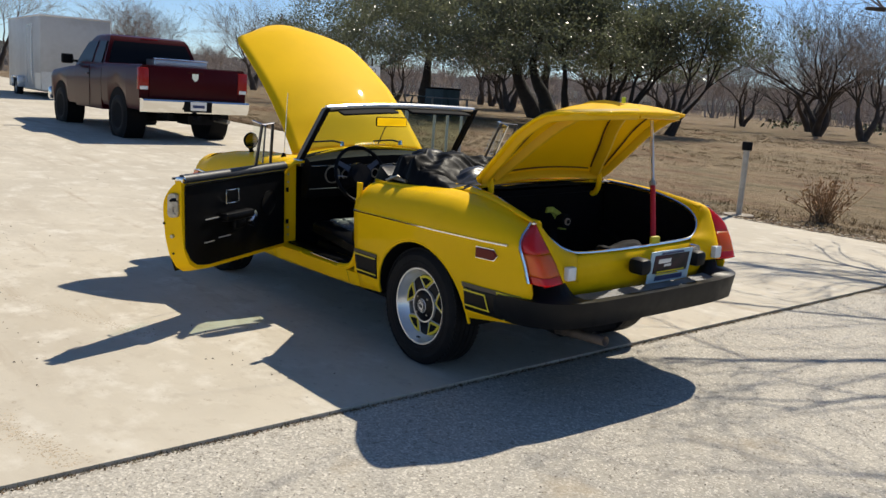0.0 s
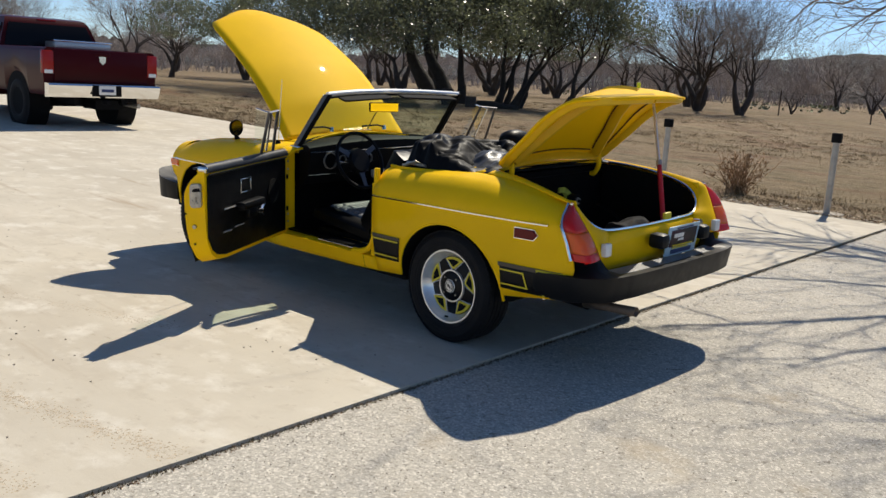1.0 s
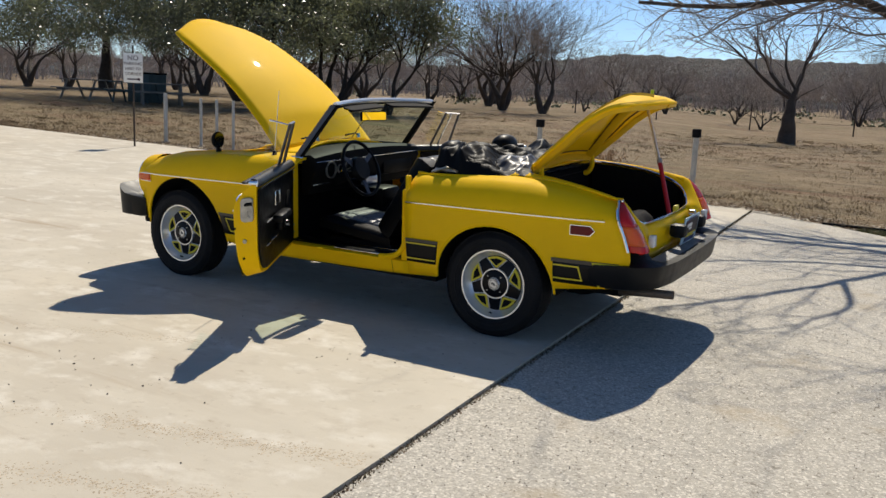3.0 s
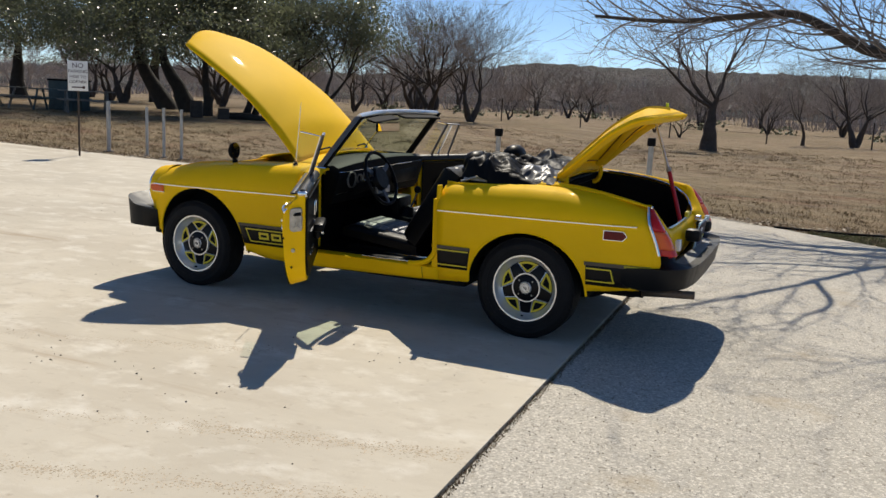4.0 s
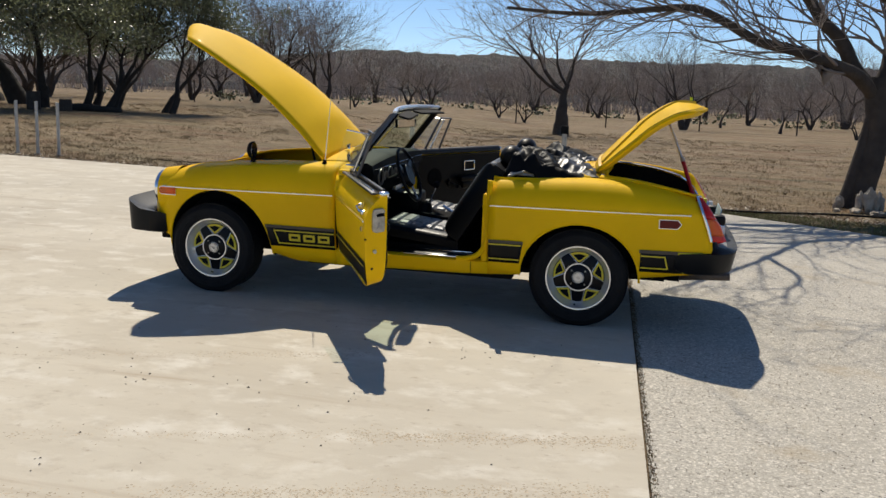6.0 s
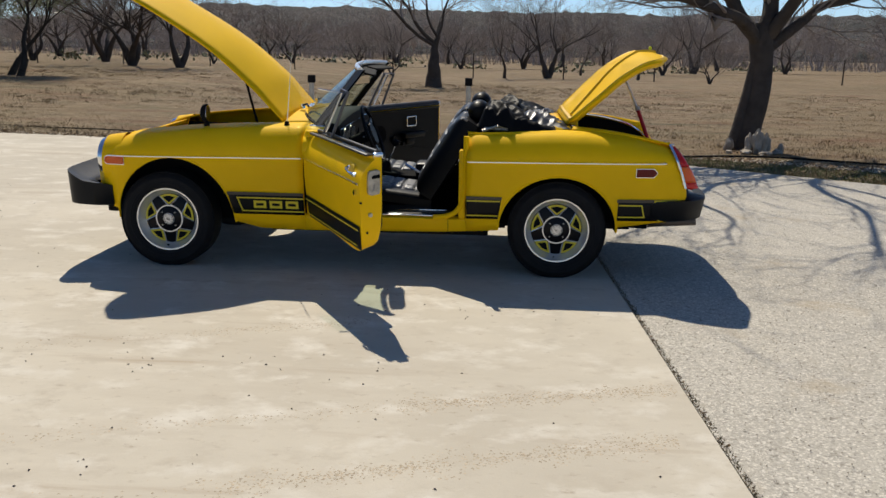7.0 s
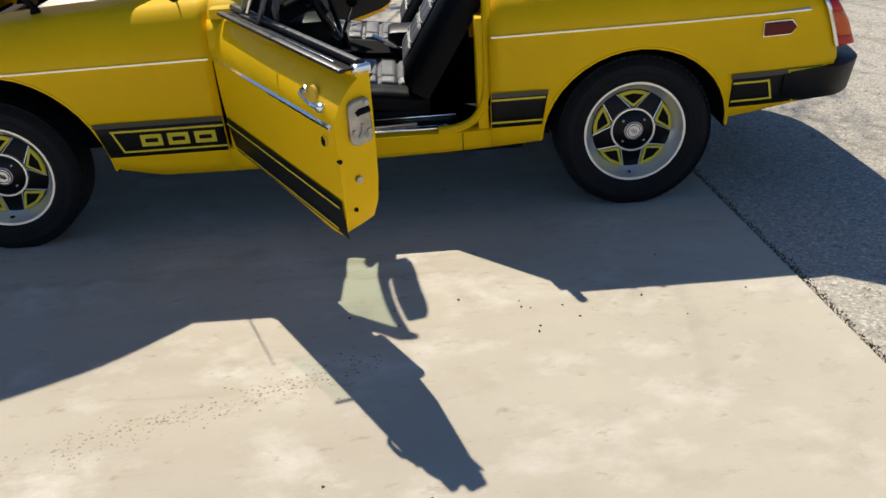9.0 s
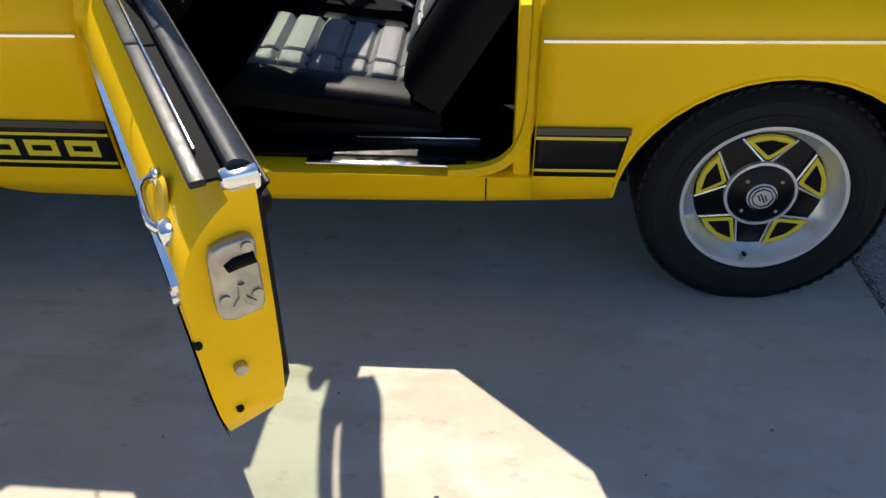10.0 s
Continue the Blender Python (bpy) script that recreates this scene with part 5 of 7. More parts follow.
def cloth_heap(x0, x1, y0, y1, z0, zf, seed, nx=40, ny=80, crease=0.05, edge=9):
    """A crumpled sheet: broad swells with sharp-ridged creases, pinned down round its edge."""
    rows = []
    for x in spans(x0, x1, nx):
        row = []
        for y in spans(y0, y1, ny):
            u, v = (x - x0) / (x1 - x0), (y - y0) / (y1 - y0)
            e = (max(0, 4 * u * (1 - u)) ** 0.5) * min(1, edge * v, edge * (1 - v)) ** 0.5
            w = x + 0.05 * noise.noise((y * 7, x * 3, seed + 5))
            n = noise.noise((w * 5 + seed, y * 2.6, seed)) * 0.035
            n += (0.35 - abs(noise.noise((w * 8 + y * 3, y * 4 + seed, 2.0)))) * crease
            n += (0.3 - abs(noise.noise((w * 19 - y * 8, y * 9 + seed, 7.0)))) * crease * 0.45
            row.append((x + 0.03 * noise.noise((y * 6, seed, x * 4)) * e, y + 0.02 * noise.noise((x * 9, seed + 3, y * 5)) * e, z0 + e * max(0.0, zf(u, v) + n)))
        rows.append(row)
    return grid(rows)


top = part("folded_soft_top", cloth_heap(-0.06, 0.53, -0.585, 0.585, 0.80, lambda u, v: lerp(u, (0, 0.05), (0.35, 0.09), (0.8, 0.105), (1, 0.09)) + 0.015 * math.sin(v * 7), 3.0, edge=26), SOFTTOP, car, "crumpled black soft top folded behind the seats", thick=0.004, angle=70)
part("cover_fold", cloth_heap(0.11, 0.49, 0.02, 0.60, 0.79, lambda u, v: lerp(u, (0, 0.11), (0.25, 0.13), (0.5, 0.175), (0.75, 0.215), (1, 0.18)) * (1 - 0.25 * abs(v - 0.6)), 9.0, 56, 64, 0.085, edge=12), SOFTTOP, top, "black cover heaped over the seat back", thick=0.004, angle=70)
part("cover_fold", cloth_heap(0.10, 0.40, -0.60, 0.10, 0.83, lambda u, v: lerp(u, (0, 0.04), (0.35, 0.08), (0.7, 0.105), (1, 0.07)) + 0.015 * math.sin(v * 9), 14.0, 36, 60, 0.07), SOFTTOP, top, thick=0.004, angle=70)
part("rear_screen", cloth_heap(-0.03, 0.22, -0.42, 0.44, 0.845, lambda u, v: lerp(u, (0, 0.01), (1, 0.06)) + 0.012 * math.sin(v * 8 + 1), 23.0, 40, 70, 0.07), PLASTIC, top, "grey crumpled plastic rear window", thick=0.003, angle=70)
part("rear_flap", cloth_heap(-0.085, 0.10, -0.50, 0.52, 0.848, lambda u, v: 0.018, 31.0, 16, 60, 0.03), SOFTTOP, top, "creased black rear edge of the soft top", thick=0.003, angle=70)
part("top_frame", tube([(0.45, 0.62, 0.84), (0.36, 0.615, 0.87), (0.30, 0.60, 0.85), (0.44, 0.60, 0.855)], 0.008, 6), STEEL, top, "thin metal soft-top frame link")
part("rear_bulkhead", boxes(((0.33, 0, 0.58), (0.02, 1.22, 0.44)), ((0.27, 0, 0.79), (0.24, 1.24, 0.015))), CARPET, car)

# things lying in the boot
bag = tagged(part("cloth_bag", cloth_heap(-0.58, -0.33, -0.31, -0.04, 0.409, lambda u, v: 0.20, 8.0, 20, 20), DARK_CLOTH, None, thick=0.004), "dark grey bag lying in the open boot", "bag")
reel = tagged(empty("tool_bracket", Matrix.Translation((-0.17, 0.02, 0.41))), "lime yellow bracket with a black hub leaning in the boot", "tool")
plate_at = Matrix.Translation((0, -0.02, 0.285)) @ Matrix.Rotation(radians(80), 4, 'Z')
part("plate", prism([(-0.075, -0.065), (-0.066, -0.02), (-0.03, 0.030), (0.015, 0.058), (0.052, 0.056), (0.058, 0.028), (0.020, 0.030), (-0.014, 0.008), (-0.034, -0.030), (-0.026, -0.060)], 0.016, plate_at), LIME_PAINT, reel, bevel=0.003)
part("plate_web", prism([(-0.045, -0.020), (0.030, 0.040), (0.020, 0.028), (-0.030, -0.036)], 0.010, plate_at @ Matrix.Translation((0, 0, -0.004))), LIME_PAINT, reel)
part("hub", disc(bmesh.new(), (-0.030, -0.055, 0.272), (-1, 0, 0), 0.036, 20, 0.05), DARK, reel)
part("hub_ring", disc(bmesh.new(), (-0.057, -0.055, 0.272), (-1, 0, 0), 0.019, 16, 0.008), STEEL, reel)
part("hub_centre", disc(bmesh.new(), (-0.062, -0.055, 0.272), (-1, 0, 0), 0.010, 12, 0.008), DARK, reel)
part("foot", boxes(((0, 0, 0.11), (0.04, 0.05, 0.22)), bev=0.004), DARK, reel)

# the body leans a little on its springs; the wheels stay upright
LEAN = Matrix.Translation((0, 0.72, 0.72)) @ Matrix.Rotation(radians(-1.6), 4, 'X') @ Matrix.Translation((0, -0.72, -0.72))
bpy.context.view_layer.update()
for ob in [o for o in car.children if o.name.split(".")[0] != "wheel"] + [bag, reel]:
    ob.matrix_basis = LEAN @ ob.matrix_basis

# ---- trees ----
BARK = material("grey_brown_bark", (0.065, 0.052, 0.043), 0.9, var=0.3, scale=4, bump=0.8, bump_scale=18, bump_dist=0.03, rand=0.15)
BARK_DARK = material("dark_oak_bark", (0.035, 0.029, 0.024), 0.9, var=0.3, scale=4, bump=0.8, bump_scale=14, bump_dist=0.04)
TWIG = material("bare_twig", (0.25, 0.21, 0.185), 0.85, rand=0.2)
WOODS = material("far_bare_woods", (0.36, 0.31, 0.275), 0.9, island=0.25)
OAK_LEAF = lens_mat("live_oak_leaf", (0.074, 0.084, 0.060), (0.20, 0.22, 0.12), 0.30, 0.0, 0.36)
CACTUS = material("grey_green_cactus", (0.22, 0.24, 0.14), 0.7, island=0.4, second=(0.16, 0.14, 0.09), second_scale=1.2)
DRY = material("dry_brown_twigs", (0.36, 0.225, 0.12), 0.85, island=0.35)
ROCK = material("pale_limestone", (0.36, 0.31, 0.25), 0.9, var=0.25, scale=7, fine=0.15, bump=0.6, bump_scale=30, bump_dist=0.02, rand=0.2)


class Wood:
    """Collects tapered limbs as one mesh."""
    def __init__(self):
        self.v, self.f, self.cuts = [], [], []

    def limb(self, pts, rads, n, join=False):
        base, ref = len(self.v), None
        if not join:
            self.cuts.append((base, len(self.f)))
        for i, p in enumerate(pts):
            d = (pts[min(i + 1, len(pts) - 1)] - pts[max(i - 1, 0)])
            d = d.normalized() if d.length > 1e-6 else Vector((0, 0, 1))
            ref = d.orthogonal().normalized() if ref is None else (ref - d * ref.dot(d)).normalized()
            o = d.cross(ref)
            for k in range(n):
                a = 6.28318 * k / n
                self.v.append(p + (ref * math.cos(a) + o * math.sin(a)) * rads[i])
        for i in range(len(pts) - 1):
            for k in range(n):
                a, b = base + i * n + k, base + i * n + (k + 1) % n
                self.f.append((a, b, b + n, a + n))

    def card(self, c, u, w):
        b = len(self.v)
        self.v += [c - u, c + w, c + u, c - w]
        self.f.append((b, b + 1, b + 2, b + 3))

    def pieces(self):
        """The limbs one by one, as (vertices, faces)."""
        ends = self.cuts[1:] + [(len(self.v), len(self.f))]
        for (v0, f0), (v1, f1) in zip(self.cuts, ends):
            w = Wood()
            w.v, w.f = self.v[v0:v1], [tuple(i - v0 for i in f) for f in self.f[f0:f1]]
            yield w

    def mesh(self, name, mat, smooth=True):
        me = bpy.data.meshes.new(name)
        me.from_pydata([tuple(v) for v in self.v], [], self.f)
        if smooth:
            me.polygons.foreach_set("use_smooth", [True] * len(me.polygons))
        me.materials.append(mat)
        return me


TW = [0.0035]


def rand_dir(r, z=0.0):
    a, h = r.uniform(0, 6.2832), r.uniform(-1, 1)
    s = math.sqrt(1 - h * h)
    return Vector((s * math.cos(a), s * math.sin(a), h + z)).normalized()


def branch(r, big, small, p, d, L, rad, level, last, up=0.10, kids=(5, 5, 4, 4), bend=0.28, tips=None, thin=False, reach=1.5):
    """One limb and, by recursion, what grows from it."""
    n = max(1, 4 - level) if thin else max(2, 6 - level)
    pts, rads, dirs = [p.copy()], [rad], [d.copy()]
    for k in range(n):
        d = (d + rand_dir(r) * bend + Vector((0, 0, up))).normalized()
        p = p + d * (L / n)
        pts.append(p)
        dirs.append(d)
        rads.append(rad * (1 - 0.72 * (k + 1) / n))
    (big if level <= 1 else small).limb(pts, rads, ((6, 4, 3, 3, 3) if thin else (8, 6, 4, 3, 3, 3))[level], level == 0)
    if tips is not None and level >= last - 1:
        tips += pts[1:]
    if level == last:
        return
    m = kids[min(level, len(kids) - 1)]
    for k in range(m):
        f = (0.35 + 0.65 * (k + r.uniform(0, 0.9)) / m) if level else (0.75 + 0.25 * k / m)
        i = min(n - 1, int(f * n))
        q = pts[i].lerp(pts[i + 1], f * n - i) if f < 1 else pts[-1]
        side = rand_dir(r)
        side = (side - dirs[i] * side.dot(dirs[i])).normalized()
        spread = r.uniform(0.55, 1.0) if level else r.uniform(0.6, 1.05)
        nd = (dirs[i] + side * spread + Vector((0, 0, 0.12 if level else 0.25))).normalized()
        branch(r, big, small, q, nd, L * r.uniform(0.5, 0.78) * (reach if level == 0 else 1), max(TW[0], rads[i] * r.uniform(0.5, 0.7)), level + 1, last, up, kids, bend, tips, thin)


def tree_meshes(seed, H, trunk_h, rad, stems=1, last=4, kids=(5, 6, 6, 6), lean=0.15, twig=TWIG, bark=BARK, up=0.08, tips=None):
    r = random.Random(seed)
    big, small = Wood(), Wood()
    for s in range(stems):
        d = Vector((r.uniform(-lean, lean), r.uniform(-lean, lean), 1)).normalized() if stems == 1 else (Vector((math.cos(s * 6.28 / stems + seed), math.sin(s * 6.28 / stems + seed), 0)) * 0.38 + Vector((0, 0, 1))).normalized()
        big.limb([Vector((0, 0, -0.3)), Vector((0, 0, 0.02)), Vector((0, 0, 0.0)) + d * trunk_h * 0.25], [rad * 1.3, rad * 1.15, rad], 8)
        branch(r, big, small, d * trunk_h * 0.2, d, trunk_h, rad, 0, last, up, kids, tips=tips, reach=2.3)
    return big.mesh("trunk", bark), small.mesh("crown", twig)


TW[0] = 0.0048
bare_meshes = [tree_meshes(11 + k, 5, *a) for k, a in enumerate([
    (1.55, 0.21, 1, 4, (5, 6, 6, 5), 0.10), (1.5, 0.15, 2, 4, (5, 5, 5, 5), 0.15), (1.3, 0.11, 3, 4, (5, 5, 5, 4), 0.15), (1.6, 0.17, 1, 4, (5, 6, 6, 5), 0.25),
    (1.8, 0.16, 2, 4, (5, 5, 6, 5), 0.15), (1.3, 0.10, 3, 4, (4, 5, 5, 4), 0.15), (2.3, 0.18, 1, 4, (5, 5, 6, 5), 0.06), (1.7, 0.13, 4, 4, (5, 5, 5, 4), 0.15)])]
TW[0] = 0.0035
bare_tops = [max(v.co.z for me in pair for v in me.vertices) for pair in bare_meshes]


def bare_tree(x, y, k, h, turn, wide=1.2, label="leafless grey-brown mesquite tree in the dry field"):
    """A leafless tree of kind k, h metres high."""
    q = h / bare_tops[k]
    t = tagged(empty("tree", Matrix.Translation((x, y, ground_z(x, y))) @ Matrix.Rotation(turn, 4, 'Z') @ Matrix.Diagonal((q * wide, q * wide, q, 1))), label, "tree", "bare trees in the field")
    for me in bare_meshes[k]:
        o = new(me.name, me)
        o.parent = t


# trees that stand clear of the woods: place, kind, height, turn
for x, y, k, h, a in ((2.95, -28.2, 0, 7.2, 2.4), (-2.1, -41.8, 1, 5.6, 1.0), (0.2, -40.5, 6, 5.8, 2.0), (-4.6, -50.5, 6, 5.0, 4.4), (-7.3, -61, 2, 5.4, 0.3), (-7.0, -42.7, 3, 3.1, 1.3), (6.2, -41.4, 5, 2.4, 1.0), (14.1, -52, 5, 4.0, 3.3),
                      (15.6, -35.6, 4, 7.2, 1.4), (18.6, -37.2, 7, 7.6, 4.2), (24.2, -46.5, 7, 8.0, 0.6), (29.5, -58, 4, 8.5, 5.0), (17.4, -46, 5, 2.6, 2.2), (9.6, -72, 1, 6.2, 0.8), (19.5, -66, 2, 5.5, 1.9), (25, -74, 1, 6.5, 2.6),
                      (-10.5, -55, 2, 4.8, 1.7), (-14, -62, 1, 6.6, 0.2), (33, -74, 1, 7.0, 2.7), (22, -84, 3, 6.5, 4.1), (6.0, -88, 4, 7.0, 5.2), (13, -95, 2, 6.5, 0.9), (-19.3, -77, 3, 6.5, 3.9), (-1.5, -70, 7, 6.0, 1.1), (-5.5, -82, 0, 6.4, 3.7),
                      (-27, -58, 1, 6.0, 5.5), (-22, -66, 2, 5.2, 0.8), (-34, -70, 7, 6.5, 2.2), (42, -82, 4, 8.0, 3.0), (37, -66, 7, 7.0, 4.4), (44, -58, 1, 7.0, 1.3), (52, -36, 4, 7.5, 1.9), (47, -24, 3, 6.0, 0.5), (64, -30, 1, 8.0, 2.9), (58, -18, 2, 7.0, 3.6),
                      (75, -40, 7, 9.0, 4.8), (80, -14, 1, 9.0, 5.9), (70, -22, 0, 8.0, 1.2), (90, -30, 4, 9.0, 3.3), (-9.5, -37, 2, 2.3, 2.0), (8.2, -45, 5, 2.6, 1.0), (33, -38, 7, 7.5, 0.3), (38, -44, 4, 8.0, 1.7), (31, -42, 7, 7.0, 3.1), (37, -34, 1, 7.0, 4.6), (43, -49, 7, 8.5, 5.2), (50, -44, 4, 8.5, 2.2), (29, -47, 2, 6.5, 0.9), (41, -37, 2, 6.5, 3.8), (48, -30, 7, 7.5, 1.2), (56, -48, 1, 8.0, 0.2), (11, -60, 2, 4.2, 5.1), (3.5, -63, 5, 4.4, 2.9)):
    bare_tree(x, y, k, h, a, 1.0 if k == 6 else 1.3)

# the woods beyond, too many to count
rw = random.Random(77)
small_kinds = []
for k in range(6):
    TW[0] = 0.014
    b, s_ = Wood(), Wood()
    r = random.Random(300 + k)
    for q in range(3):
        a = q * 2.1 + k
        branch(r, b, s_, Vector((0.25 * math.cos(a), 0.25 * math.sin(a), -0.2)), Vector((0.42 * math.cos(a), 0.42 * math.sin(a), 1)).normalized(), 1.55, 0.085, 0, 3, 0.06, (4, 6, 5), 0.34, None, True)
    v = np.array([tuple(p) for p in b.v + s_.v])
    f = [tuple(i for i in q) for q in b.f] + [tuple(i + len(b.v) for i in q) for q in s_.f]
    small_kinds.append((v, np.array(f)))
TW[0] = 0.0035
allv, allf, off = [], [], 0
for k in range(430):
    az, dist = radians(rw.uniform(-124, 2)), 100 + 180 * rw.random() ** 1.4
    x, y = dist * math.cos(az), 4 + dist * math.sin(az)
    v, f = small_kinds[rw.randrange(6)]
    s, a = rw.uniform(0.7, 1.35) * (1 + dist / 420), rw.uniform(0, 6.28)
    c, n_ = math.cos(a), math.sin(a)
    w = np.stack([x + s * (c * v[:, 0] - n_ * v[:, 1]), y + s * (n_ * v[:, 0] + c * v[:, 1]), ground_z(x, y) + s * v[:, 2] * rw.uniform(0.85, 1.25)], 1)
    allv.append(w)
    allf.append(f + off)
    off += len(v)
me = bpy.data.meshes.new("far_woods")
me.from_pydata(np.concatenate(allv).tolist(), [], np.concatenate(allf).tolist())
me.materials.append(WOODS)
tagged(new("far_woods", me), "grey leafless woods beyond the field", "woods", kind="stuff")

# low brush at the far side of the field: short crossing twigs in clumps
rb_ = np.random.RandomState(5)
nb = 26000
az = np.radians(rb_.uniform(-124, 2, nb // 40))
dist = 95 + 130 * rb_.random_sample(nb // 40) ** 1.4
cb = np.stack([dist * np.cos(az), 4 + dist * np.sin(az), np.zeros(nb // 40) - 0.1], 1)[np.arange(nb) % (nb // 40)]
cb = cb + rb_.normal(0, 1, (nb, 3)) * (1.3, 1.3, 0.0)
cb[:, 2] -= 0.0004 * np.maximum(0, np.hypot(cb[:, 0], cb[:, 1]) - 45)
tipb = cb + np.stack([rb_.normal(0, 0.55, nb), rb_.normal(0, 0.55, nb), rb_.uniform(0.5, 2.3, nb)], 1)
sideb = rb_.normal(0, 0.022, (nb, 3))
vb = np.stack([cb - sideb, cb + sideb, tipb], 1).reshape(-1, 3)
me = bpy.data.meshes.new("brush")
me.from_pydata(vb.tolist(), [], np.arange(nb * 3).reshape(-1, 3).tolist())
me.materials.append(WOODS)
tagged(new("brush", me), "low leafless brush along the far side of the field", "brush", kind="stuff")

# wooded ridge on the skyline
RIDGE = material("wooded_ridge", (0.052, 0.045, 0.042), 0.95, var=0.35, scale=0.05, fine=0.5, fine_scale=0.4, second=(0.034, 0.036, 0.032), second_scale=0.03, bump=1.0, bump_scale=0.4, bump_dist=2.0)
rows = []
for q in range(721):
    k = q / 6
    az = radians(-150 + 200 * k / 120)
    top = math.tan(radians(lerp(math.degrees(az), (-150, 2.2), (-110, 2.4), (-93, 2.5), (-72, 2.7), (-60, 1.5), (-40, 1.1), (-20, 1.2), (50, 1.0)) + 0.18 * noise.noise((k * 0.35, 0, 0)) + 0.10 * noise.noise((k * 1.3, 3, 0)) + 0.22 * abs(noise.noise((k * 3.1, 9, 0))) + 0.10 * noise.noise((k * 9.0, 1, 0))))
    row = [(330, -3)] + [(330 + 70 * v, 400 * top * v + 1.2 + 0.9 * noise.noise((q * 0.9, v * 40, 5))) for v in spans(0.1, 1, 12)] + [(430, -6)]
    rows.append([(d * math.cos(az), d * math.sin(az), z) for d, z in row])
tagged(part("backdrop", grid(rows), RIDGE), "low ridge of bare winter woodland on the skyline", "hill", kind="structure")


# live oaks, dark and evergreen
def live_oak(x, y, seed, trunk_h, rad, lean, spread, top, leaves, label, stems=1, shift=(0, 0)):
    leaves = int(leaves * 2.7)
    r = random.Random(seed)
    big, small, tips = Wood(), Wood(), []
    for s in range(stems):
        d = (Vector((lean[0], lean[1], 1)) + (rand_dir(r) * 0.15 if stems > 1 else Vector())).normalized()
        p0 = Vector((r.uniform(-0.5, 0.5), r.uniform(-0.5, 0.5), 0)) if stems > 1 else Vector()
        big.limb([p0 + Vector((0, 0, -0.4)), p0, p0 + d * trunk_h * 0.3], [rad * 1.7, rad * 1.3, rad], 9)
        branch(r, big, small, p0 + d * trunk_h * 0.2, d, trunk_h, rad, 0, 3, 0.05, (6, 5, 4), 0.25, tips)
    t = tagged(empty("live_oak", Matrix.Translation((x, y, ground_z(x, y)))), label, "tree", "live oaks beyond the drive")
    per_stem = len(big.cuts) // stems
    for k, w in enumerate(big.pieces()):
        kind_ = "trunk" if k % per_stem == 0 else "limb"
        new(kind_, w.mesh(kind_, BARK_DARK)).parent = t
    o = tagged(new("branchwork", small.mesh("branchwork", BARK_DARK)), kind="stuff")
    o.parent = t
    c = Vector((lean[0] * trunk_h * 1.3 + shift[0], lean[1] * trunk_h * 1.3 + shift[1], 0))
    clumps = [p for p in tips if p.z > trunk_h * 0.55]
    for k in range(int(leaves / 190)):
        a, q = r.uniform(0, 6.28), math.sqrt(r.random())
        zz = r.random()
        w = spread * (1 - 0.5 * zz ** 2)
        droop = 0.30 * q * q
        clumps.append(c + Vector((math.cos(a) * q * w, math.sin(a) * q * w, top * (0.31 - droop * 0.4) + top * (0.64 - 0.25 * q) * zz)))
    r.shuffle(clumps)
    clumps = clumps[:int(leaves / 190)]
    g = np.random.RandomState(seed)
    cp = np.array([tuple(p) for p in clumps])[np.arange(leaves) % len(clumps)] + g.normal(0, 1, (leaves, 3)) * (0.33, 0.33, 0.19)
    cp[:, 2] = np.where(cp[:, 2] < 2.0, 2.0 + 1.4 * g.random_sample(leaves), cp[:, 2])
    u = g.normal(0, 1, (leaves, 3))
    u /= np.linalg.norm(u, axis=1)[:, None]
    w = np.cross(u, g.normal(0, 1, (leaves, 3)))
    w /= np.linalg.norm(w, axis=1)[:, None]
    size = g.uniform(0.030, 0.062, (leaves, 1))
    u, w = u * size, w * size * 0.55
    vs = np.stack([cp - u, cp + w, cp + u, cp - w], 1).reshape(-1, 3)
    me = bpy.data.meshes.new("crown")
    me.from_pydata(vs.tolist(), [], np.arange(leaves * 4).reshape(-1, 4).tolist())
    me.materials.append(OAK_LEAF)
    o = new("crown", me)
    o.parent = t
    tagged(o, "dense dark green evergreen foliage", kind="stuff")


OAK = "spreading live oak with dark evergreen foliage and leaning trunk"
live_oak(26.9, -26.5, 1, 3.8, 0.36, (0.55, 0.32), 8.5, 9.5, 40000, OAK, shift=(-1.5, 3.5))
live_oak(24.2, -24.8, 2, 3.2, 0.33, (0.38, 0.28), 7.5, 9.0, 38000, OAK, shift=(-2.5, 3.0))
live_oak(21.6, -22.8, 3, 2.6, 0.17, (0.0, -0.05), 5.4, 6.8, 15000, OAK, shift=(0, 1.5))
live_oak(20.6, -24.0, 4, 2.4, 0.12, (-0.28, -0.24), 5.2, 6.8, 6500, OAK, stems=3)
live_oak(18.6, -23.2, 5, 2.3, 0.11, (-0.36, -0.30), 5.2, 6.4, 5500, OAK, stems=3)
live_oak(16.8, -23.2, 8, 2.1, 0.10, (-0.34, -0.30), 4.6, 5.4, 3500, OAK, stems=2)
live_oak(45, -33.5, 6, 3.4, 0.42, (0.05, 0.1), 9.5, 10.5, 34000, OAK)
live_oak(40, -40, 7, 4.0, 0.40, (0.1, 0.0), 8, 10, 22000, OAK)

# the big bare tree that overhangs the asphalt
r9 = random.Random(4)
big, small = Wood(), Wood()
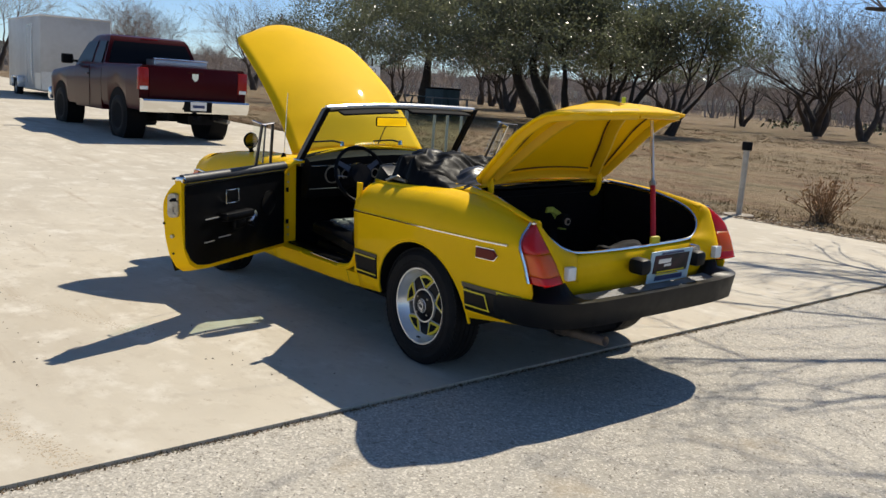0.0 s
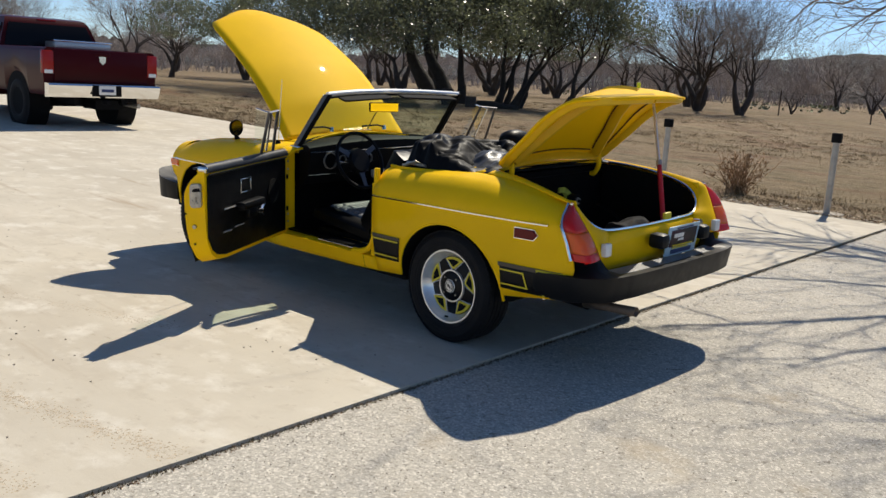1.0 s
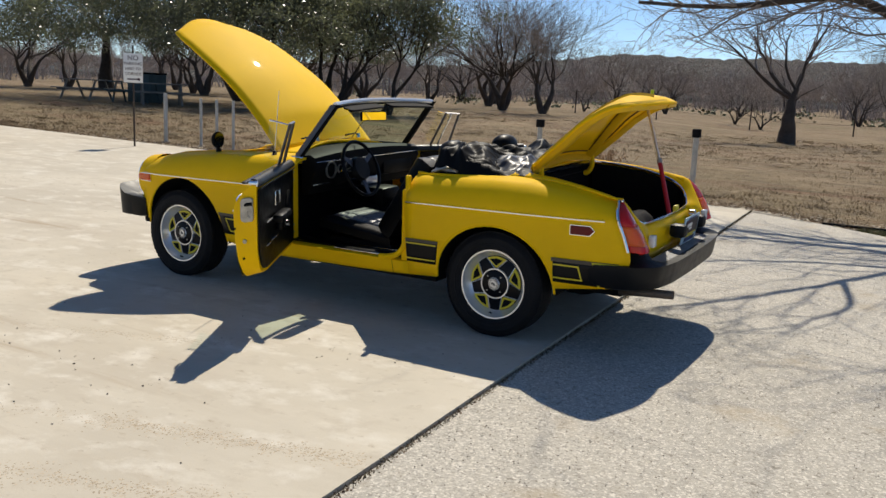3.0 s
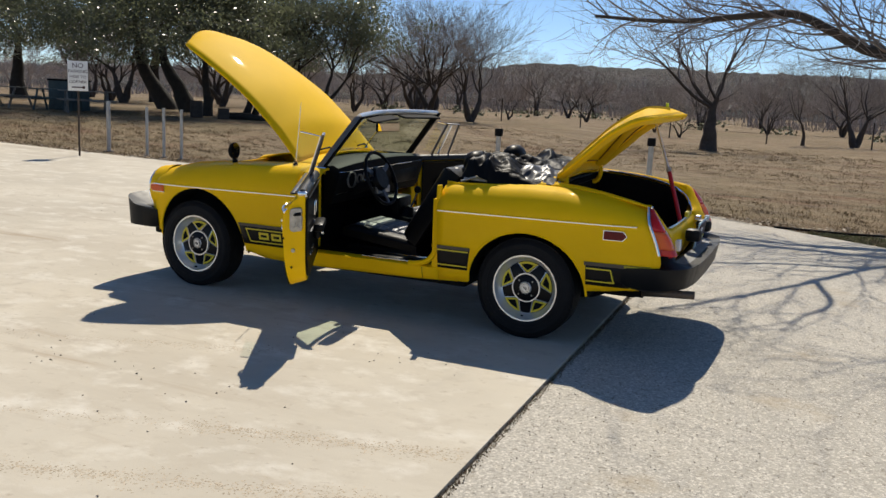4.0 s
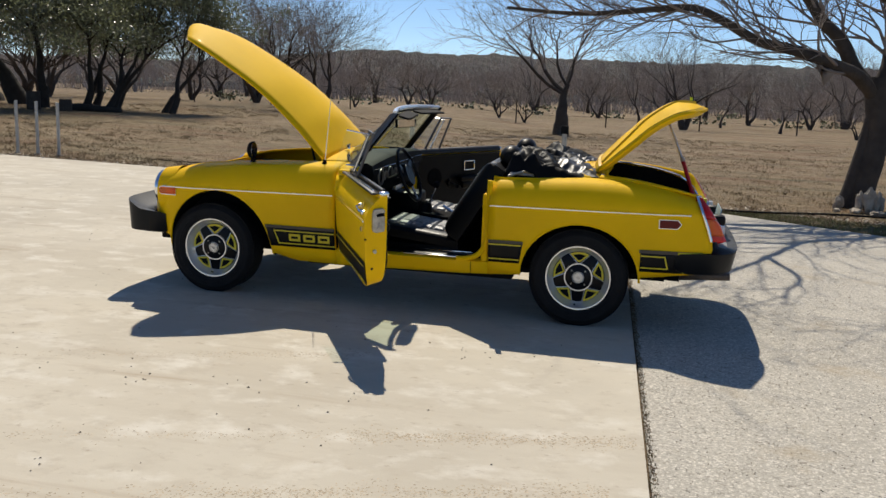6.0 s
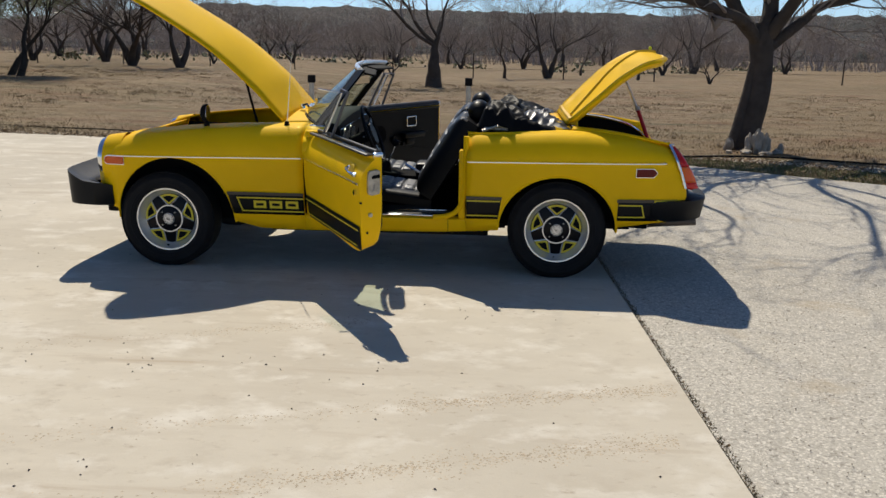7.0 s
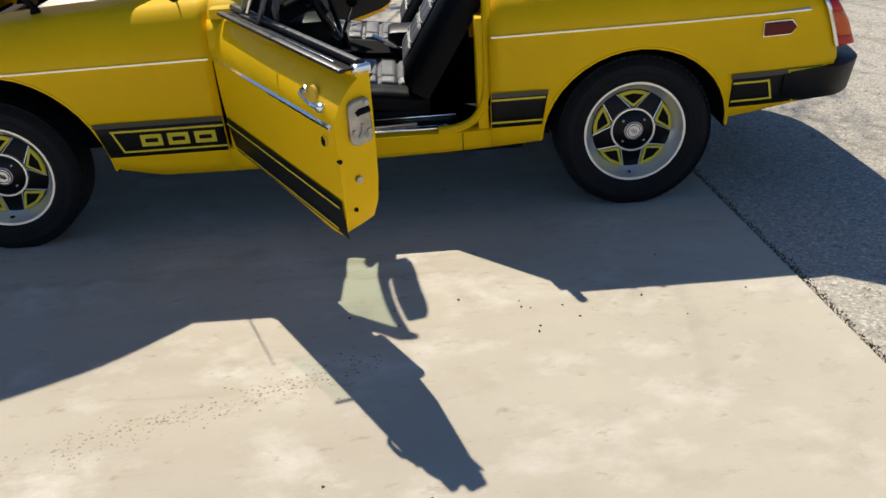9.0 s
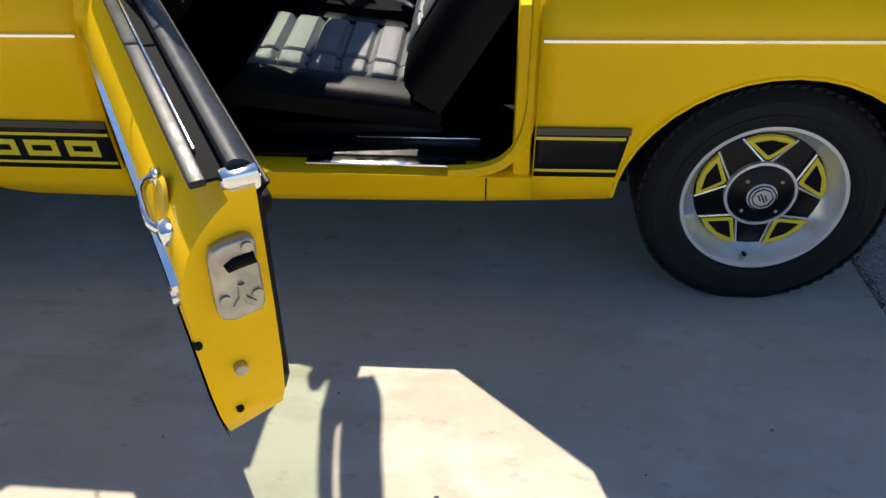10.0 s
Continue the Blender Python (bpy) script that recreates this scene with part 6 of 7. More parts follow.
big.limb(curve([(-3.24, -7.35, -0.3), (-3.23, -7.35, 0.0), (-3.26, -7.33, 0.25), (-3.33, -7.3, 0.6), (-3.37, -7.3, 0.95), (-3.35, -7.3, 1.3), (-3.32, -7.3, 1.52), (-3.33, -7.3, 1.75)], 3), [0.25, 0.245, 0.24, 0.225, 0.205, 0.195, 0.185, 0.178, 0.172, 0.168, 0.162, 0.158, 0.155, 0.155, 0.158, 0.162, 0.168, 0.17, 0.17, 0.16, 0.15, 0.13], 14)
big.limb([Vector(p) for p in ((-3.02, -7.25, -0.1), (-3.10, -7.27, 0.3), (-3.20, -7.28, 0.8), (-3.25, -7.3, 1.2))], [0.10, 0.085, 0.08, 0.06], 8)
BOUGHS = [
    ([(-3.28, -7.3, 1.48), (-2.98, -6.98, 1.75), (-2.56, -6.7, 1.89), (-2.1, -6.6, 2.04), (-1.65, -6.6, 2.14), (-1.2, -6.6, 2.38), (-0.8, -6.6, 2.55), (-0.3, -6.6, 2.53), (0.3, -6.6, 2.47), (0.9, -6.6, 2.46), (1.7, -6.6, 2.52)], 0.095),
    ([(-3.26, -7.3, 1.55), (-2.98, -7.3, 1.86), (-2.78, -7.3, 2.22), (-2.52, -7.3, 2.47), (-2.31, -7.3, 2.76), (-1.9, -7.2, 3.2), (-1.2, -7.1, 3.5), (0.2, -7.1, 3.6), (1.1, -7.0, 3.7), (1.9, -6.7, 3.75)], 0.11),
    ([(-3.33, -7.3, 1.55), (-3.41, -7.3, 1.84), (-3.42, -7.3, 2.1), (-3.40, -7.2, 2.8), (-3.3, -6.9, 3.5), (-3.3, -6.2, 4.3)], 0.14),
    ([(-3.38, -7.3, 1.38), (-3.58, -7.3, 1.55), (-3.87, -7.3, 1.79), (-4.11, -7.3, 2.0), (-4.53, -7.3, 2.1), (-5.6, -7.0, 2.5), (-6.6, -6.8, 2.9)], 0.095),
    ([(-3.40, -7.3, 1.6), (-3.5, -7.8, 2.4), (-3.4, -8.4, 3.4), (-3.2, -9.1, 4.3)], 0.11),
    ([(-2.31, -7.3, 2.76), (-2.0, -6.8, 3.05), (-1.35, -6.55, 3.35), (-0.95, -6.3, 3.55), (-0.5, -5.5, 3.75), (0.1, -4.5, 3.95), (0.5, -3.9, 4.0)], 0.062),
    ([(-0.95, -6.3, 3.55), (-0.55, -6.2, 3.57), (0.2, -5.85, 3.65), (1.0, -5.2, 3.75), (1.6, -4.8, 3.8)], 0.034),
    ([(-0.5, -5.5, 3.75), (-0.6, -4.7, 3.85), (-0.4, -4.2, 3.95), (-0.3, -3.7, 4.0)], 0.03),
    ([(-3.40, -7.2, 2.7), (-2.7, -6.8, 3.0), (-2.21, -6.5, 3.2), (-2.0, -5.9, 3.5), (-1.9, -5.25, 3.8), (-1.5, -4.3, 4.0), (-1.2, -3.6, 4.1)], 0.062),
    ([(-2.21, -6.5, 3.2), (-2.46, -5.83, 3.6), (-2.3, -4.84, 4.0), (-2.1, -4.2, 4.2)], 0.04),
    ([(-3.42, -7.25, 1.6), (-3.8, -6.7, 2.4), (-4.3, -6.0, 3.4), (-4.6, -5.2, 3.9), (-4.9, -4.4, 4.2)], 0.10)]
for pts, rad in BOUGHS:
    pts = curve(pts, 4)
    big.limb(pts, [rad * (1 - 0.78 * k / (len(pts) - 1)) for k in range(len(pts))], 8)
    n = len(pts)
    for k in range(5, n, 2):
        d = (pts[min(k + 1, n - 1)] - pts[k - 1]).normalized()
        for q in range(2 if rad > 0.05 else 1):
            side = rand_dir(r9)
            side = (side - d * side.dot(d)).normalized()
            branch(r9, big, small, pts[k], (d + side * r9.uniform(0.4, 0.9) + Vector((0, 0, 0.12))).normalized(), r9.uniform(0.8, 1.5), max(0.009, rad * 0.28 * (1 - 0.5 * k / n)), 2, 4, 0.02, (4, 4, 5, 4), 0.3)
for v in small.v:
    if v.z < 1.9 and v.x > -2.5:
        v.z = 1.9 + (v.z - 1.9) * 0.1
oak = tagged(empty("tree"), "large leafless tree with long overhanging limbs beside the drive", "tree")
for me in (big.mesh("trunk", BARK), small.mesh("crown", TWIG)):
    o = new(me.name, me)
    o.parent = oak

# honeycombed limestone pieces set at its foot
for k, (x, y, sx, sz) in enumerate(((-2.93, -7.05, 0.085, 0.13), (-3.13, -6.75, 0.075, 0.19), (-3.24, -6.72, 0.10, 0.25), (-3.33, -6.70, 0.07, 0.20), (-3.40, -6.80, 0.065, 0.17), (-3.06, -6.60, 0.10, 0.05), (-3.30, -6.50, 0.12, 0.045), (-3.50, -6.62, 0.09, 0.06), (-3.60, -6.85, 0.07, 0.10), (-2.84, -6.66, 0.06, 0.035))):
    sx, sz = sx * 0.82, sz * 0.8
    bm = bmesh.new()
    bmesh.ops.create_icosphere(bm, subdivisions=3, radius=1)
    for v in bm.verts:
        c = v.co.copy()
        v.co *= 1 + 0.5 * noise.noise(c * 1.3 + Vector((k * 7, 0, 0))) - 0.35 * max(0.0, noise.noise(c * 3.6 + Vector((0, k * 5, 2)))) + 0.16 * noise.noise(c * 7 + Vector((k, 3, 1)))
        v.co = Vector((v.co.x * sx, v.co.y * sx * 0.8, v.co.z * sz))
    ob = part("stone", bm, ROCK, None, m=Matrix.Translation((x, y, -0.03 + sz * 0.75)) @ Matrix.Rotation(k * 1.7, 4, 'Z'), angle=50)
    tagged(ob, "rough pitted limestone rock at the tree's foot", "stone", "stones round the tree")

# ---- posts, sign, fence ----
GALV = material("galvanised_steel", (0.42, 0.42, 0.41), 0.5, metal=0.4, var=0.15, scale=12)
RUSTY = material("rusty_post", (0.06, 0.045, 0.035), 0.8, var=0.3, scale=9)
PALE = material("weathered_white_post", (0.42, 0.40, 0.36), 0.7, var=0.2, scale=8)


def marker_post(x, y, h, label):
    p = tagged(empty("marker_post", Matrix.Translation((x, y, 0))), label, "post", "marker posts along the drive")
    part("shaft", tube([(0, 0, -0.05), (0, 0, h - 0.09)], 0.036, 12), PALE, p)
    part("cap", boxes(((0, 0, h - 0.05), (0.10, 0.09, 0.11)), bev=0.01), DARK, p, "black box lamp on top")
    part("footing", disc(bmesh.new(), (0, 0, -0.015), (0, 0, 1), 0.19, 22, 0.04), ROCK, p, "pale concrete footing")


marker_post(0.80, -6.62, 0.93, "pale marker post with a black top")
marker_post(3.04, -6.74, 0.93, "pale marker post with a black top")
for x, y, h, rad, mat in ((11.17, -7.30, 0.95, 0.038, GALV), (10.15, -7.22, 0.90, 0.027, GALV), (9.77, -7.24, 0.90, 0.027, GALV), (9.36, -7.24, 0.90, 0.027, GALV)):
    p = tagged(empty("steel_post", Matrix.Translation((x, y, lift(x) - 0.03))), "plain galvanised steel pipe post beside the drive", "post", "steel posts beside the drive")
    part("pipe", tube([(0, 0, -0.05), (0, 0, h)], rad, 12), mat, p)
    part("base", disc(bmesh.new(), (0, 0, 0.01), (0, 0, 1), rad * 2.2, 16, 0.03), ROCK, p)

SIGN_INK = material("sign_ink", (0.05, 0.02, 0.03), 0.5)
sm_ = look((10.45, -5.92, 1.42), (-1.6, 5.0, 1.42)) @ Matrix.Rotation(math.pi, 4, 'Y')
sign = tagged(empty("parking_sign", Matrix.Translation((10.45, -5.92, lift(10.4)))), "small white no parking sign on a thin steel post", "sign")
part("post", tube([(0, 0, -0.05), (0, 0, 1.75)], 0.016, 8), RUSTY, sign)
rot = sm_.to_3x3().to_4x4()
brd = part("board", boxes(((0, 0, 0), (0.32, 0.50, 0.008)), bev=0.003), WHITE, sign, "white sign board", m=Matrix.Translation((0, 0, 1.36)) @ rot @ Matrix.Translation((0, 0, 0.024)))


def lettering(text, size, at, parent, mat):
    cu = bpy.data.curves.new("lettering", 'FONT')
    cu.body, cu.size, cu.align_x, cu.align_y = text, size, 'CENTER', 'CENTER'
    cu.extrude = 0.001
    ob = bpy.data.objects.new("tmp", cu)
    scene.collection.objects.link(ob)
    me = bpy.data.meshes.new_from_object(ob.evaluated_get(bpy.context.evaluated_depsgraph_get()))
    bpy.data.objects.remove(ob)
    me.materials.clear()
    me.materials.append(mat)
    o = new("lettering", me)
    o.parent = parent
    o.matrix_local = Matrix.Translation((*at, 0.0065))
    return o


for text, size, y in (("NO", 0.115, 0.17), ("PARKING", 0.073, 0.075), ("HERE TO", 0.065, -0.015), ("CORNER", 0.068, -0.10)):
    lettering(text, size, (0, y), brd, SIGN_INK)
part("arrow", boxes(((0, -0.19, 0.0055), (0.20, 0.022, 0.002)), ((0.09, -0.19, 0.0055), (0.04, 0.045, 0.002))), SIGN_INK, brd)

for k in range(15):
    x = 34 - 4.6 * k
    y = -39.5 - 0.12 * (k % 5)
    p = part("fence_post", tube([(0, 0, -0.2), (0, 0, 1.25)], 0.035, 6), RUSTY, None, m=Matrix.Translation((x, y, ground_z(x, y))) @ Matrix.Rotation(0.04 * math.sin(k * 2.2), 4, 'X'))
    tagged(p, "thin dark steel fence post in the field", "fence post", "fence posts across the field")
for z in (0.5, 0.85, 1.15):
    w = part("fence_wire", tube([(x, -39.5, ground_z(x, -39.5) + z) for x in spans(34, -30.4, 20)], 0.006, 4), RUSTY)
    tagged(w, "thin strand of wire on the field fence", "fence wire", "fence wires")


# dry shrub beside the marker posts
def shrub(x, y, h, n, seed, label):
    r = random.Random(seed)
    w = Wood()
    for k in range(n):
        d = (Vector((r.gauss(0, 0.4), r.gauss(0, 0.4), 1))).normalized()
        p, pts, rads = Vector((r.gauss(0, 0.06), r.gauss(0, 0.06), -0.03)), [], []
        for q in range(5):
            pts.append(p.copy())
            rads.append(0.0075 * (1 - q / 6))
            d = (d + rand_dir(r) * 0.25).normalized()
            p = p + d * h * r.uniform(0.15, 0.3)
        w.limb(pts, rads, 3)
        for q in range(9):
            c = pts[r.randrange(1, 5)] + rand_dir(r) * 0.04
            u = rand_dir(r) * r.uniform(0.012, 0.035)
            w.card(c, u, u.orthogonal().normalized() * u.length * 0.4)
    o = new("dry_shrub", w.mesh("dry_shrub", DRY))
    o.matrix_world = Matrix.Translation((x, y, 0))
    return tagged(o, label, "shrub")


shrub(2.36, -7.6, 0.62, 75, 3, "dry brown leafless shrub in the grass")

# prickly pear clumps scattered in the field
rc = random.Random(21)
pw = Wood()
bases = [(rc.uniform(-25, 45), rc.uniform(-95, -48)) for _ in range(12)] + [(8, -60), (13, -60), (24, -56), (27, -48), (20, -58), (3, -66), (-4, -58)]
for bx, by in bases:
    for k in range(rc.randrange(25, 60)):
        c = Vector((bx + rc.gauss(0, 0.8), by + rc.gauss(0, 0.6), ground_z(bx, by) + abs(rc.gauss(0.2, 0.22))))
        u = (rand_dir(rc) + Vector((0, 0, 0.8))).normalized() * rc.uniform(0.09, 0.16)
        wv = u.cross(rand_dir(rc)).normalized() * u.length * 0.75
        b = len(pw.v)
        for q in range(8):
            a = 6.283 * q / 8
            pw.v.append(c + u * math.cos(a) + wv * math.sin(a))
        nn = u.cross(wv).normalized() * 0.012
        pw.v += [v + nn for v in pw.v[b:b + 8]]
        pw.f += [tuple(range(b, b + 8)), tuple(range(b + 15, b + 7, -1))] + [(b + q, b + (q + 1) % 8, b + 8 + (q + 1) % 8, b + 8 + q) for q in range(8)]
tagged(new("cactus_clumps", pw.mesh("cactus_clumps", CACTUS)), "clumps of prickly pear in the field", "cactus", kind="stuff")


# ---- clutter under the oaks ----
TEAL = material("weathered_teal_paint", (0.055, 0.085, 0.09), 0.7, var=0.2, scale=5)
GREY_WOOD = material("weathered_grey_wood", (0.20, 0.185, 0.165), 0.85, var=0.25, scale=6, bump=0.3, bump_scale=30)


def picnic_table(x, y, turn, mat):
    t = tagged(empty("picnic_table", Matrix.Translation((x, y, ground_z(x, y))) @ Matrix.Rotation(turn, 4, 'Z')), "weathered picnic table standing under the oaks", "table", "picnic tables under the oaks")
    for k in range(5):
        part("top_board", boxes(((0, -0.3 + 0.15 * k, 0.76), (1.8, 0.135, 0.04)), bev=0.006), mat, t)
    for s in (1, -1):
        part("bench", boxes(((0, s * 0.72, 0.45), (1.8, 0.26, 0.04)), bev=0.006), mat, t)
        part("leg", tube([(s * 0.65, -0.65, 0), (s * 0.65, -0.25, 0.74)], 0.04, 6), mat, t)
        part("leg", tube([(s * 0.65, 0.65, 0), (s * 0.65, 0.25, 0.74)], 0.04, 6), mat, t)
        part("cross_beam", boxes(((s * 0.65, 0, 0.42), (0.06, 1.6, 0.08)), bev=0.006), mat, t)


picnic_table(24.6, -18.2, 0.5, TEAL)
picnic_table(22.6, -17.6, 0.9, GREY_WOOD)
picnic_table(26.4, -17.4, 0.2, GREY_WOOD)
bin_ = tagged(empty("equipment_box", Matrix.Translation((25.6, -19.6, ground_z(25.6, -19.6)))), "dark green metal equipment box under the oaks", "box")
part("body", boxes(((0, 0, 0.55), (1.2, 0.9, 1.1)), bev=0.03), TEAL, bin_)
part("lid", boxes(((0, 0, 1.13), (1.26, 0.96, 0.07)), bev=0.02), DARK, bin_)
for x, y, h, rad in ((20.3, -20.6, 0.62, 0.22), (18.9, -20.4, 0.4, 0.2)):
    b = tagged(empty("barrel", Matrix.Translation((x, y, ground_z(x, y)))), "old dark barrel among the oak trunks", "barrel", "barrels under the oaks")
    part("drum", tube([(0, 0, 0), (0, 0, h * 0.5), (0, 0, h)], [rad, rad * 1.06, rad], 14), RUSTY, b)
    part("rim", tube([(rad * math.cos(a), rad * math.sin(a), h) for a in spans(0, 6.2832, 16)], 0.015, 5, cap=False), RUSTY, b)
log = part("log", tube(curve([(19.4, -21.4, 0.36), (18.4, -21.2, 0.38), (17.4, -21.3, 0.32)], 4), [0.15] * 5 + [0.11] * 4, 10), BARK_DARK)
tagged(log, "dark fallen log lying under the oaks", "log")

# ---- litter, weeds and stones on the drive ----
def scatter(name, n, place, size, mat, seed, label, category, blade=False, flat=False, squat=1.0):
    r = np.random.RandomState(seed)
    vs, fs = [], []
    for k in range(n):
        x, y, z = place(r)
        s = size * r.uniform(0.5, 1.3)
        a = r.uniform(0, 6.2832)
        b = len(vs)
        if blade:
            lean = r.normal(0, 0.6, 2) * s
            w = s * 0.10
            vs += [(x - w * math.cos(a), y - w * math.sin(a), z), (x + w * math.cos(a), y + w * math.sin(a), z), (x + lean[0], y + lean[1], z + s)]
            fs.append((b, b + 1, b + 2))
        elif flat:
            t = r.normal(0, 0.35, 2)
            c, q = math.cos(a) * s, math.sin(a) * s
            vs += [(x - c, y - q, z + 0.004 + abs(t[0]) * s), (x - q * 0.5, y + c * 0.5, z + 0.003), (x + c, y + q, z + 0.004 + abs(t[1]) * s), (x + q * 0.5, y - c * 0.5, z + 0.006)]
            fs.append((b, b + 1, b + 2, b + 3))
        else:
            for dx, dy, dz in ((1, 0, 0.3), (-0.4, 0.8, 0.25), (-0.5, -0.7, 0.3), (0, 0, 1.0), (0, 0, -0.3)):
                j = r.uniform(0.7, 1.2)
                vs.append((x + s * j * (dx * math.cos(a) - dy * math.sin(a)), y + s * j * (dx * math.sin(a) + dy * math.cos(a)), z + s * dz * 0.8 * squat))
            fs += [(b, b + 1, b + 3), (b + 1, b + 2, b + 3), (b + 2, b, b + 3), (b + 1, b, b + 4), (b + 2, b + 1, b + 4), (b, b + 2, b + 4)]
    me = bpy.data.meshes.new(name)
    me.from_pydata(vs, [], fs)
    me.materials.append(mat)
    return tagged(new(name, me), label, category, kind="stuff")


STRAW = material("straw_blades", (0.24, 0.172, 0.092), 0.9, island=0.65)
VERGE = material("green_verge_blades", (0.15, 0.17, 0.055), 0.85, island=0.5)
LITTER = material("leaf_litter", (0.20, 0.13, 0.075), 0.9, island=0.6)
LITTER_PALE = material("pale_wood_chips", (0.60, 0.52, 0.39), 0.9, island=0.4)
GRIT = material("grit_stones", (0.16, 0.135, 0.11), 0.9, island=0.6)
WEED = material("joint_weeds", (0.10, 0.085, 0.035), 0.9, island=0.5)


def edge_y(x):
    """The grass edge of the paving."""
    if x > 0.15:
        return -6.45 - lerp(x, (5, 0.0), (16, 0.35), (60, 1.6))
    return lerp(x, (-40, -1.0), (-10, -1.6), (-6.5, -2.4), (-4.2, -3.4), (-3.0, -4.2), (-2.1, -4.9), (-1.1, -5.6), (-0.3, -6.2), (0.15, -6.45))


def in_field(r):
    x = r.uniform(-12, 24)
    d = 26 * r.random_sample() ** 1.8
    y = edge_y(x) - 0.1 - d
    return x, y, ground_z(x, y) - 0.005


TUFTS = np.random.RandomState(31).uniform(0, 1, (2600, 2))


def in_tufts(r):
    """Blades stand thicker in tufts, with thin cover between them."""
    if r.random_sample() < 0.35:
        return in_field(r)
    u, v = TUFTS[r.randint(0, len(TUFTS))]
    x = -12 + 36 * u + r.normal(0, 0.09)
    y = edge_y(x) - 0.12 - 24 * v ** 1.8 + r.normal(0, 0.06)
    return x, y, ground_z(x, y) - 0.005


def on_verge(r):
    """The strip of green grass between the asphalt and the litter under the big tree."""
    x = r.uniform(-7.5, -1.3)
    w = lerp(x, (-7.5, 1.5), (-4.3, 1.5), (-2.8, 1.25), (-1.9, 0.8), (-1.3, 0.3))
    y = edge_y(x) - w * r.random_sample() + r.normal(0, 0.05)
    return x, y, ground_z(x, y) - 0.004


def along_edge(r):
    x = r.uniform(-7, 14)
    verge = lerp(x, (-7, 1.5), (-4.3, 1.5), (-2.8, 1.35), (-1.9, 0.9), (-1.2, 0.2), (-0.6, 0.0))
    y = edge_y(x) - verge - abs(r.normal(0, 0.28)) + 0.10
    return x, y, 0.002 if y > edge_y(x) else ground_z(x, y)


def on_joint(r):
    y = r.uniform(-6.3, 7)
    return joint_x(y) + r.normal(0, 0.010) - 0.018, y, -0.012


def on_slab(r):
    k = r.randint(0, 26)
    cx, cy = [(0.3 + 0.37 * (q * 7 % 13), 1.4 + 0.31 * (q * 5 % 17)) for q in range(26)][k]
    return cx + r.normal(0, 0.28), cy + r.normal(0, 0.10), 0.0


def on_slab_far(r):
    x, y = r.uniform(-0.2, 8), r.uniform(-5, 7)
    return x, y, lift(x)


def on_asphalt(r):
    y = r.uniform(-4, 6)
    return joint_x(y) - 0.1 - 4 * r.random_sample() ** 1.3, y, -0.008


STREAKS = [((4.2, 4.35), (1.15, 3.35)), ((1.15, 3.35), (-0.30, 2.88)), ((3.2, 3.5), (0.7, 2.69)), ((0.7, 2.69), (-0.38, 2.41)), ((3.0, 2.4), (1.74, 1.96)), ((1.74, 1.96), (0.95, 1.66)), ((5.5, 3.9), (2.5, 2.9))]


def on_streak(r):
    a, b = STREAKS[r.choice(len(STREAKS), p=[0.14, 0.27, 0.12, 0.24, 0.05, 0.09, 0.09])]
    u = r.random_sample()
    clump = 0.5 + 0.5 * math.sin(u * 23) * math.sin(u * 7 + a[0])
    return a[0] + (b[0] - a[0]) * u, a[1] + (b[1] - a[1]) * u + r.normal(0, 0.035 * (0.5 + clump)), 0.0


DIRT = material("brown_dirt_crumbs", (0.45, 0.37, 0.265), 0.95, island=0.3)
scatter("dirt_streaks", 5200, on_streak, 0.006, DIRT, 12, "streaks of brown dirt crumbs on the concrete", "dirt", squat=0.10)
scatter("grass_blades", 130000, in_tufts, 0.05, STRAW, 1, "short dry straw-coloured grass blades", "grass", blade=True)
scatter("green_verge", 16000, on_verge, 0.035, VERGE, 14, "short green winter grass between the asphalt and the litter", "grass", blade=True)
scatter("fallen_leaves", 7000, in_field, 0.026, LITTER, 15, "dry brown leaves scattered over the field", "leaves", flat=True)
scatter("leaf_litter", 9000, along_edge, 0.030, LITTER, 2, "brown leaf litter along the edge of the drive", "leaves", flat=True)
scatter("wood_chips", 6500, along_edge, 0.028, LITTER_PALE, 3, "pale chips and litter along the edge of the drive", "chips", flat=True)
scatter("joint_weeds", 4500, on_joint, 0.014, WEED, 4, "dry weeds and dirt in the paving joint", "weeds", blade=True)
scatter("joint_grit", 3600, on_joint, 0.0048, LITTER, 5, "dark grit caught in the paving joint", "grit")
scatter("drive_grit", 300, on_slab, 0.0062, GRIT, 6, "small dark stones scattered on the concrete", "grit")
scatter("drive_grit", 240, on_slab_far, 0.006, GRIT, 7, "small dark stones scattered on the concrete", "grit")
scatter("road_grit", 9000, on_asphalt, 0.0042, ROCK, 8, "loose pale chips on the asphalt", "grit")
for a, b, rad in (((9.0, -8.2, 0.01), (5.6, -7.4, 0.0), 0.008), ((6.0, -7.0, -0.02), (3.9, -6.9, -0.02), 0.007), ((-0.9, -5.75, 0.0), (-3.4, -6.05, 0.0), 0.014), ((-3.35, -6.05, 0.0), (-6.5, -4.9, 0.0), 0.014)):
    a, b = Vector(a), Vector(b)
    o = part("hose", tube(curve([a, a.lerp(b, 0.35) + Vector((0, 0.10, 0)), a.lerp(b, 0.7) - Vector((0, 0.08, 0)), b], 8), rad, 6), DARK)
    tagged(o, "thin dark hose lying in the grass beside the drive", "hose")

# ---- pickup truck and cargo trailer ----
MAROON = material("maroon_paint", (0.045, 0.003, 0.0055), 0.30, coat=0.04, coat_rough=0.06, spec=0.10, var=0.1, scale=3)
WHITE_SKIN = material("trailer_white_skin", (0.50, 0.50, 0.49), 0.45, var=0.08, scale=1.5, second=(0.40, 0.39, 0.37), second_scale=0.7)
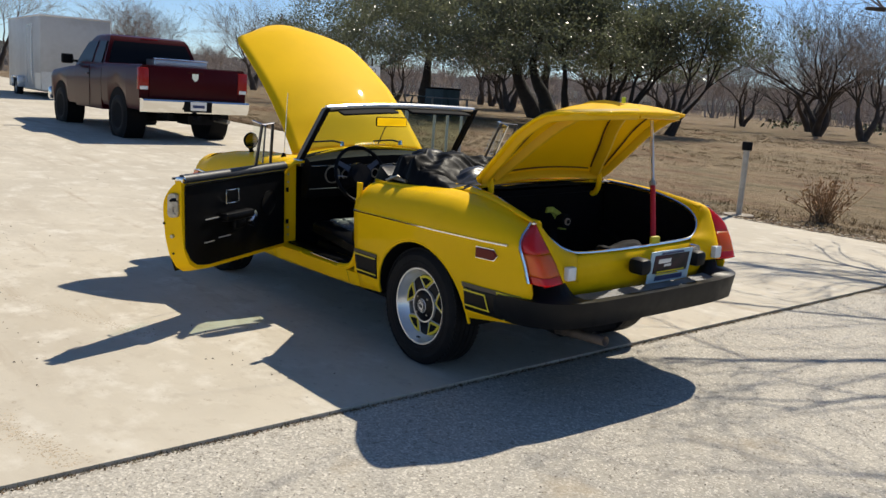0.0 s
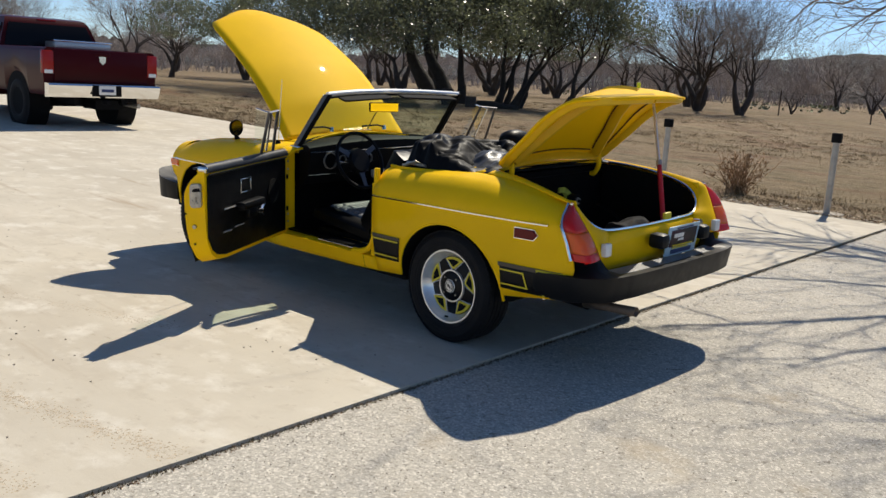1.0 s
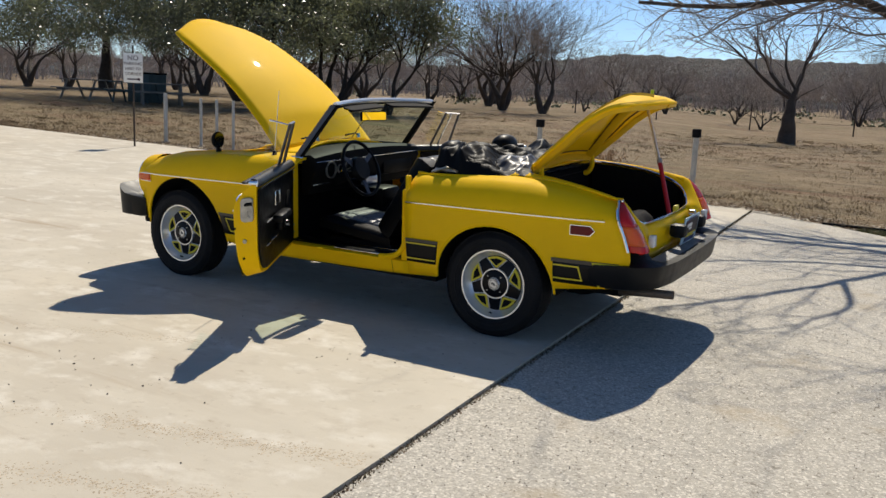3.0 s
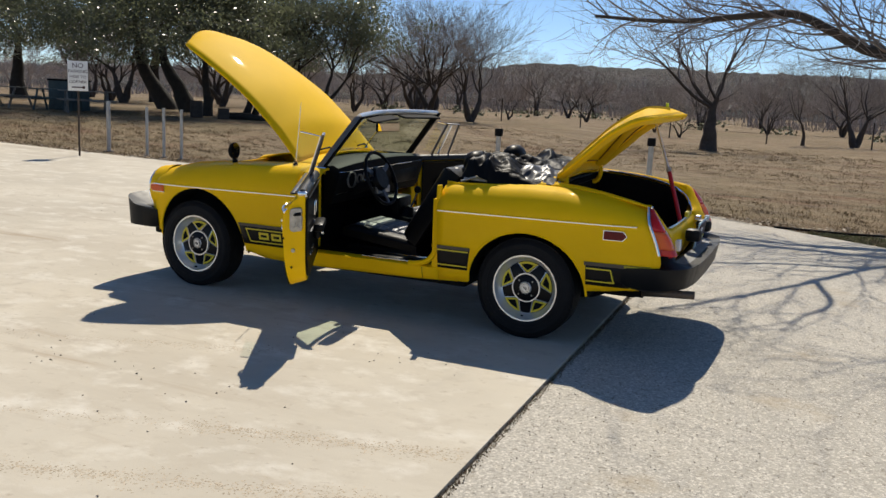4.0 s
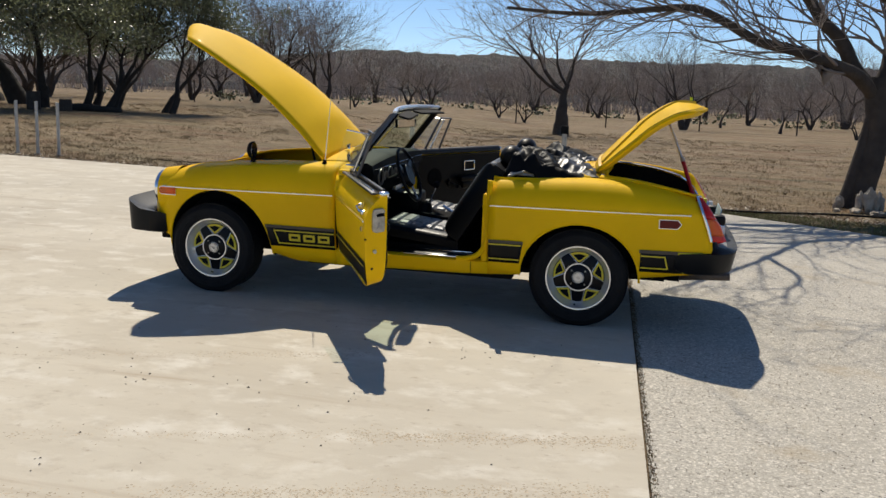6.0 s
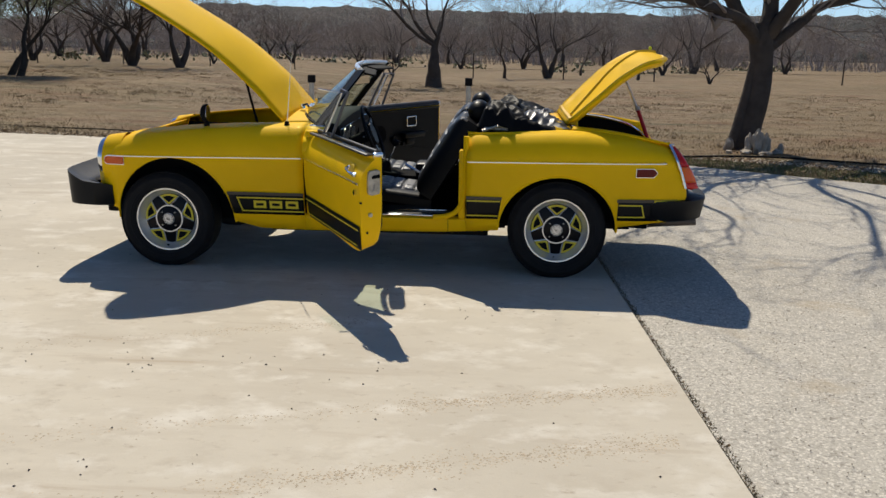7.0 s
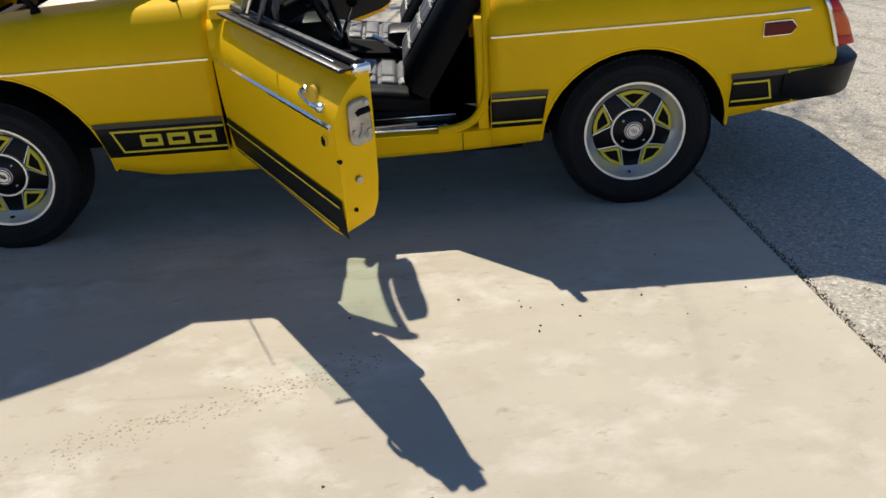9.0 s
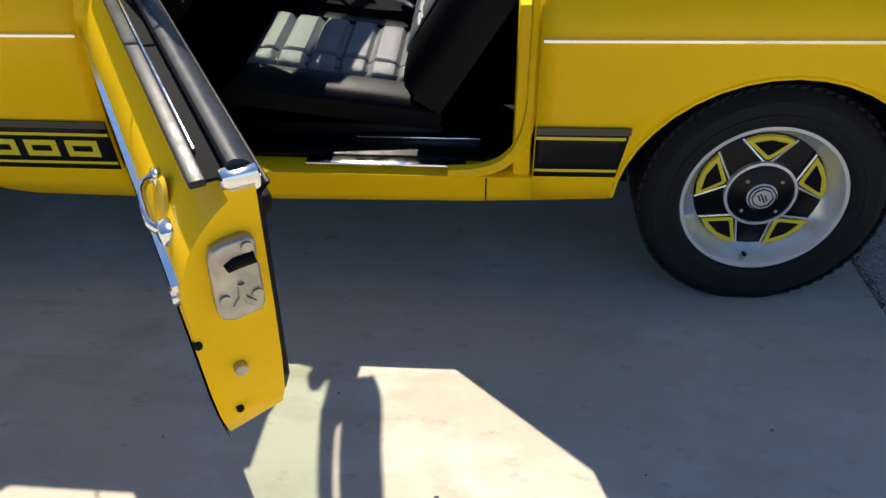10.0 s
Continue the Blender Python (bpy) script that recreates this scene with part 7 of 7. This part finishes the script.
TREAD_PLATE = material("bright_tread_plate", (0.55, 0.56, 0.57), 0.35, metal=0.8, var=0.1, scale=20)
truck = tagged(empty("pickup_truck", Matrix.Translation((13.13, -3.14, 0.09)) @ Matrix.Rotation(radians(0.5), 4, 'Z')), "dark maroon pickup truck with a chrome bumper parked on the concrete", "truck")


def truck_sec(x, w, z0, z1, zc=None):
    """A body section: sides bowed out to w, from z0 up to z1."""
    zc = zc or (z0 + z1) / 2
    left = [(x, w * 0.955, z0), (x, w * 0.985, z0 + 0.1), (x, w, zc), (x, w * 0.985, z1 - 0.08), (x, w * 0.96, z1 - 0.02), (x, w * 0.93, z1)]
    return left + [(a, -b, c) for a, b, c in left[::-1]]


def arched(secs_x, w, zf, z1f):
    rows = []
    for x in secs_x:
        z0 = zf
        for cx in (0.0, 3.57):
            if abs(x - cx) < 0.52:
                z0 = max(z0, 0.36 + math.sqrt(0.52 ** 2 - (x - cx) ** 2))
        rows.append(truck_sec(x, w(x), z0, z1f(x), 1.0))
    return loft(rows)


ax = lambda a, b, cx: sorted(set(spans(a, b, 12) + [cx + 0.52 * math.cos(math.pi * k / 14) for k in range(15) if a < cx + 0.52 * math.cos(math.pi * k / 14) < b]))
part("bed", arched(ax(-1.14, 0.84, 0.0), lambda x: 1.005, 0.56, lambda x: 1.34), MAROON, truck, angle=40)
part("front_body", arched(ax(2.5, 4.55, 3.57), lambda x: lerp(x, (2.5, 1.005), (4.2, 0.99), (4.55, 0.90)), 0.50, lambda x: lerp(x, (2.5, 1.25), (3.0, 1.24), (4.4, 1.12), (4.55, 0.98))), MAROON, truck, angle=40)
part("cab_body", loft([truck_sec(x, 1.005, 0.46, 1.30, 1.0) for x in (0.86, 1.4, 2.0, 2.52)]), MAROON, truck, angle=40)
cab = []
for z, xa, xb, w in ((1.30, 0.88, 2.75, 0.93), (1.55, 0.92, 2.45, 0.86), (1.78, 1.00, 2.12, 0.78), (1.86, 1.08, 2.0, 0.74), (1.89, 1.2, 1.85, 0.68)):
    cab.append([(xa, -w, z), (xa, w, z), ((xa + xb) / 2, w * 1.01, z), (xb, w * 0.96, z), (xb + 0.05, 0, z), (xb, -w * 0.96, z), ((xa + xb) / 2, -w * 1.01, z)])
roof = part("cab_roof", loft(cab), MAROON, truck, angle=30)
part("rear_window", loft([[(x - 0.012, -w, z), (x - 0.012, w, z), (x + 0.01, w, z), (x + 0.01, -w, z)] for x, z, w in ((0.885, 1.34, 0.84), (0.92, 1.55, 0.79), (0.995, 1.765, 0.71))]), WHEEL_BLACK, truck, "dark rear window")
for s in (1, -1):
    for xa, xb, xc, xd in ((1.02, 1.50, 1.45, 1.06), (1.58, 2.52, 2.12, 1.56)):
        part("side_window", loft([[(xa, s * 0.942, 1.34), (xb, s * 0.932, 1.34), (xb, s * 0.90, 1.34), (xa, s * 0.90, 1.34)], [(xa, s * 0.878, 1.55), ((xb + xc) / 2, s * 0.874, 1.55), ((xb + xc) / 2, s * 0.84, 1.55), (xa, s * 0.84, 1.55)], [(xd, s * 0.812, 1.745), (xc, s * 0.808, 1.745), (xc, s * 0.78, 1.745), (xd, s * 0.78, 1.745)]]), WHEEL_BLACK, truck, "dark side window")
    mr = part("door_mirror", boxes(((2.42, s * 1.16, 1.38), (0.12, 0.22, 0.19)), bev=0.03), DARK, truck, "black door mirror")
    part("mirror_arm", boxes(((2.44, s * 1.02, 1.34), (0.06, 0.14, 0.05)), bev=0.01), DARK, mr)
    part("door_handle", boxes(((1.65, s * 1.008, 1.12), (0.16, 0.02, 0.03)), bev=0.006), MAROON, truck)
    part("door_gap", boxes(((1.53, s * 1.004, 0.9), (0.012, 0.008, 0.78))), DARK, truck)
    tl = part("tail_light", boxes(((-1.125, s * 0.925, 1.10), (0.10, 0.19, 0.38)), bev=0.02), TRUCK_LENS, truck, "tall red tail light with a clear foot")
    part("reverse_lens", boxes(((-1.178, s * 0.925, 0.945), (0.01, 0.14, 0.06)), bev=0.003), CLEAR_LENS, tl)
    part("wheel_arch", disc(bmesh.new(), (0.0, s * 0.80, 0.42), (0, 1, 0), 0.50, 28, 0.35), DARK, truck)
    part("wheel_arch", disc(bmesh.new(), (3.57, s * 0.80, 0.42), (0, 1, 0), 0.50, 28, 0.35), DARK, truck)
tg = part("tailgate", boxes(((-1.15, 0, 1.05), (0.05, 1.66, 0.56)), bev=0.02), MAROON, truck, "maroon tailgate")
part("tailgate_handle", boxes(((-1.178, 0, 1.26), (0.012, 0.30, 0.05)), bev=0.005), MAROON, tg)
part("tailgate_badge", prism([(-0.06, 0.07), (0.06, 0.07), (0.055, -0.02), (0.0, -0.07), (-0.055, -0.02)], 0.012, Matrix.Translation((-1.18, 0, 1.16)) @ Matrix.Rotation(radians(90), 4, 'Z')), CHROME, tg, "bright shield-shaped badge")
bmp = part("rear_bumper", loft([[(x, y, z) for x, z in ((-1.16, 0.53), (-1.25, 0.535), (-1.31, 0.64), (-1.335, 0.73), (-1.32, 0.76), (-1.16, 0.765))] for y in (-0.99, -0.9, -0.32, -0.30, 0.30, 0.32, 0.9, 0.99)]), CHROME, truck, "chrome step bumper", angle=40)
part("plate_recess", boxes(((-1.322, 0, 0.655), (0.03, 0.52, 0.19)), bev=0.01), DARK, bmp)
pl = part("number_plate", boxes(((-1.345, 0.0, 0.665), (0.01, 0.30, 0.15)), bev=0.003), WHITE, bmp, "white number plate with dark bars")
part("plate_bars", boxes(((-1.3515, 0.0, 0.66), (0.003, 0.22, 0.05))), BLUE_TAPE, pl)
part("tool_box", boxes(((0.45, -0.32, 1.40), (0.45, 1.05, 0.13)), bev=0.02), TREAD_PLATE, truck, "bright aluminium tool box across the bed")
part("tool_box_lid", boxes(((0.45, -0.32, 1.475), (0.47, 1.08, 0.03)), bev=0.008), CHROME, truck)
part("brake_light", boxes(((1.06, 0, 1.845), (0.03, 0.34, 0.03)), bev=0.006), TRUCK_LENS, truck)
part("chassis", boxes(((1.5, 0.42, 0.48), (5.2, 0.10, 0.14)), ((1.5, -0.42, 0.48), (5.2, 0.10, 0.14)), ((0, 0, 0.38), (0.24, 1.5, 0.12)), ((-0.75, -0.2, 0.40), (0.5, 0.5, 0.16))), DARK, truck)
part("exhaust", tube([(-0.5, -0.55, 0.42), (-1.25, -0.62, 0.40)], 0.04, 10), STEEL, truck)
part("hitch", boxes(((-1.28, 0, 0.46), (0.2, 0.07, 0.07)), bev=0.01), DARK, truck)
part("front_bumper", boxes(((4.60, 0, 0.62), (0.16, 1.9, 0.28)), bev=0.05), CHROME, truck)


def truck_wheel(parent, x, y, R, wd):
    s = 1 if y > 0 else -1
    m = Matrix.Translation((x, y, R)) @ (Matrix() if s > 0 else Matrix.Rotation(math.pi, 4, 'Z'))
    t = part("wheel", lathe([(R * 0.58, wd / 2 - 0.02), (R * 0.7, wd / 2), (R * 0.9, wd / 2 - 0.01), (R, wd / 2 - 0.04), (R, -wd / 2 + 0.04), (R * 0.9, -wd / 2), (R * 0.58, -wd / 2 + 0.02)], 40), RUBBER, parent, m=m)
    part("rim", lathe([(R * 0.60, wd / 2 - 0.03), (R * 0.56, wd / 2 - 0.04), (R * 0.5, wd / 2 - 0.09), (R * 0.2, wd / 2 - 0.05), (0, wd / 2 - 0.045)], 24), STEEL, t, "dull steel rim")


for x in (0.0, 3.57):
    for y in (0.86, -0.86):
        truck_wheel(truck, x, y, 0.40, 0.27)

trailer = tagged(empty("cargo_trailer", Matrix.Translation((26.1, -5.15, 0.20)) @ Matrix.Rotation(radians(-2.5), 4, 'Z')), "white enclosed cargo trailer behind the pickup", "trailer")
part("box_body", boxes(((2.6, 0, 1.46), (5.2, 2.12, 2.32)), bev=0.04), WHITE_SKIN, trailer, "white sheet-metal box")
part("roof_edge", boxes(((2.6, 0, 2.62), (5.24, 2.16, 0.05)), bev=0.02), ALLOY, trailer)
sd = part("side_door", boxes(((1.55, 1.066, 1.42), (0.75, 0.015, 1.8)), bev=0.005), WHITE_SKIN, trailer)
part("door_frame", boxes(((1.15, 1.075, 1.42), (0.03, 0.015, 1.86)), ((1.95, 1.075, 1.42), (0.03, 0.015, 1.86)), ((1.55, 1.075, 2.35), (0.8, 0.015, 0.03))), ALLOY, sd)
part("door_bar", tube([(1.22, 1.09, 0.7), (1.22, 1.09, 2.2)], 0.015, 6), ALLOY, sd)
part("skirt", boxes(((-0.005, 0, 0.62), (0.02, 2.10, 0.55)), ((0.4, 1.065, 0.6), (0.8, 0.012, 0.5))), TREAD_PLATE, trailer, "tread plate stone guard")
part("fender", boxes(((3.0, 1.17, 0.66), (1.0, 0.24, 0.06)), ((2.5, 1.17, 0.50), (0.05, 0.24, 0.32)), ((3.5, 1.17, 0.50), (0.05, 0.24, 0.32)), bev=0.01), ALLOY, trailer)
truck_wheel(trailer, 3.0, 1.16, 0.34, 0.2)
truck_wheel(trailer, 3.0, -1.16, 0.34, 0.2)
part("undercarriage", boxes(((2.6, 0, 0.33), (5.1, 1.9, 0.10)), ((-0.6, 0, 0.33), (1.3, 0.1, 0.1))), DARK, trailer)
